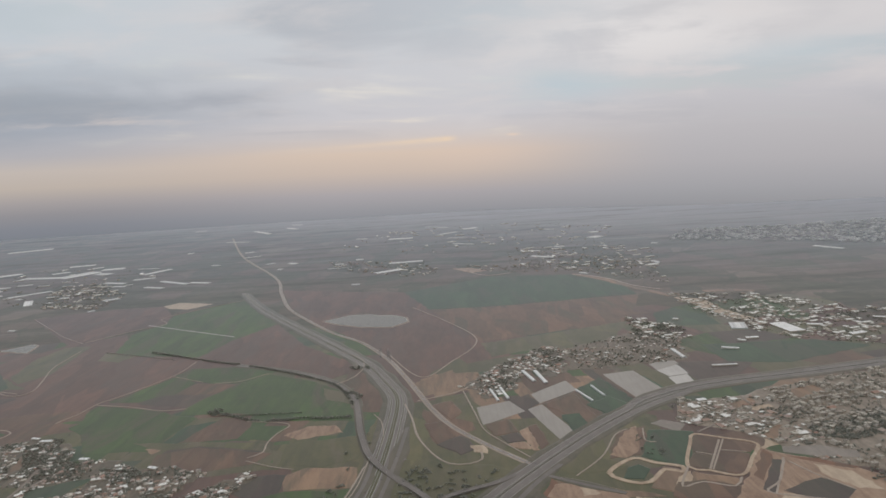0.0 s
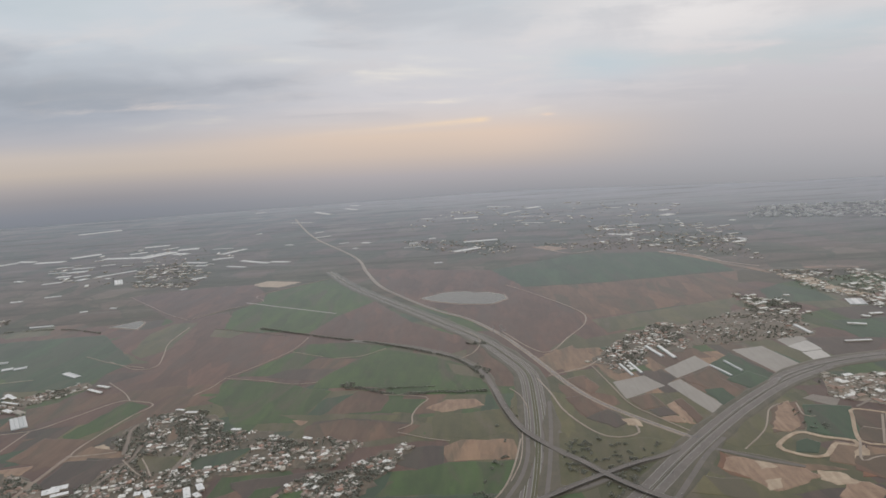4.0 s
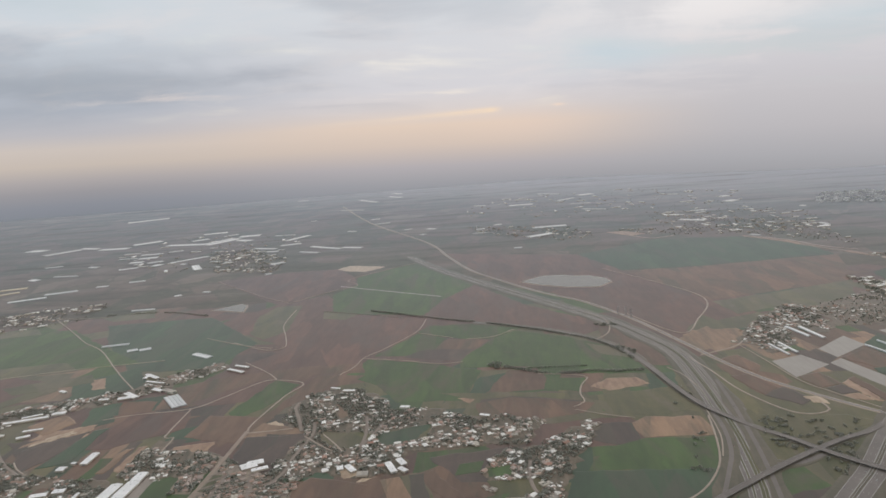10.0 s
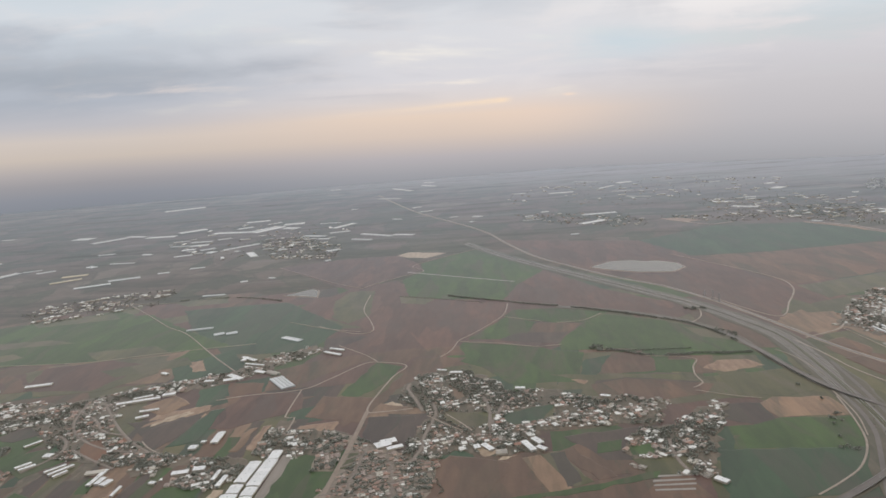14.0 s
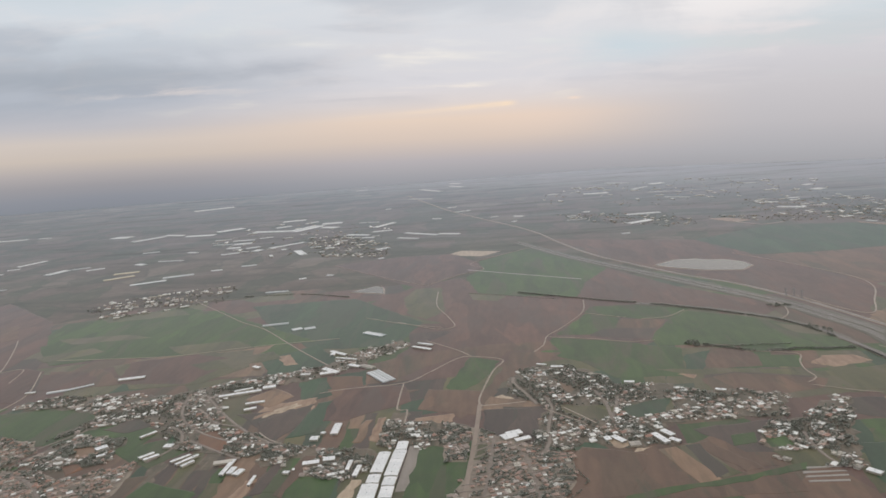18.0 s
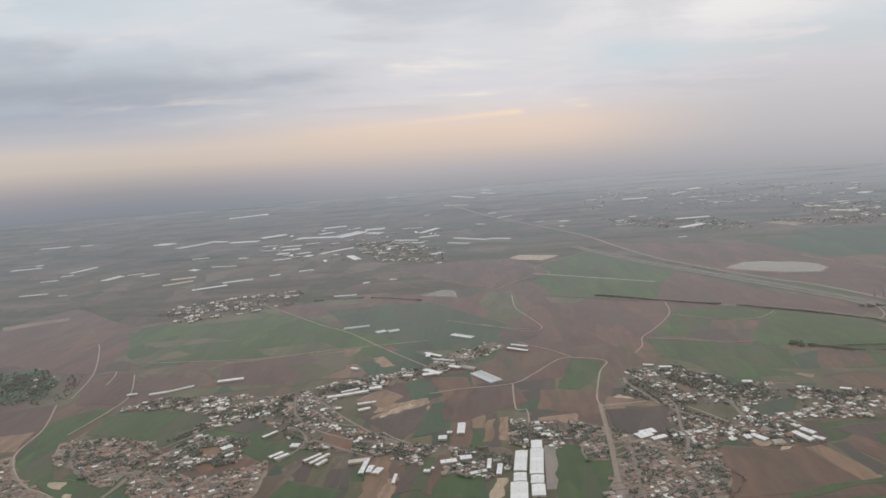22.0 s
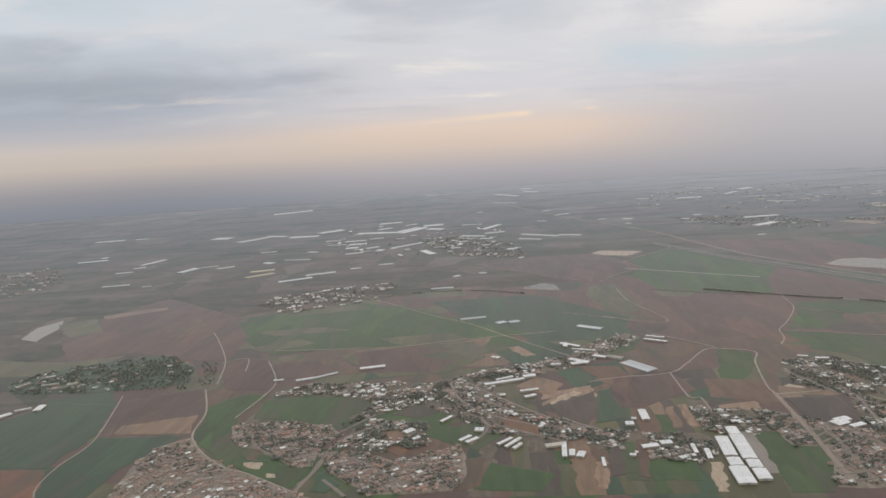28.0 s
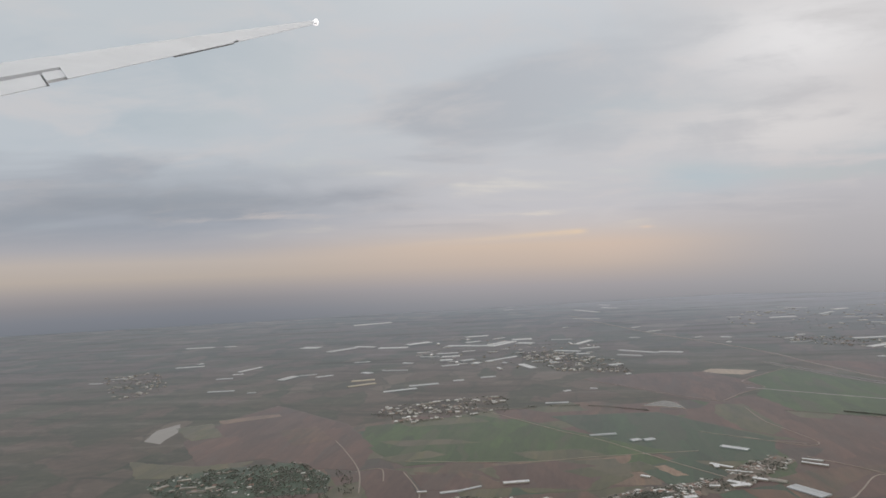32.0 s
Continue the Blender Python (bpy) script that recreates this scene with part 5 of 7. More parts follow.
field('crop', [(-1612, 1403), (-1389, 1502), (-1185, 1342), (-1001, 1175), (-1080, 1164), (-1250, 1127), (-1452, 1132), (-1592, 1295)])
field('crop_dark', [(-1070, 1076), (-994, 1150), (-932, 1056), (-978, 1021), (-1026, 1002)])
field('soil', [(-1432, 1070), (-1342, 1072), (-1260, 994), (-1366, 971)])
field('soil_orange', [(-992, 873), (-927, 897), (-924, 856), (-991, 825)])
field('soil_red', [(-1054, 796), (-996, 799), (-963, 748), (-1014, 752)])
field('soil_dark', [(-1022, 847), (-948, 859), (-899, 790), (-953, 779)])
field('lot', [(-774, 743), (-760, 738), (-762, 630), (-776, 629)])
field('soil_orange', [(-1049, 1096), (-1026, 1104), (-998, 1047), (-1016, 1044)])
field('soil_orange', [(-994, 838), (-967, 870), (-937, 896), (-931, 887), (-967, 850), (-994, 827)])
field('soil_orange', [(-777, 811), (-731, 821), (-732, 797), (-773, 790)])
field('sand', [(-564, 822), (-533, 832), (-543, 793), (-557, 803)])
field('sand', [(-554, 733), (-533, 717), (-541, 709), (-555, 717)])
field('sand', [(-525, 707), (-509, 709), (-521, 699), (-530, 698)])
field('soil_red', [(-1064, 805), (-1014, 782), (-973, 746), (-1000, 733), (-1036, 760)])
field('crop', [(-760, 735), (-732, 725), (-728, 683), (-722, 600), (-767, 602)])
field('crop', [(-932, 713), (-909, 711), (-894, 618), (-914, 620)])
field('crop', [(-895, 663), (-841, 665), (-842, 615), (-888, 618)])
field('soil_plum', [(-1621, 897), (-1512, 940), (-1483, 901), (-1453, 803), (-1451, 766), (-1575, 765)])
field('soil_pale', [(-1561, 801), (-1467, 834), (-1449, 769), (-1556, 773)])
field('crop_dark', [(-1572, 760), (-1449, 762), (-1468, 724), (-1489, 671), (-1487, 602), (-1548, 604), (-1567, 661)])
field('crop_dark', [(-1759, 826), (-1723, 899), (-1622, 884), (-1581, 775), (-1585, 676), (-1646, 679)])
field('soil_red', [(-1640, 671), (-1583, 669), (-1548, 604), (-1589, 605)])
field('crop', [(-1465, 866), (-1424, 912), (-1387, 904), (-1404, 819), (-1389, 762), (-1334, 678), (-1355, 665), (-1433, 751)])
field('crop', [(-1387, 881), (-1268, 904), (-1226, 862), (-1236, 836), (-1288, 800), (-1378, 813)])
field('soil_plum', [(-1979, 1486), (-1923, 1652), (-1663, 1426), (-1546, 1227), (-1532, 1084), (-1620, 1095), (-1742, 1162), (-1842, 1106), (-1979, 1294)])
field('soil_plum', [(-1535, 1068), (-1495, 1095), (-1446, 1073), (-1395, 929), (-1469, 936)])
field('soil_plum', [(-1436, 1056), (-1364, 1062), (-1312, 1012), (-1340, 979), (-1395, 980)])
field('crop', [(-1559, 1229), (-1443, 1337), (-1264, 1399), (-1177, 1268), (-1307, 1154), (-1458, 1106)])
field('soil_plum', [(-1305, 1102), (-1201, 1131), (-1109, 1091), (-1153, 979), (-1271, 993)])
field('meadow', [(-2005, 1144), (-1854, 1108), (-1755, 1146), (-1762, 1050), (-1923, 1038)])
field('crop', [(-1351, 687), (-1299, 677), (-1259, 634), (-1274, 621), (-1320, 643)])
field('crop', [(-1191, 803), (-1142, 828), (-1109, 796), (-1118, 744), (-1164, 730)])
field('soil_plum', [(-891, 937), (-810, 928), (-793, 869), (-867, 814), (-909, 818)])
field('crop', [(-755, 735), (-722, 741), (-729, 589), (-768, 590)])
field('crop', [(-1053, 664), (-987, 635), (-1000, 599), (-1068, 607)])
field('soil', [(-1085, 673), (-1060, 679), (-1062, 613), (-1096, 602)])
field('sand', [(524, 1697), (565, 1649), (566, 1540), (596, 1440), (560, 1440), (535, 1560), (510, 1690)])
field('soil_pale', [(344, 2125), (394, 2060), (425, 1970), (455, 1885), (520, 1715), (500, 1712), (440, 1862), (405, 1960), (372, 2040), (338, 2095)])
field('soil_pale', [(601, 1760), (660, 1756), (707, 1722), (700, 1702), (655, 1728), (601, 1732)])
field('net', [(-2077, 1301), (-2107, 1397), (-2088, 1459), (-2048, 1388), (-2036, 1312), (-2026, 1277)])
field('crop_dark', [(-300, 702), (-143, 694), (-165, 640), (-215, 606), (-320, 600)])
field('meadow', [(-1555, 1277), (-1412, 1286), (-1345, 1258), (-1496, 1235)])
field('meadow', [(-1563, 1452), (-1389, 1479), (-1349, 1429), (-1513, 1393)])
field('meadow', [(-1280, 1187), (-1157, 1204), (-1107, 1153), (-1223, 1126)])
field('meadow', [(-1190, 1074), (-1064, 1126), (-1036, 1083), (-1145, 1038)])
field('meadow', [(-1516, 1158), (-1438, 1204), (-1394, 1175), (-1480, 1126)])
road('rail_track', 4.6, [(-1214, 3976), (-906, 3080), (-609, 2411), (-514, 2088), (-445, 1864), (-370, 1707), (-276, 1540), (-202, 1439), (-140, 1307), (-102, 1194), (-74, 1099), (-50, 1017), (-22, 946), (20, 877), (69, 810)])
road('highway', 30, [(-635, 2130), (-526, 1888), (-424, 1704), (-307, 1508), (-227, 1371), (-172, 1270), (-131, 1162), (-105, 1072), (-103, 949), (-108, 822), (-116, 736), (-127, 658), (-139, 601), (-211, 259)])
road('road', 5, [(-93, 974), (-90, 889), (-81, 842)])
road('road', 6, [(-109, 773), (-112, 732), (-108, 712), (-96, 700), (-73, 701), (-44, 717)])
road('road', 7.5, [(-422, 1321), (-326, 1271), (-254, 1215), (-207, 1159), (-174, 1093), (-160, 1030), (-145, 939), (-126, 861), (-100, 811), (-70, 768), (-42, 723), (-12, 685), (12, 666), (42, 656), (108, 628)], lift=[(0.443, 0.746, 1.9), (0.746, 0.923, 2.1)])
road('road', 6.8, [(-262, 570), (-225, 596), (-191, 620), (-150, 652), (-121, 674), (-84, 701), (-45, 727), (-4, 752), (28, 768), (62, 798)], lift=[(0.05, 0.95, 1.95)])
road('motorway', 26, [(-288, 356), (-62, 623), (-12, 682), (40, 754), (101, 832), (165, 906), (242, 981), (322, 1036)])
road('motorway', 26, [(229, 975), (261, 1007), (330, 1045), (405, 1066), (497, 1081), (659, 1111), (1003, 1175)])
road('road', 6, [(12, 666), (40, 713), (71, 764), (103, 806)])
road('road', 5, [(85, 777), (121, 750), (159, 725)])
road('track', 2.3, [(-92, 1048), (-78, 983), (-67, 915), (-45, 854), (-25, 825), (-3, 822), (13, 833), (13, 854)])
road('track', 2.3, [(-74, 1057), (-17, 1087), (5, 1112)])
road('track', 1.4, [(-134, 1010), (-121, 979), (-113, 923), (-115, 878)])
road('track', 1.4, [(115, 773), (155, 823), (183, 883), (203, 899)])
road('track', 2, [(-927, 913), (-887, 927), (-812, 940), (-781, 977), (-741, 1040), (-716, 1045), (-671, 1023), (-685, 973), (-700, 875), (-699, 849)])
road('lane', 4.2, [(-699, 849), (-701, 738), (-706, 607)])
road('track', 2, [(-698, 843), (-662, 847), (-640, 852)])
road('street', 2.8, [(-616, 869), (-609, 829), (-616, 769), (-617, 730), (-625, 702)])
road('track', 1.7, [(-595, 828), (-574, 798), (-560, 775)])
road('street', 2.8, [(-523, 858), (-538, 794), (-539, 778)])
road('street', 2.8, [(-679, 751), (-682, 680), (-687, 606)])
road('street', 3, [(-652, 718), (-638, 663), (-633, 603)])
road('track', 1.7, [(-1463, 1134), (-1250, 1127), (-1128, 1156), (-962, 1185)])
road('street', 2.6, [(-1100, 929), (-1040, 848), (-987, 788), (-943, 751)])
road('street', 2.8, [(-1053, 769), (-1000, 733), (-968, 713)])
road('track', 1.7, [(-811, 938), (-806, 842), (-793, 841), (-790, 795)])
road('track', 2.3, [(-136, 1326), (-72, 1178), (-20, 1262), (24, 1362), (22, 1453), (-43, 1614), (-114, 1762)])
road('pipe', 2.4, [(-763, 1743), (-639, 1657), (-498, 1561)])
road('track', 1.7, [(-1451, 1072), (-1401, 966), (-1397, 903), (-1407, 817)])
road('track', 2.0, [(-1503, 937), (-1459, 841), (-1438, 754), (-1373, 678), (-1321, 648), (-1257, 605)])
road('track', 1.2, [(-1629, 922), (-1582, 789), (-1569, 734), (-1571, 678), (-1562, 628), (-1547, 602)])
road('street', 3.2, [(-1257, 605), (-1250, 646), (-1248, 688), (-1239, 735), (-1205, 776)])
road('street', 2.6, [(-1365, 767), (-1342, 723), (-1296, 690), (-1257, 696)])
road('street', 2.6, [(-1212, 814), (-1245, 761)])
road('street', 2.6, [(-1124, 927), (-1103, 857), (-1063, 804), (-1001, 764), (-938, 752)])
road('track', 5.6, [(152, 776), (187, 810), (208, 795), (235, 781), (230, 767), (214, 776), (190, 748), (170, 750)], closed=True)
road('track', 4.0, [(267, 850), (278, 870), (309, 853), (339, 831), (318, 793), (290, 752), (261, 767), (241, 780)], closed=True)
road('track', 2.3, [(301, 849), (262, 770)])
road('track', 2.3, [(241, 780), (220, 733), (244, 741), (273, 727), (287, 746)])
road('track', 2.3, [(351, 789), (323, 735), (300, 711), (331, 695), (353, 687)])
road('track', 1.6, [(-622, 1055), (-606, 1088), (-597, 1137), (-571, 1180), (-525, 1279), (-515, 1367)])
road('track', 1.6, [(-595, 1131), (-528, 1109), (-472, 1084), (-432, 1086)])
road('track', 1.4, [(-522, 1270), (-454, 1225)])
road('track', 1.6, [(-430, 1213), (-385, 1218), (-347, 1258)])
road('track', 1.6, [(-282, 878), (-266, 894), (-268, 924), (-262, 958), (-251, 985), (-267, 999), (-319, 1012)])
road('track', 1.4, [(-281, 869), (-242, 846), (-213, 834)])
road('track', 1.7, [(-802, 1144), (-747, 1086), (-719, 1047)])
road('track', 1.6, [(-870, 1275), (-789, 1213), (-759, 1227), (-777, 1298), (-806, 1388), (-815, 1513)])
road('track', 1.7, [(-845, 1593), (-782, 1683), (-722, 1743), (-758, 1812), (-726, 1876), (-671, 1938), (-598, 2016)])
road('track', 1.4, [(-1145, 1915), (-1019, 1767), (-932, 1665), (-843, 1581)])
road('track', 1.6, [(-939, 1318), (-853, 1258), (-780, 1222)])
road('track', 2.3, [(-1392, 1566), (-1324, 1555), (-1259, 1555)])
road('track', 1.6, [(-619, 826), (-585, 789), (-573, 779)])
road('track', 1.6, [(-234, 1375), (-188, 1314), (-178, 1255), (-189, 1199), (-216, 1163)])
road('track', 2, [(-1396, 1562), (-1273, 1424), (-1196, 1336), (-1129, 1273), (-1040, 1156), (-1001, 1105), (-946, 1037)])
road('track', 1.7, [(-1641, 1281), (-1601, 1214), (-1532, 1081), (-1495, 962)])
road('track', 1.6, [(-1535, 1073), (-1496, 1091), (-1472, 1021)])
road('track', 1.7, [(-128, 830), (-139, 759), (-153, 705), (-179, 659), (-208, 631), (-241, 606)])
road('street', 2.5, [(-345, 732), (-347, 699), (-345, 674), (-341, 660)])
road('street', 3, [(-626, 840), (-638, 875), (-656, 923), (-654, 942)])
road('street', 3, [(-550, 880), (-541, 829), (-541, 784)])
road('road', 4.5, [(-83, 950), (-90, 852), (-100, 758), (-109, 693), (-118, 638), (-130, 582)])
road('road', 4.5, [(-119, 856), (-122, 790), (-132, 734), (-145, 697), (-163, 653), (-186, 596)])
road('track', 1.4, [(-125, 848), (-128, 799), (-133, 762), (-144, 722)])
road('track', 1.6, [(306, 850), (288, 814), (265, 769)])
road('track', 1.4, [(262, 817), (282, 805)])
road('track', 1.4, [(291, 820), (318, 809)])
road('track', 1.6, [(-4, 1091), (10, 995), (20, 928), (39, 886), (71, 829)])
road('track', 1.4, [(222, 899), (215, 859), (226, 854)])
road('track', 1.6, [(352, 779), (365, 743), (386, 705)])
road('track', 1.6, [(349, 782), (305, 704)])
road('street', 2.6, [(285, 876), (339, 916), (372, 942), (391, 918), (409, 894)])
road('street', 2.6, [(387, 998), (388, 962), (415, 964), (432, 943)])
road('street', 3.0, [(-1246, 699), (-1247, 659), (-1251, 639), (-1257, 620)])
road('street', 3.0, [(-1246, 699), (-1198, 672), (-1157, 632), (-1140, 617)])
road('street', 3, [(-1233, 632), (-1216, 613), (-1200, 594)])
road('track', 1.6, [(-970, 785), (-953, 766), (-935, 752)])
road('street', 2.6, [(-1130, 904), (-1080, 866), (-1042, 822), (-1002, 806)])
road('street', 2.6, [(-1096, 812), (-1077, 796), (-1062, 759), (-1080, 711)])
road('track', 7, [(343, 2102), (385, 2064), (425, 1989), (459, 1877), (511, 1800)])
road('track', 6, [(41, 2268), (94, 2180), (170, 2204)])
shed('warehouse', -800, 714, -802, 666, 13)
shed('warehouse', -783, 718, -785, 658, 14)
shed('warehouse', -783, 740, -783, 719, 12)
shed('warehouse', -802, 661, -802, 643, 13)
shed('warehouse', -784, 655, -785, 637, 13)
shed('warehouse', -803, 641, -803, 604, 17)
shed('warehouse', -784, 635, -784, 612, 13)
shed('warehouse', -898, 759, -888, 759, 10)
shed('warehouse', -873, 800, -872, 769, 9)
shed('warehouse', -889, 774, -883, 773, 5)
shed('warehouse', -889, 693, -871, 697, 8)
shed('warehouse', -868, 702, -855, 704, 9)
shed('warehouse', -905, 674, -898, 673, 5)
shed('warehouse', -835, 697, -835, 674, 4)
shed('warehouse', -823, 684, -824, 660, 5)
shed('warehouse', -974, 672, -973, 709, 5)
shed('warehouse', -966, 674, -965, 690, 6)
shed('warehouse', -958, 671, -954, 684, 8)
shed('warehouse', -934, 647, -934, 668, 3)
shed('warehouse', -1074, 913, -1018, 933, 7)
shed('warehouse', -1058, 931, -1034, 944, 5)
shed('warehouse', -1019, 942, -1001, 947, 9)
shed('warehouse', -1023, 881, -998, 888, 5)
shed('warehouse', -1017, 858, -1002, 866, 6)
shed('warehouse', -947, 1017, -920, 995, 9)
shed('warehouse', -977, 993, -962, 993, 6)
shed('warehouse', -910, 1030, -891, 1019, 8)
shed('warehouse', -957, 1105, -927, 1082, 7)
shed('warehouse', -940, 1069, -904, 1055, 4)
shed('warehouse', -820, 1110, -787, 1089, 6)
shed('warehouse', -814, 1128, -787, 1114, 5)
shed('warehouse', -1069, 1044, -1056, 1036, 6)
shed('warehouse', -665, 750, -648, 757, 11)
shed('warehouse', -655, 733, -638, 741, 7)
shed('warehouse', -547, 736, -536, 720, 7)
shed('warehouse', -491, 747, -482, 732, 7)
shed('warehouse', -487, 725, -478, 716, 6)
shed('warehouse', -508, 904, -495, 902, 6)
shed('warehouse', -401, 864, -389, 859, 5)
shed('warehouse', -621, 992, -607, 987, 4)
shed('warehouse', -601, 978, -583, 976, 6)
shed('warehouse', -321, 642, -312, 632, 7)
shed('shed', -532, 714, -520, 715, 10)
shed('shed', -994, 701, -973, 706, 8)
shed('shed', -890, 1025, -868, 1011, 9)
shed('grey_greenhouse', -866, 995, -833, 950, 21)
shed('warehouse', -1787, 827, -1766, 858, 10)
shed('warehouse', -1732, 865, -1737, 888, 11)
shed('warehouse', -1768, 867, -1749, 879, 3)
shed('warehouse', -1163, 749, -1153, 759, 9)
shed('warehouse', -1150, 729, -1142, 735, 5)
shed('warehouse', -1093, 721, -1081, 735, 5)
shed('warehouse', -1085, 716, -1072, 729, 5)
shed('warehouse', -1077, 753, -1066, 752, 9)
shed('warehouse', -1122, 780, -1109, 798, 4)
shed('warehouse', -1048, 708, -1032, 726, 4)
shed('warehouse', -1039, 701, -1022, 725, 4)
shed('warehouse', -1030, 696, -1021, 710, 4)
shed('warehouse', -1277, 1008, -1238, 1018, 9)
shed('warehouse', -1404, 964, -1389, 967, 5)
shed('greenhouse', -1368, 963, -1341, 973, 7)
shed('greenhouse', -1341, 973, -1310, 995, 4)
shed('shed', -1847, 975, -1838, 999, 8)
shed('shed', -1834, 1021, -1814, 1031, 7)
shed('shed', -1806, 982, -1780, 988, 7)
shed('shed', -1782, 961, -1755, 972, 6)
shed('shed', -1760, 980, -1747, 990, 7)
shed('warehouse', -950, 1083, -950, 1104, 7)
shed('warehouse', -557, 729, -550, 731, 9)
shed('warehouse', -502, 739, -491, 715, 7)
shed('warehouse', -670, 741, -654, 750, 14)
shed('grey_greenhouse', -1141, 1298, -1092, 1309, 9)
shed('grey_greenhouse', -1069, 1256, -1053, 1266, 13)
shed('grey_greenhouse', -1046, 1258, -1027, 1267, 13)
shed('grey_greenhouse', -920, 1213, -881, 1186, 13)
shed('warehouse', -947, 992, -928, 998, 10)
shed('greenhouse', 38, 1091, 47, 1036, 4)
shed('greenhouse', 54, 1096, 62, 1044, 4)
shed('greenhouse', 97, 1178, 110, 1119, 6)
shed('greenhouse', 117, 1174, 127, 1107, 6)
shed('greenhouse', 166, 1063, 181, 1012, 3)
shed('greenhouse', 192, 1080, 202, 1031, 3)
shed('greenhouse', 369, 1254, 373, 1198, 7)
shed('warehouse', 696, 1278, 727, 1287, 12)
shed('warehouse', 399, 1142, 439, 1140, 5)
shed('warehouse', 439, 1476, 448, 1469, 8)
shed('warehouse', 803, 1393, 822, 1382, 8)
shed('warehouse', 498, 1287, 508, 1276, 6)
shed('greenhouse', -1239, 1608, -1185, 1612, 9)
shed('grey_greenhouse', -2442, 3931, -2248, 4038, 50)
shed('grey_greenhouse', -2354, 2913, -2271, 2894, 56)
shed('grey_greenhouse', -2175, 2734, -2092, 2847, 38)
shed('grey_greenhouse', -2102, 2883, -2008, 2841, 26)
shed('grey_greenhouse', -1976, 2797, -1852, 2788, 38)
shed('grey_greenhouse', -1955, 2393, -1899, 2406, 9)
shed('grey_greenhouse', -1762, 2344, -1726, 2331, 17)
shed('grey_greenhouse', -2333, 2256, -2296, 2357, 17)
shed('grey_greenhouse', -2092, 2052, -2068, 2124, 29)
shed('grey_greenhouse', -2055, 2129, -2007, 2151, 9)
shed('grey_greenhouse', -1984, 2089, -1941, 2121, 14)
shed('grey_greenhouse', -1794, 2187, -1707, 2177, 9)
shed('grey_greenhouse', -1850, 2157, -1817, 2137, 23)
shed('grey_greenhouse', -1632, 1884, -1554, 1915, 18)
shed('grey_greenhouse', -1686, 1804, -1603, 1846, 16)
shed('grey_greenhouse', -2622, 2490, -2608, 2509, 20)
shed('grey_greenhouse', -2338, 2107, -2287, 2119, 14)
shed('grey_greenhouse', -1657, 3086, -1560, 3113, 30)
shed('grey_greenhouse', -1520, 2961, -1478, 3012, 13)
shed('grey_greenhouse', -1435, 2918, -1353, 2929, 42)
shed('grey_greenhouse', -1269, 2868, -1185, 2859, 12)
shed('grey_greenhouse', -1402, 2800, -1337, 2768, 38)
shed('grey_greenhouse', -1172, 2688, -1114, 2805, 24)
shed('grey_greenhouse', -1686, 2790, -1533, 2751, 38)
shed('grey_greenhouse', -1622, 2873, -1569, 2915, 27)
shed('grey_greenhouse', -1514, 2727, -1435, 2866, 60)
shed('grey_greenhouse', -1875, 2877, -1792, 2955, 42)
shed('grey_greenhouse', -1157, 2562, -1087, 2587, 21)
shed('grey_greenhouse', -1244, 2531, -1156, 2491, 20)
shed('grey_greenhouse', -1169, 2431, -1124, 2424, 19)
shed('grey_greenhouse', -1022, 2485, -899, 2389, 19)
shed('grey_greenhouse', -1033, 2372, -959, 2328, 18)
shed('grey_greenhouse', -895, 2414, -823, 2381, 18)
shed('grey_greenhouse', -1769, 2607, -1714, 2612, 10)
shed('grey_greenhouse', -1683, 2558, -1605, 2565, 21)
shed('grey_greenhouse', -1649, 2467, -1584, 2478, 30)
shed('grey_greenhouse', -1637, 2377, -1594, 2384, 28)
shed('grey_greenhouse', -1559, 2347, -1519, 2378, 28)
shed('grey_greenhouse', -1593, 2587, -1547, 2609, 10)
shed('grey_greenhouse', -1467, 2323, -1374, 2417, 18)
shed('grey_greenhouse', -1732, 2487, -1662, 2484, 9)
shed('grey_greenhouse', -1606, 2243, -1552, 2266, 16)
shed('grey_greenhouse', -1509, 2294, -1484, 2285, 35)
shed('grey_greenhouse', -1408, 2278, -1393, 2272, 16)
shed('grey_greenhouse', -1343, 2231, -1297, 2142, 24)
shed('grey_greenhouse', -1254, 2252, -1230, 2253, 16)
shed('grey_greenhouse', -1255, 2177, -1241, 2172, 15)
shed('grey_greenhouse', -1069, 2148, -1032, 2176, 23)
shed('grey_greenhouse', -1033, 1981, -1019, 1994, 13)
shed('grey_greenhouse', -1443, 1996, -1402, 2009, 13)
shed('grey_greenhouse', -1519, 1953, -1488, 1960, 12)
shed('grey_greenhouse', -1199, 1751, -1183, 1760, 10)
shed('grey_greenhouse', -1133, 1781, -1115, 1776, 10)
shed('grey_greenhouse', -1638, 4602, -1577, 4634, 30)
shed('grey_greenhouse', -1184, 4349, -1043, 4122, 25)
shed('grey_greenhouse', -1181, 3768, -1054, 3707, 20)
shed('grey_greenhouse', -1235, 3331, -1209, 3338, 16)
shed('grey_greenhouse', -963, 2847, -927, 2828, 11)
shed('grey_greenhouse', -1017, 4450, -930, 4332, 27)
shed('grey_greenhouse', -931, 3211, -894, 3234, 15)
shed('grey_greenhouse', -882, 3031, -823, 3057, 13)
shed('grey_greenhouse', -728, 2771, -697, 2789, 11)
shed('grey_greenhouse', -643, 2608, -629, 2601, 22)
shed('grey_greenhouse', -636, 2755, -602, 2736, 24)
shed('grey_greenhouse', -468, 3506, -415, 3493, 17)
shed('grey_greenhouse', -303, 3407, -191, 3405, 37)
shed('grey_greenhouse', -138, 3930, -23, 3820, 21)
shed('grey_greenhouse', -68, 3484, 15, 3572, 18)
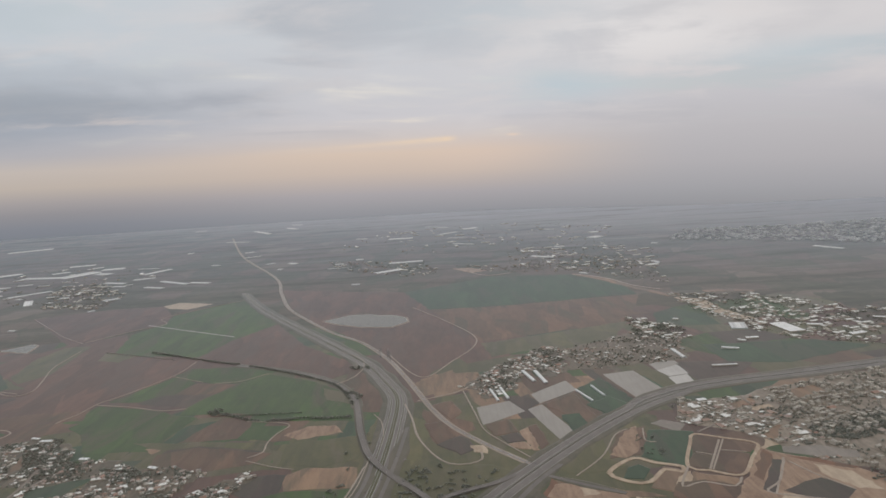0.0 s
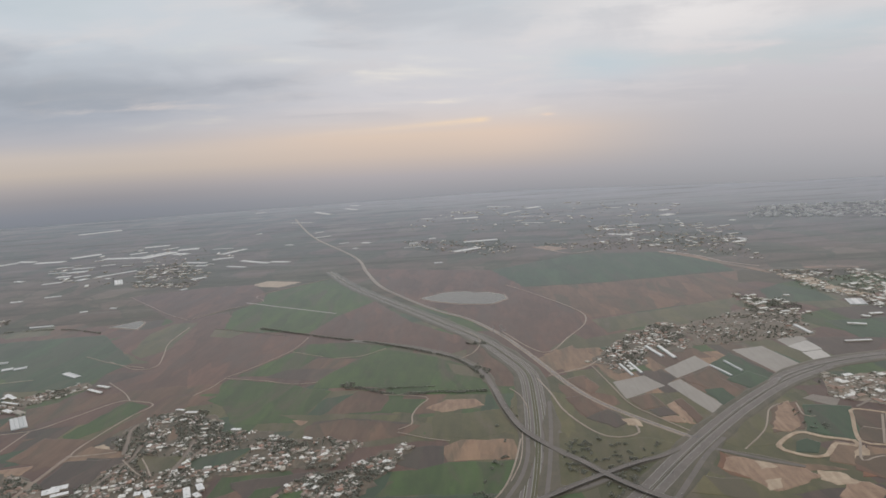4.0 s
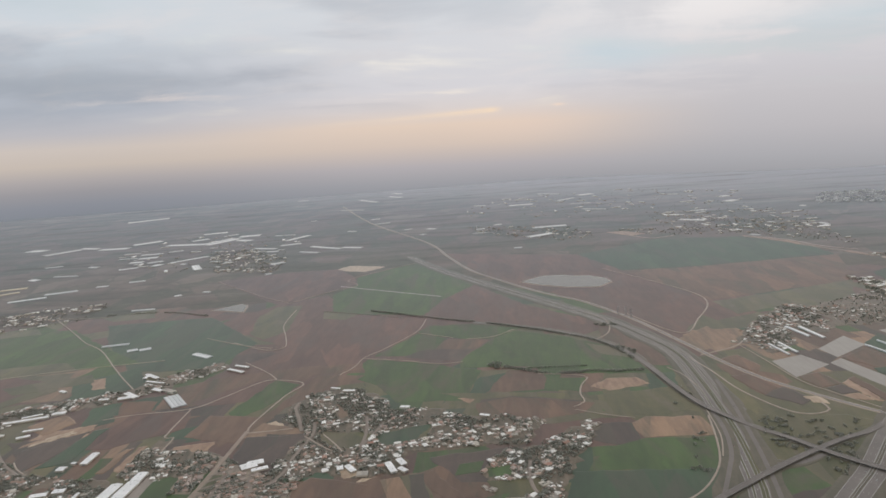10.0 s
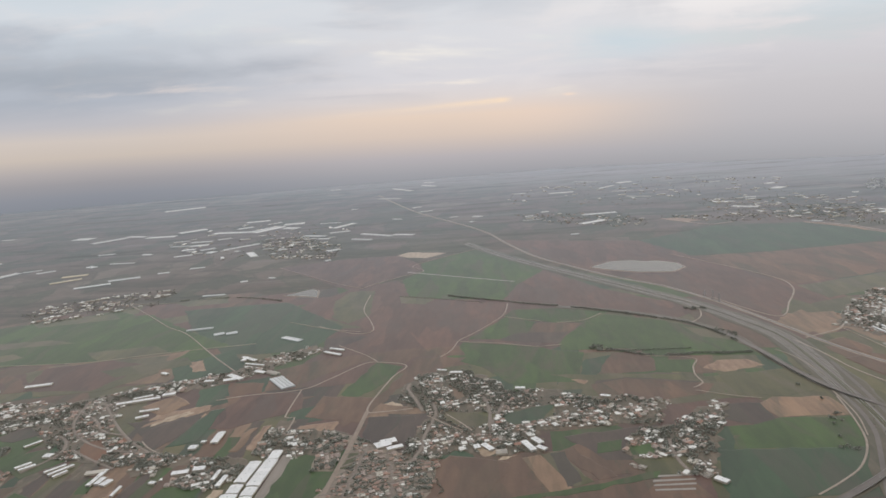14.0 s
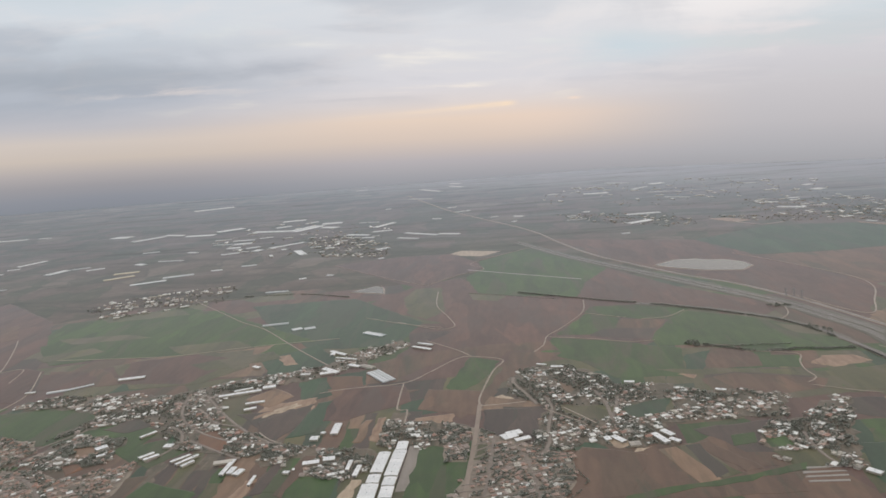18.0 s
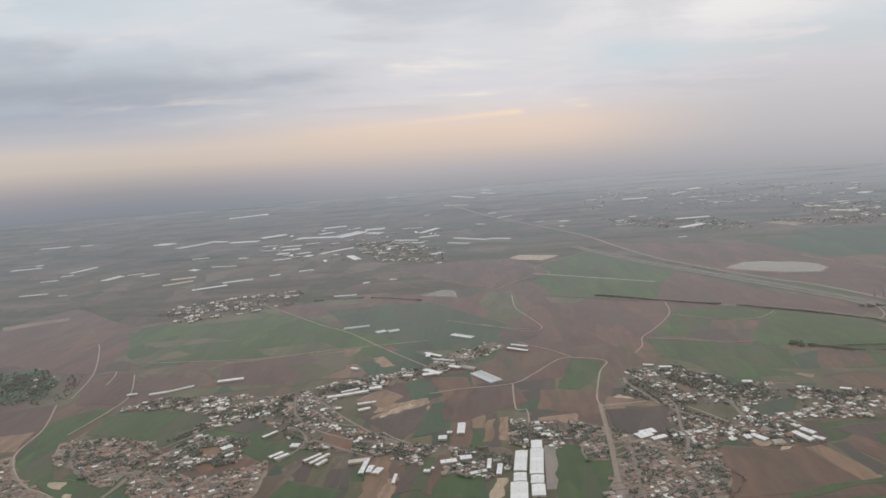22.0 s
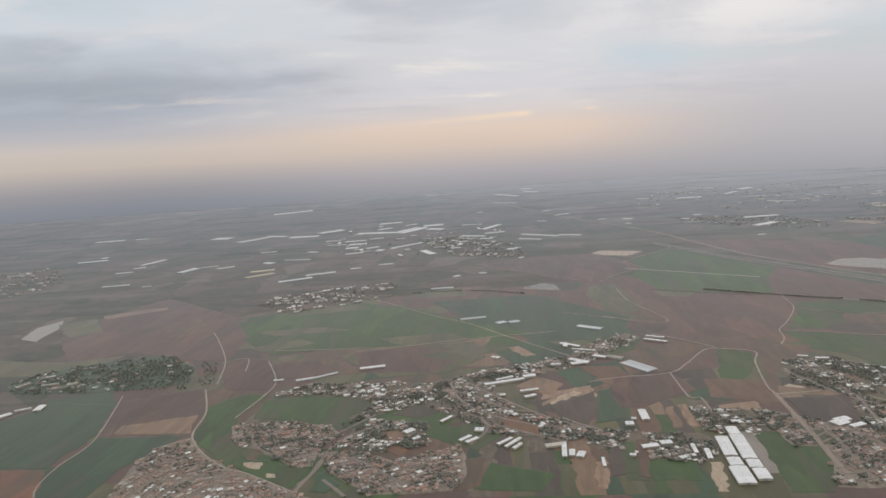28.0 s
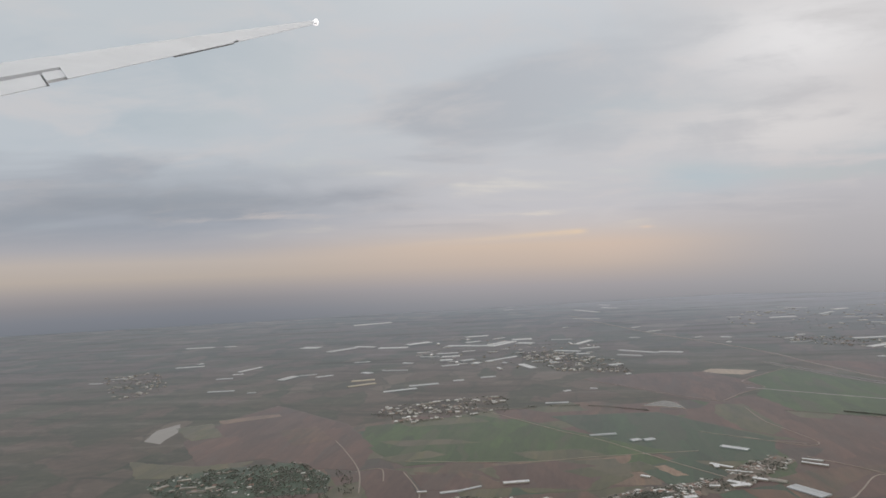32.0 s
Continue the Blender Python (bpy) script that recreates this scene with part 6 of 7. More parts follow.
shed('grey_greenhouse', 50, 3679, 122, 3719, 43)
shed('grey_greenhouse', -441, 2645, -410, 2645, 22)
shed('grey_greenhouse', -451, 2537, -381, 2546, 9)
shed('grey_greenhouse', -238, 2580, -117, 2593, 33)
shed('grey_greenhouse', -266, 2366, -182, 2422, 28)
shed('grey_greenhouse', -318, 2162, -293, 2162, 15)
shed('grey_greenhouse', -25, 3300, 59, 3288, 15)
shed('grey_greenhouse', -1, 3071, 86, 3005, 13)
shed('grey_greenhouse', 433, 3421, 479, 3410, 16)
shed('grey_greenhouse', 596, 3171, 639, 3191, 32)
shed('grey_greenhouse', 562, 2976, 610, 3014, 44)
shed('grey_greenhouse', 383, 2761, 421, 2754, 24)
shed('grey_greenhouse', 285, 2686, 316, 2664, 10)
shed('grey_greenhouse', 272, 2543, 340, 2481, 20)
shed('grey_greenhouse', 367, 2124, 386, 2101, 14)
shed('grey_greenhouse', -1029, 4678, -964, 4632, 31)
shed('grey_greenhouse', -376, 2739, -348, 2742, 24)
shed('grey_greenhouse', 737, 2695, 755, 2685, 23)
shed('grey_greenhouse', 619, 2262, 631, 2231, 16)
shed('grey_greenhouse', 1180, 2369, 1224, 2271, 17)
shed('grey_greenhouse', -2664, 2406, -2561, 2433, 19)
shed('grey_greenhouse', -2244, 1875, -2166, 1887, 11)
shed('grey_greenhouse', -2325, 2194, -2291, 2209, 9)
shed('grey_greenhouse', -2997, 3056, -2863, 3071, 30)
shed('grey_greenhouse', -2807, 3073, -2751, 3074, 13)
shed('grey_greenhouse', -2770, 2169, -2722, 2191, 9)
shed('grey_greenhouse', -2796, 2090, -2749, 2091, 9)
shed('grey_greenhouse', -2102, 1842, -2078, 1846, 9)
shed('yellow', -1838, 1993, -1770, 2014, 20)
shed('yellow', -1818, 1899, -1750, 1950, 18)
shed('warehouse', 515, 1295, 538, 1295, 8)
shed('warehouse', 661, 1366, 687, 1356, 10)
shed('warehouse', 452, 1243, 478, 1230, 7)
shed('warehouse', 321, 985, 334, 988, 8)
shed('grey_greenhouse', 545, 1412, 534, 1366, 30)
shed('warehouse', 613, 1388, 622, 1318, 30)
pylon(-152, 1312)
pylon(-133, 1287)
pylon(-138, 1310)
reservoir([(-318, 1662), (-290, 1690), (-262, 1716), (-209, 1713), (-196, 1694), (-160, 1690), (-125, 1652), (-118, 1604), (-152, 1562), (-222, 1580), (-282, 1624)])
reservoir([(-1023, 1557), (-973, 1609), (-954, 1591), (-939, 1523), (-985, 1547)])
plot('soil_pale', [(-2000, 1488), (-1926, 1532), (-1876, 1547), (-1858, 1520), (-1907, 1495), (-1973, 1451)])
plot('meadow', [(-2070, 1414), (-2005, 1456), (-1912, 1333), (-1966, 1296)])
plot('soil', [(-1804, 1374), (-1730, 1412), (-1655, 1297), (-1718, 1250)])
plot('net', [(-376, 653), (-340, 653), (-341, 651), (-377, 649)])
plot('net', [(-378, 644), (-341, 644), (-341, 642), (-379, 640)])
plot('net', [(-379, 635), (-342, 636), (-343, 633), (-380, 632)])
plot('net', [(-380, 626), (-345, 626), (-346, 623), (-380, 623)])
plot('soil_pale', [(-504, 700), (-485, 706), (-459, 634), (-479, 625)])
plot('meadow', [(-483, 706), (-467, 713), (-436, 646), (-456, 636)])
plot('soil', [(-464, 712), (-449, 718), (-413, 654), (-431, 648)])
plot('crop', [(-392, 717), (-367, 723), (-365, 701), (-389, 698)])
plot('meadow', [(-391, 690), (-336, 691), (-336, 658), (-380, 655)])
plot('crop', [(-368, 662), (-410, 648), (-445, 637), (-497, 624), (-551, 608), (-553, 597), (-500, 613), (-448, 626), (-375, 648)])
plot('soil_dark', [(-475, 709), (-459, 712), (-447, 647), (-462, 636)])
plot('meadow', [(-605, 832), (-547, 813), (-537, 798), (-583, 797)])
plot('meadow', [(-513, 831), (-458, 844), (-463, 807), (-512, 795)])
plot('crop', [(-421, 730), (-395, 736), (-400, 711), (-425, 705)])
plot('sand', [(-560, 818), (-537, 828), (-543, 793), (-550, 804)])
plot('sand', [(-556, 728), (-540, 741), (-532, 714), (-545, 708)])
plot('lot', [(238, 913), (254, 924), (278, 906), (262, 881)])
plot('crop_dark', [(228, 891), (279, 878), (240, 781), (199, 814)])
plot('soil', [(185, 886), (221, 899), (199, 820), (161, 813)])
plot('soil', [(280, 871), (305, 852), (280, 805), (261, 819)])
plot('soil', [(307, 850), (334, 827), (321, 809), (291, 823)])
plot('soil', [(260, 814), (280, 802), (264, 770), (244, 782)])
plot('soil', [(289, 818), (318, 804), (293, 752), (266, 769)])
plot('soil_pale', [(215, 782), (234, 770), (209, 723), (189, 736)])
plot('sand', [(222, 755), (240, 769), (235, 746), (224, 734), (214, 735)])
plot('soil_pale', [(243, 766), (283, 744), (269, 720), (232, 741)])
plot('soil_red', [(216, 722), (237, 735), (267, 714), (253, 692), (204, 698)])
plot('crop_dark', [(176, 786), (189, 793), (198, 780), (185, 756), (165, 761)])
plot('soil_orange', [(335, 823), (347, 805), (362, 793), (385, 776), (418, 746), (431, 730), (397, 674), (253, 692), (276, 719), (298, 747)])
plot('soil_red', [(339, 814), (343, 799), (306, 736), (301, 750)])
plot('soil_dark', [(337, 787), (349, 782), (305, 704), (297, 716)])
plot('soil_dark', [(345, 728), (366, 735), (386, 705), (365, 683), (342, 688), (316, 711)])
plot('sand', [(374, 770), (405, 746), (413, 701), (390, 707), (372, 745)])
plot('sand', [(313, 707), (337, 694), (332, 682), (300, 686)])
plot('soil_red', [(356, 794), (387, 780), (415, 756), (411, 751), (381, 772)])
plot('lot', [(365, 818), (405, 816), (439, 794), (430, 777), (391, 789), (360, 803)])
plot('soil_pale', [(357, 855), (387, 884), (393, 883), (363, 836)])
plot('soil_pale', [(456, 1010), (502, 1022), (505, 996), (454, 973)])
plot('soil_orange', [(78, 728), (89, 754), (121, 755), (149, 726), (165, 706), (138, 689), (112, 678), (93, 712)])
plot('sand', [(168, 716), (185, 709), (197, 686), (172, 685), (163, 696)])
plot('soil_orange', [(165, 663), (181, 684), (202, 686), (208, 665), (190, 645), (164, 648)])
plot('soil', [(219, 744), (247, 746), (278, 725), (256, 685), (233, 684), (206, 713)])
plot('soil_orange', [(164, 824), (197, 892), (215, 906), (210, 866), (197, 827), (179, 814)])
plot('soil_pale', [(359, 967), (394, 987), (396, 972), (358, 945)])
plot('sand', [(378, 948), (409, 958), (411, 947), (376, 935)])
plot('soil', [(-59, 960), (-32, 968), (-17, 911), (-41, 888)])
plot('soil_dark', [(-41, 886), (-11, 910), (9, 868), (-12, 850)])
plot('sand', [(0, 876), (16, 874), (20, 849), (5, 856)])
plot('soil', [(-50, 1034), (-22, 1049), (-9, 998), (-23, 971)])
plot('soil', [(25, 946), (54, 958), (63, 913), (32, 903)])
plot('soil_orange', [(66, 913), (78, 925), (84, 851), (77, 852)])
plot('soil', [(79, 927), (90, 935), (97, 870), (86, 851)])
plot('soil_dark', [(40, 901), (62, 910), (70, 882), (48, 878)])
plot('soil_orange', [(48, 874), (68, 878), (73, 854), (55, 862)])
plot('soil', [(110, 1012), (159, 1052), (174, 943), (158, 928)])
plot('crop_dark', [(129, 963), (153, 967), (158, 928), (136, 899)])
plot('crop_dark', [(170, 1000), (208, 1029), (227, 989), (191, 956)])
plot('sand', [(113, 744), (128, 740), (133, 728), (114, 723)])
plot('sand', [(108, 699), (126, 703), (119, 682), (105, 679)])
plot('meadow', [(54, 716), (99, 697), (106, 674), (128, 666), (120, 651), (33, 682)])
plot('soil_dark', [(-693, 829), (-636, 830), (-628, 768), (-636, 751), (-663, 765), (-675, 749), (-687, 767)])
plot('meadow', [(-598, 837), (-533, 826), (-543, 795), (-558, 784), (-590, 812)])
plot('crop_dark', [(-520, 824), (-460, 846), (-477, 798), (-510, 788), (-527, 803)])
plot('soil', [(-582, 712), (-517, 690), (-547, 608), (-599, 602), (-582, 635), (-588, 655), (-595, 683)])
plot('soil_pale', [(-599, 933), (-594, 923), (-576, 885), (-585, 878)])
plot('meadow', [(-697, 729), (-686, 728), (-687, 693), (-701, 691)])
plot('crop', [(-1356, 679), (-1319, 684), (-1265, 659), (-1261, 620), (-1269, 613), (-1336, 661)])
plot('sand', [(-1340, 678), (-1317, 678), (-1314, 660), (-1328, 664)])
plot('sand', [(-1302, 650), (-1292, 648), (-1288, 639), (-1297, 639)])
plot('soil_dark', [(-1190, 813), (-1161, 849), (-1126, 822), (-1150, 800)])
plot('soil_pale', [(-1197, 756), (-1174, 762), (-1157, 744), (-1172, 728)])
plot('soil_red', [(-1182, 708), (-1166, 715), (-1151, 702), (-1162, 687)])
plot('crop_dark', [(-1243, 645), (-1235, 652), (-1212, 621), (-1223, 604), (-1239, 607)])
plot('soil_pale', [(-1028, 902), (-1000, 940), (-964, 906), (-986, 869)])
plot('soil_red', [(-1047, 790), (-1029, 796), (-1000, 757), (-1001, 735), (-1035, 759)])
plot('soil_dark', [(-983, 818), (-924, 875), (-928, 797), (-943, 760), (-970, 785)])
plot('crop_dark', [(-919, 875), (-902, 882), (-898, 780), (-931, 767)])
plot('sand', [(-974, 858), (-950, 880), (-948, 873), (-973, 849)])
plot('sand', [(-983, 840), (-943, 875), (-941, 868), (-982, 832)])
plot('soil_dark', [(-924, 697), (-911, 697), (-915, 633), (-928, 629)])
plot('crop', [(-909, 710), (-896, 710), (-901, 634), (-915, 635)])
plot('soil', [(-892, 715), (-879, 715), (-891, 623), (-902, 628)])
plot('soil_pale', [(-841, 808), (-832, 811), (-835, 747), (-845, 748)])
plot('soil_orange', [(-826, 814), (-816, 817), (-814, 746), (-825, 753)])
plot('sand', [(-826, 653), (-816, 653), (-824, 594), (-833, 595)])
plot('soil_orange', [(-942, 658), (-931, 663), (-936, 604), (-946, 604)])
settlement('village', 209, 170, [(-5, 1108), (36, 1181), (79, 1240), (151, 1331), (186, 1290), (164, 1154), (134, 1136), (103, 1183), (75, 1084), (29, 1050), (18, 1095)], turn=0.5)
settlement('village', 114, 120, [(186, 1290), (336, 1394), (411, 1352), (374, 1191), (252, 1174), (176, 1168)], turn=0.4)
settlement('hamlet', 419, 200, [(507, 1740), (692, 1691), (771, 1582), (869, 1459), (714, 1202), (588, 1273), (549, 1325), (544, 1447), (513, 1539)], turn=0.2)
settlement('hamlet', 123, 90, [(347, 1530), (435, 1426), (430, 1312), (334, 1345)], turn=0.2)
settlement('town', 286, 165, [(295, 986), (394, 997), (419, 1017), (643, 1083), (440, 746), (393, 779), (367, 818), (350, 856), (308, 891), (273, 917)], turn=0.3)
settlement('city', 420, 0, [(811, 2748), (985, 3085), (1393, 2982), (1809, 3027), (1391, 2330), (1182, 2534)], turn=0.0)
settlement('hamlet', 91, 165, [(-30, 2447), (174, 2358), (390, 2539), (635, 2348), (551, 1886), (362, 2159), (129, 2232)], turn=0.1)
settlement('hamlet', 56, 99, [(-481, 2718), (-91, 2586), (-48, 2270), (-154, 2234), (-402, 2475)], turn=0.1)
settlement('village', 361, 627, [(-663, 936), (-626, 985), (-582, 983), (-542, 947), (-516, 898), (-460, 895), (-421, 865), (-357, 856), (-323, 833), (-351, 774), (-396, 779), (-454, 774), (-486, 772), (-480, 718), (-535, 708), (-566, 725), (-605, 714), (-640, 717), (-615, 830), (-659, 874)], turn=0.3)
settlement('village', 114, 165, [(-391, 725), (-374, 758), (-329, 768), (-269, 833), (-258, 815), (-282, 763), (-309, 686), (-316, 650), (-388, 664)], turn=0.8)
settlement('village', 171, 231, [(-1112, 954), (-1069, 985), (-996, 1014), (-953, 1021), (-925, 1082), (-846, 1154), (-826, 1127), (-900, 1026), (-954, 977), (-1024, 943), (-1080, 904)], turn=0.3)
settlement('village', 76, 99, [(-819, 806), (-777, 802), (-722, 788), (-710, 770), (-738, 726), (-808, 732)], turn=0.2)
settlement('suburb', 437, 180, [(-732, 789), (-679, 759), (-634, 717), (-596, 700), (-597, 636), (-614, 594), (-722, 600), (-700, 668), (-704, 753)], turn=0.25)
settlement('suburb', 76, 40, [(-737, 756), (-707, 762), (-707, 688), (-731, 690)], turn=0.25)
settlement('village', 323, 561, [(-1383, 914), (-1323, 946), (-1235, 938), (-1149, 930), (-1068, 986), (-991, 992), (-1066, 899), (-1020, 801), (-934, 760), (-914, 718), (-970, 721), (-1062, 750), (-1076, 777), (-1114, 808), (-1163, 841), (-1212, 814), (-1251, 788), (-1219, 856), (-1275, 889), (-1378, 897)], turn=0.35)
settlement('village', 114, 165, [(-942, 752), (-880, 732), (-825, 729), (-799, 712), (-826, 657), (-891, 673), (-947, 705)], turn=0.3)
settlement('village', 209, 264, [(-1232, 769), (-1208, 795), (-1140, 781), (-1133, 713), (-1164, 699), (-1204, 701), (-1242, 719)], turn=0.4)
settlement('hamlet', 110, 90, [(-1641, 1515), (-1618, 1596), (-1520, 1692), (-1347, 1706), (-1310, 1536), (-1420, 1483), (-1516, 1416)], turn=0.4)
settlement('suburb', 323, 180, [(-1399, 788), (-1346, 800), (-1264, 780), (-1243, 752), (-1263, 720), (-1257, 674), (-1273, 660), (-1332, 715), (-1363, 724), (-1381, 751)], turn=0.5)
settlement('suburb', 285, 120, [(-1252, 703), (-1204, 701), (-1160, 670), (-1130, 690), (-1093, 712), (-1079, 640), (-1092, 603), (-1178, 600), (-1234, 659)], turn=0.5)
settlement('suburb', 627, 120, [(-1438, 754), (-1397, 702), (-1353, 663), (-1288, 627), (-1227, 583), (-1189, 520), (-1399, 512), (-1458, 600), (-1472, 667), (-1468, 729)], hub=(-1322, 585))
settlement('village', 55, 330, [(-1873, 996), (-1857, 1048), (-1791, 1094), (-1669, 1131), (-1575, 1055), (-1549, 967), (-1644, 949), (-1706, 941), (-1835, 952)], turn=0.3, soil='crop_dark')
settlement('hamlet', 60, 60, [(-2819, 2199), (-2693, 2323), (-2448, 2005), (-2433, 1838), (-2494, 1778)], turn=0.2)
settlement('hamlet', 136, 165, [(-1403, 2514), (-1234, 2507), (-1038, 2234), (-1013, 2018), (-1227, 2077)], turn=0.3)
settlement('farm', 50, 60, [(-1750, 2529), (-1745, 3079), (-1420, 3002), (-1102, 2796), (-1052, 2360), (-1255, 2211), (-1399, 2062), (-1603, 2183)], turn=0.25)
settlement('farm', 90, 60, [(-616, 3227), (-299, 3795), (303, 3865), (740, 3391), (601, 2771), (198, 2633), (-186, 2821)], turn=0.2)
settlement('farm', 80, 50, [(212, 2796), (601, 2771), (708, 2537), (618, 2165), (339, 2226), (174, 2358)], turn=0.2)
for shift in (0, 5):
    tree_row([(-640, 1462 + shift), (-485, 1360 + shift), (-408, 1317 + shift), (-355, 1282 + shift), (-296, 1239 + shift), (-260, 1207 + shift)], 2.6, 0.85)
    tree_row([(-254, 1203 + shift), (-218, 1167 + shift), (-190, 1112 + shift), (-172, 1060 + shift)], 2.4, 0.8)
    tree_row([(-365, 1050 + shift), (-336, 1029 + shift), (-312, 1013 + shift), (-280, 1007 + shift), (-239, 1010 + shift), (-200, 1004 + shift), (-168, 1005 + shift)], 2.4, 0.8)
    tree_row([(-1277, 1569 + shift), (-1144, 1568 + shift), (-1013, 1507 + shift)], 6.0, 0.8)
tree_row([(-381, 1046), (-325, 1039), (-244, 1037)], 2.75, 0.74)
tree_row([(-745, 1482), (-661, 1440), (-565, 1388)], 4.95, 0.62)
tree_row([(-584, 722), (-598, 686), (-592, 656), (-585, 635), (-605, 603)], 1.6, 0.45)
grove([(-395, 1072), (-372, 1075), (-366, 1046), (-384, 1043)], 26, 1.1)
grove([(-202, 1262), (-170, 1262), (-166, 1244), (-196, 1246)], 30, 1.0)
grove([(-182, 1135), (-158, 1092), (-164, 1080), (-190, 1120)], 26, 0.9)
thicket([(-88, 797), (-64, 841), (28, 796), (0, 734), (-72, 743)], 26, 0.75)
grove([(422, 878), (495, 900), (540, 913), (498, 841), (454, 825), (412, 842)], 900, 0.75)
grove([(386, 940), (468, 954), (440, 899), (383, 898)], 260, 0.6)
grove([(426, 749), (454, 737), (438, 712), (414, 724)], 60, 0.7)
grove([(-1754, 1080), (-1645, 1125), (-1569, 1042), (-1536, 943), (-1657, 942)], 306, 0.83)
grove([(-1575, 1089), (-1541, 1069), (-1500, 965), (-1523, 954)], 54, 0.75)
thicket([(-95, 802), (-38, 827), (-13, 775), (-32, 749), (-87, 716)], 20, 0.75)
thicket([(-48, 711), (8, 744), (17, 703), (-18, 647), (-59, 651)], 22, 0.75)
thicket([(-156, 941), (-128, 840), (-119, 856), (-143, 960)], 7, 0.75)
grove([(-1311, 774), (-1273, 746), (-1232, 726), (-1228, 659), (-1275, 705)], 72, 0.75)
thicket([(-154, 900), (-142, 806), (-166, 681), (-196, 638), (-167, 747)], 9, 0.75)
thicket([(-84, 700), (-60, 735), (-20, 760), (20, 776), (10, 745), (-40, 712)], 22, 0.8, 3.0)
thicket([(-100, 1000), (-88, 1000), (-86, 880), (-96, 830), (-102, 900)], 10, 0.7, 3.0)
thicket([(200, 880), (232, 870), (226, 815), (204, 818)], 12, 0.6, 3.0)
# ---- houses, trees and traffic, the nearest as things of their own ----
HOUSES.sort(key=lambda p: p[2])
SUB = ("terrace", "terrace_gable")
for group, want in (("village houses", lambda k: k not in SUB), ("suburban houses", lambda k: k in SUB)):
    picked = [p for p in HOUSES if want(p[0])]
    first = {}
    for k, x, y, a, s in picked[:300]:
        m = pose(x, y, 0.15, 0, 0, math.degrees(a))
        if k in first:
            ob = copy_thing(first[k], m)
        else:
            ob = first[k] = make("suburban_house" if k in SUB else {"hut": "outbuilding", "block": "apartment_block"}.get(k, "house"), house_parts(k), HOUSE_LABEL[k], "house", group)
            ob.matrix_basis = m
        ob.scale = (s, s, s)
    kinds = {k: [q for q in house_parts(k) if q[0] != "door" and (q[0] != "window" or k == "block")] for k in {p[0] for p in picked}}
    kinds = dict(sorted(kinds.items()))
    stuff("distant_houses", picked[300:], kinds, "many small cream houses with tile and flat roofs", "houses")

TREES = [t for t in TREES if clear_of_sheds(t[1], t[2], 2)]
TREES.sort(key=lambda p: p[2])
TREE_KINDS = {"a": tree_parts(3), "b": tree_parts(8, 1.25), "c": tree_parts(15, 0.85)}
first = {}
for k, x, y, a, s in TREES[:300]:
    m = pose(x, y, 0.1, 0, 0, math.degrees(a))
    if k in first:
        ob = copy_thing(first[k], m)
    else:
        ob = first[k] = make("tree", TREE_KINDS[k], "dark green leafy tree among the houses", "tree", "trees of the plain")
        ob.matrix_basis = m
    ob.scale = (s, s, s)
FAR_TREES = {"a": tree_parts(3, 0.8, 6), "b": tree_parts(8, 0.95, 6), "c": tree_parts(15, 0.7, 6)}
stuff("distant_trees", TREES[300:], FAR_TREES, "scattered dark green trees and hedges", "trees")


def car_parts():
    body = [(-1.0, -0.42, 0.15), (1.0, -0.42, 0.15), (1.0, 0.42, 0.15), (-1.0, 0.42, 0.15), (-1.02, -0.42, 0.42), (1.02, -0.42, 0.38), (1.02, 0.42, 0.38), (-1.02, 0.42, 0.42)]
    cab = [(-0.75, -0.4, 0.42), (0.45, -0.4, 0.4), (0.45, 0.4, 0.4), (-0.75, 0.4, 0.42), (-0.55, -0.33, 0.7), (0.15, -0.33, 0.7), (0.15, 0.33, 0.7), (-0.55, 0.33, 0.7)]
    fs = box(0, 1, 0, 1, 0, 1)[1]
    ps = [("body", (body, fs), "car", ""), ("cabin", (cab, fs), "glass", "dark glass cabin")]
    for x in (-0.62, 0.62):
        for y in (-0.4, 0.4):
            v = [(x + 0.16 * math.cos(i * 0.7854), y + d, 0.16 + 0.16 * math.sin(i * 0.7854)) for d in (-0.07, 0.07) for i in range(8)]
            ps.append(("wheel", (v, [tuple(range(8)), tuple(range(15, 7, -1))] + [(i, i + 8, (i + 1) % 8 + 8, (i + 1) % 8) for i in range(8)]), "rubber", ""))
    return ps


rng = random.Random(5)
first_car = None
for kind, width, line, z in TRAFFIC:
    lanes = {"road": (-width / 4, width / 4), "highway": (-width * 0.36, -width * 0.2, width * 0.2, width * 0.36),
             "motorway": (-width * 0.42, -width * 0.3, -width * 0.18, width * 0.18, width * 0.3, width * 0.42)}[kind]
    for i in range(2, len(line) - 2, {"road": 10, "highway": 2, "motorway": 3}[kind]):
        if rng.random() < 0.6:
            p, d = line[i], (line[i + 1] - line[i - 1]).normalized()
            off = rng.choice(lanes) * (0.45 + 0.55 * min(1.0, i / (0.62 * (len(line) - 1))) if kind == "highway" else 1.0)
            m = pose(p.x + d.y * off, p.y - d.x * off, z[i] + 0.03, 0, 0, math.degrees(math.atan2(d.y, d.x)) + (180 if off < 0 else 0))
            if first_car:
                copy_thing(first_car, m)
            else:
                first_car = make("car", car_parts(), "small car driving on the asphalt road", "car", "cars on the roads")
                first_car.matrix_basis = m


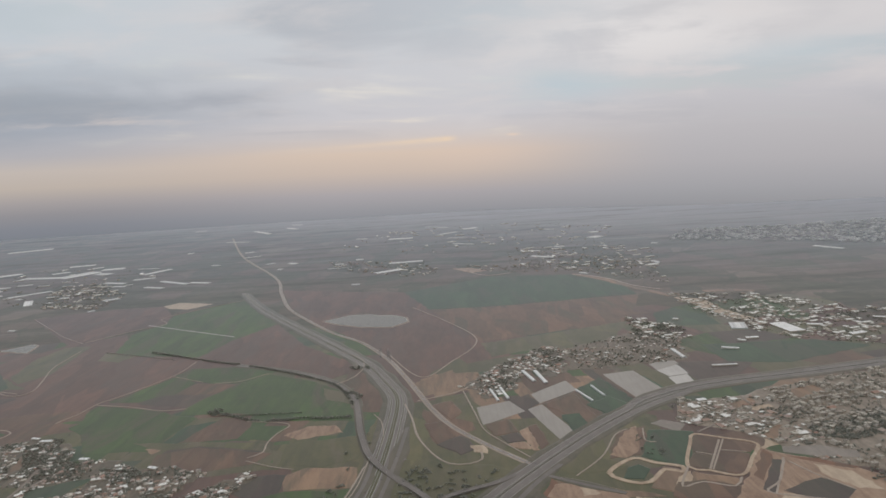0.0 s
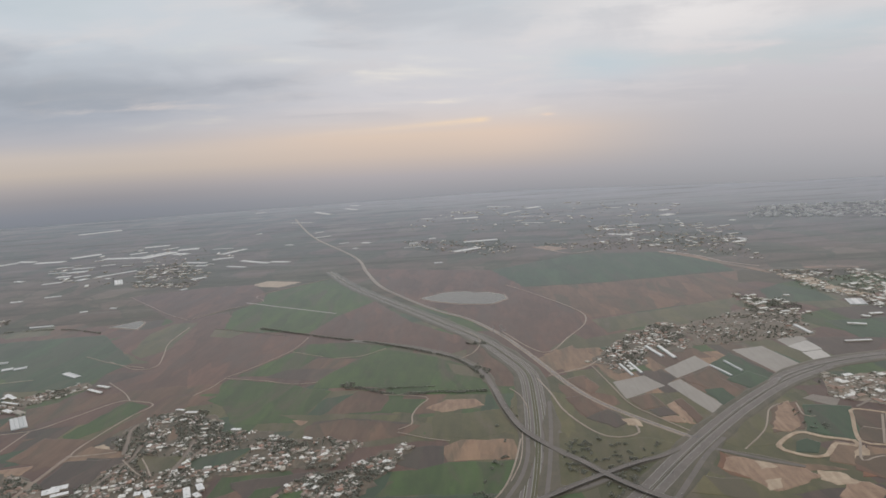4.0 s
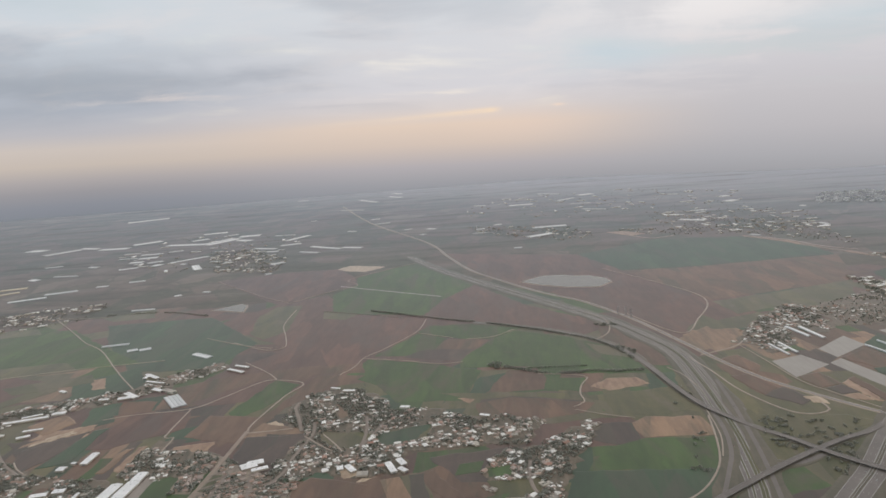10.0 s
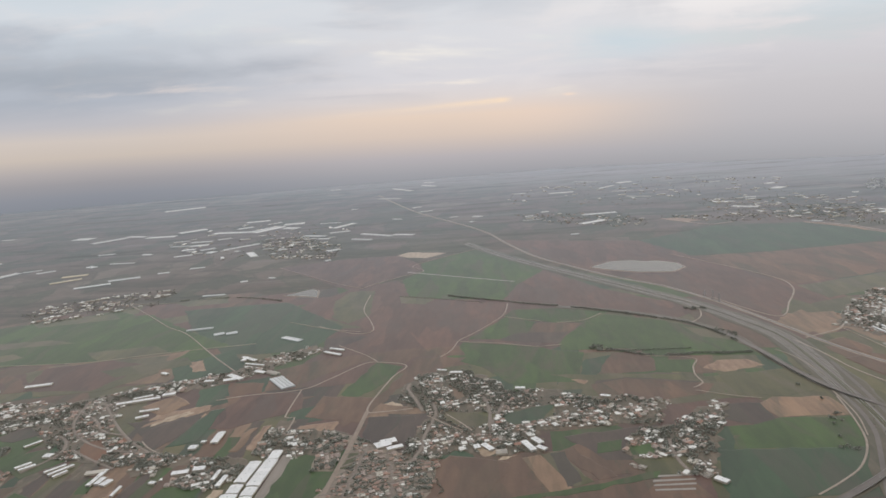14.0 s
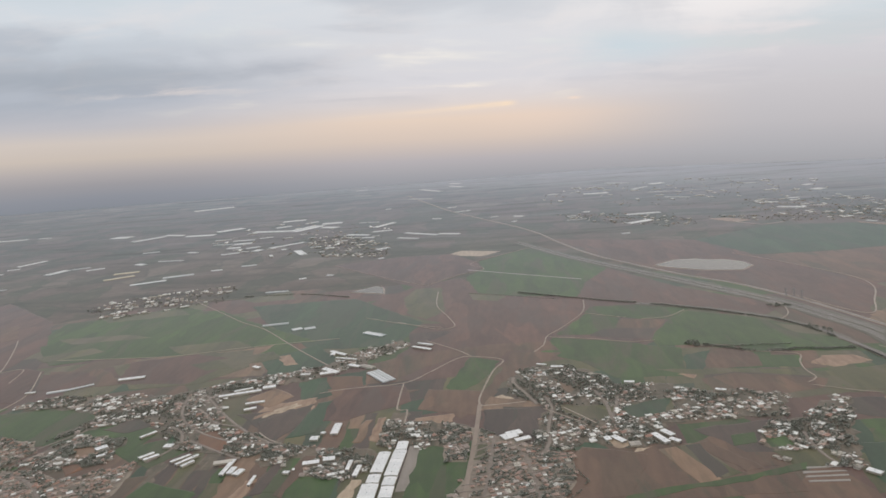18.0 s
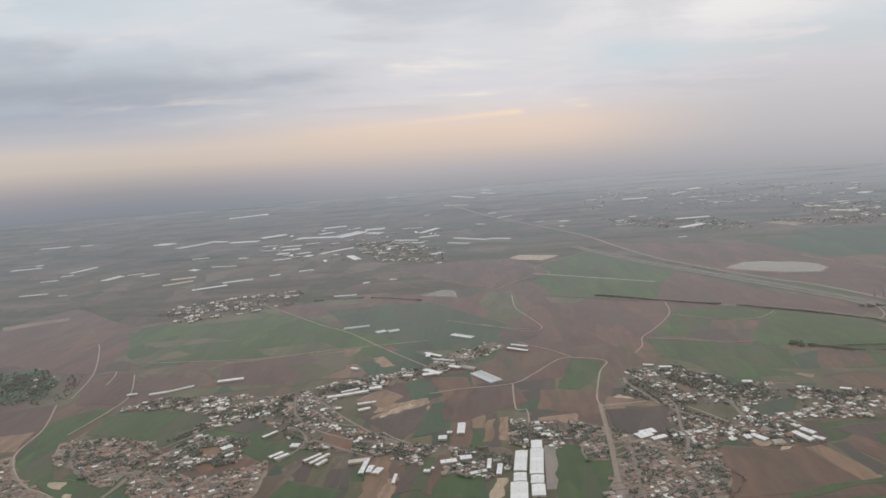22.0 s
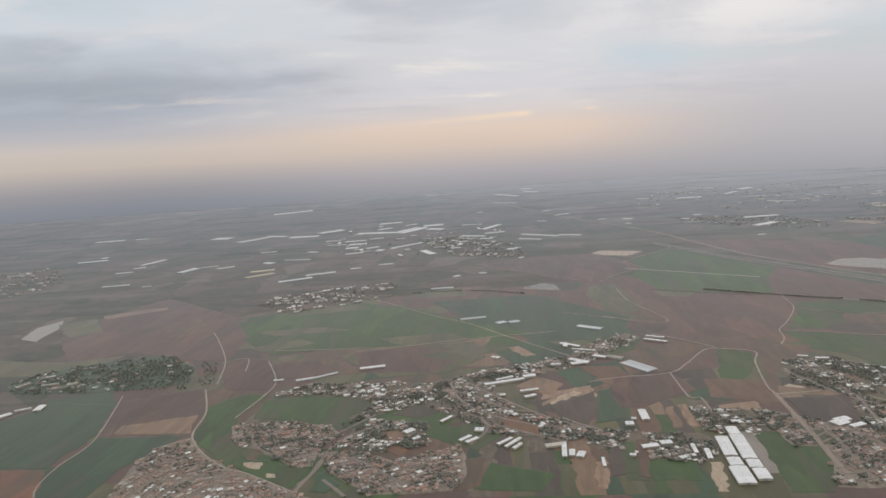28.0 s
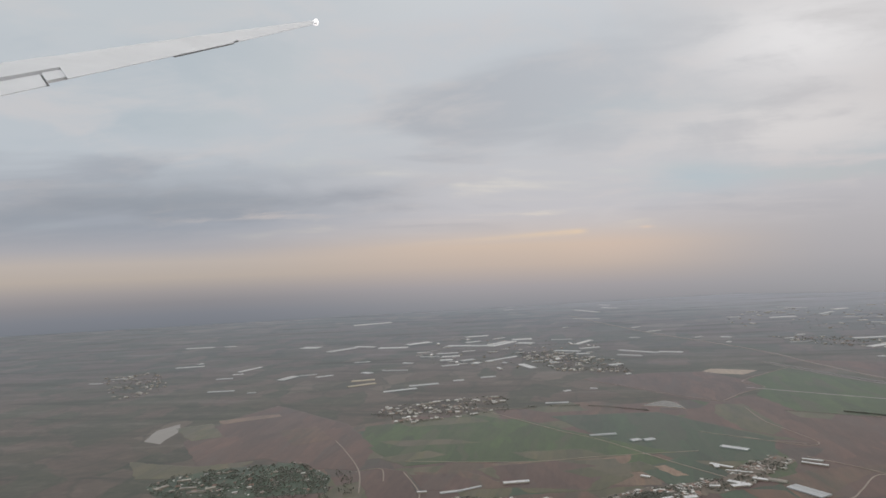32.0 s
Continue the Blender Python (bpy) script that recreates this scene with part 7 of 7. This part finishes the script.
# ---- the aircraft's wing, where it stands at the end of the flight ----
def wing():
    le_in, le_mid, le_tip = Vector((-1152.87, -95.41, 352.36)), Vector((-1152.04, -87.19, 355.45)), Vector((-1150.95, -83.05, 357.01))
    te_in, te_mid, te_tip = Vector((-1150.87, -97.32, 351.41)), Vector((-1151.13, -88.49, 354.78)), Vector((-1150.68, -83.53, 356.76))
    e = tagged(new("aircraft_wing"), "pale grey swept airliner wing with flap and tip light", "wing")
    e.location = le_in
    up = (te_in - le_in).cross(le_tip - le_in).normalized()
    if up.z < 0:
        up = -up

    def at(u, c):
        """Place on the wing: u along the span, c from the leading edge to the trailing edge."""
        a = le_in.lerp(le_mid, u / 0.62) if u < 0.62 else le_mid.lerp(le_tip, (u - 0.62) / 0.38)
        b_ = te_in.lerp(te_mid, u / 0.62) if u < 0.62 else te_mid.lerp(te_tip, (u - 0.62) / 0.38)
        return a.lerp(b_, c) - le_in, (b_ - a).length

    def slab(u0, u1, c0, c1, lift=0.0, thick=0.09, n=14):
        cs = [c0 + (c1 - c0) * k / 6 for k in range(7)]
        v, f = [], []
        for i in range(n + 1):
            u = u0 + (u1 - u0) * i / n
            ring = []
            for c in cs:
                p, ch = at(u, c)
                ring.append(p + up * (thick * ch * (1 - c) * min(1.0, 4 * c + 0.2) + lift))
            for c in reversed(cs):
                p, ch = at(u, c)
                ring.append(p - up * (thick * 0.6 * ch * (1 - c) * min(1.0, 4 * c + 0.2) + 0.01 - lift))
            v += [tuple(q) for q in ring]
            if i:
                k, m = (i - 1) * 14, i * 14
                f += [(k + j, k + (j + 1) % 14, m + (j + 1) % 14, m + j) for j in range(14)]
        f += [tuple(range(14)), tuple(range(n * 14 + 13, n * 14 - 1, -1))]
        return v, f
    part("skin", mesh_of("skin", *slab(0.20, 1, 0, 1.0), [MAT["wing"]]), e)
    part("inner_skin", mesh_of("inner_skin", *slab(0, 0.20, 0, 0.62), [MAT["wing"]]), e)
    part("inner_flap", mesh_of("inner_flap", *slab(0.0, 0.165, 0.67, 1.0, -0.03), [MAT["wing"]]), e, "lowered inner flap")
    part("flap_tab", mesh_of("flap_tab", *slab(0.168, 0.225, 0.66, 0.90, -0.02), [MAT["wing"]]), e)
    part("flap_gap", mesh_of("flap_gap", *slab(0.0, 0.20, 0.615, 0.668, -0.02, 0.03), [MAT["wing_dark"]]), e, "dark gap ahead of the flap")
    part("flap_gap", mesh_of("flap_gap", *slab(0.164, 0.169, 0.66, 1.02, -0.03, 0.03), [MAT["wing_dark"]]), e, "dark gap beside the flap")
    part("aileron_edge", mesh_of("aileron_edge", *slab(0.43, 0.63, 0.975, 1.05, -0.015, 0.02), [MAT["wing_dark"]]), e, "thin dark trailing edge")
    part("aileron_gap", mesh_of("aileron_gap", *slab(0.632, 0.648, 0.72, 1.02, 0.012, 0.03), [MAT["wing_dark"]]), e, "dark gap at the aileron")
    p, _ = at(1.0, 0.5)
    part("tip_light", mesh_of("tip_light", *join(drum(p.x, p.y, p.z - 0.09, p.z, 0.05, 8, 1.9), drum(p.x, p.y, p.z, p.z + 0.09, 0.095, 8, 0.5)), [MAT["lamp"]]), e, "small glowing white tip light")

wing()
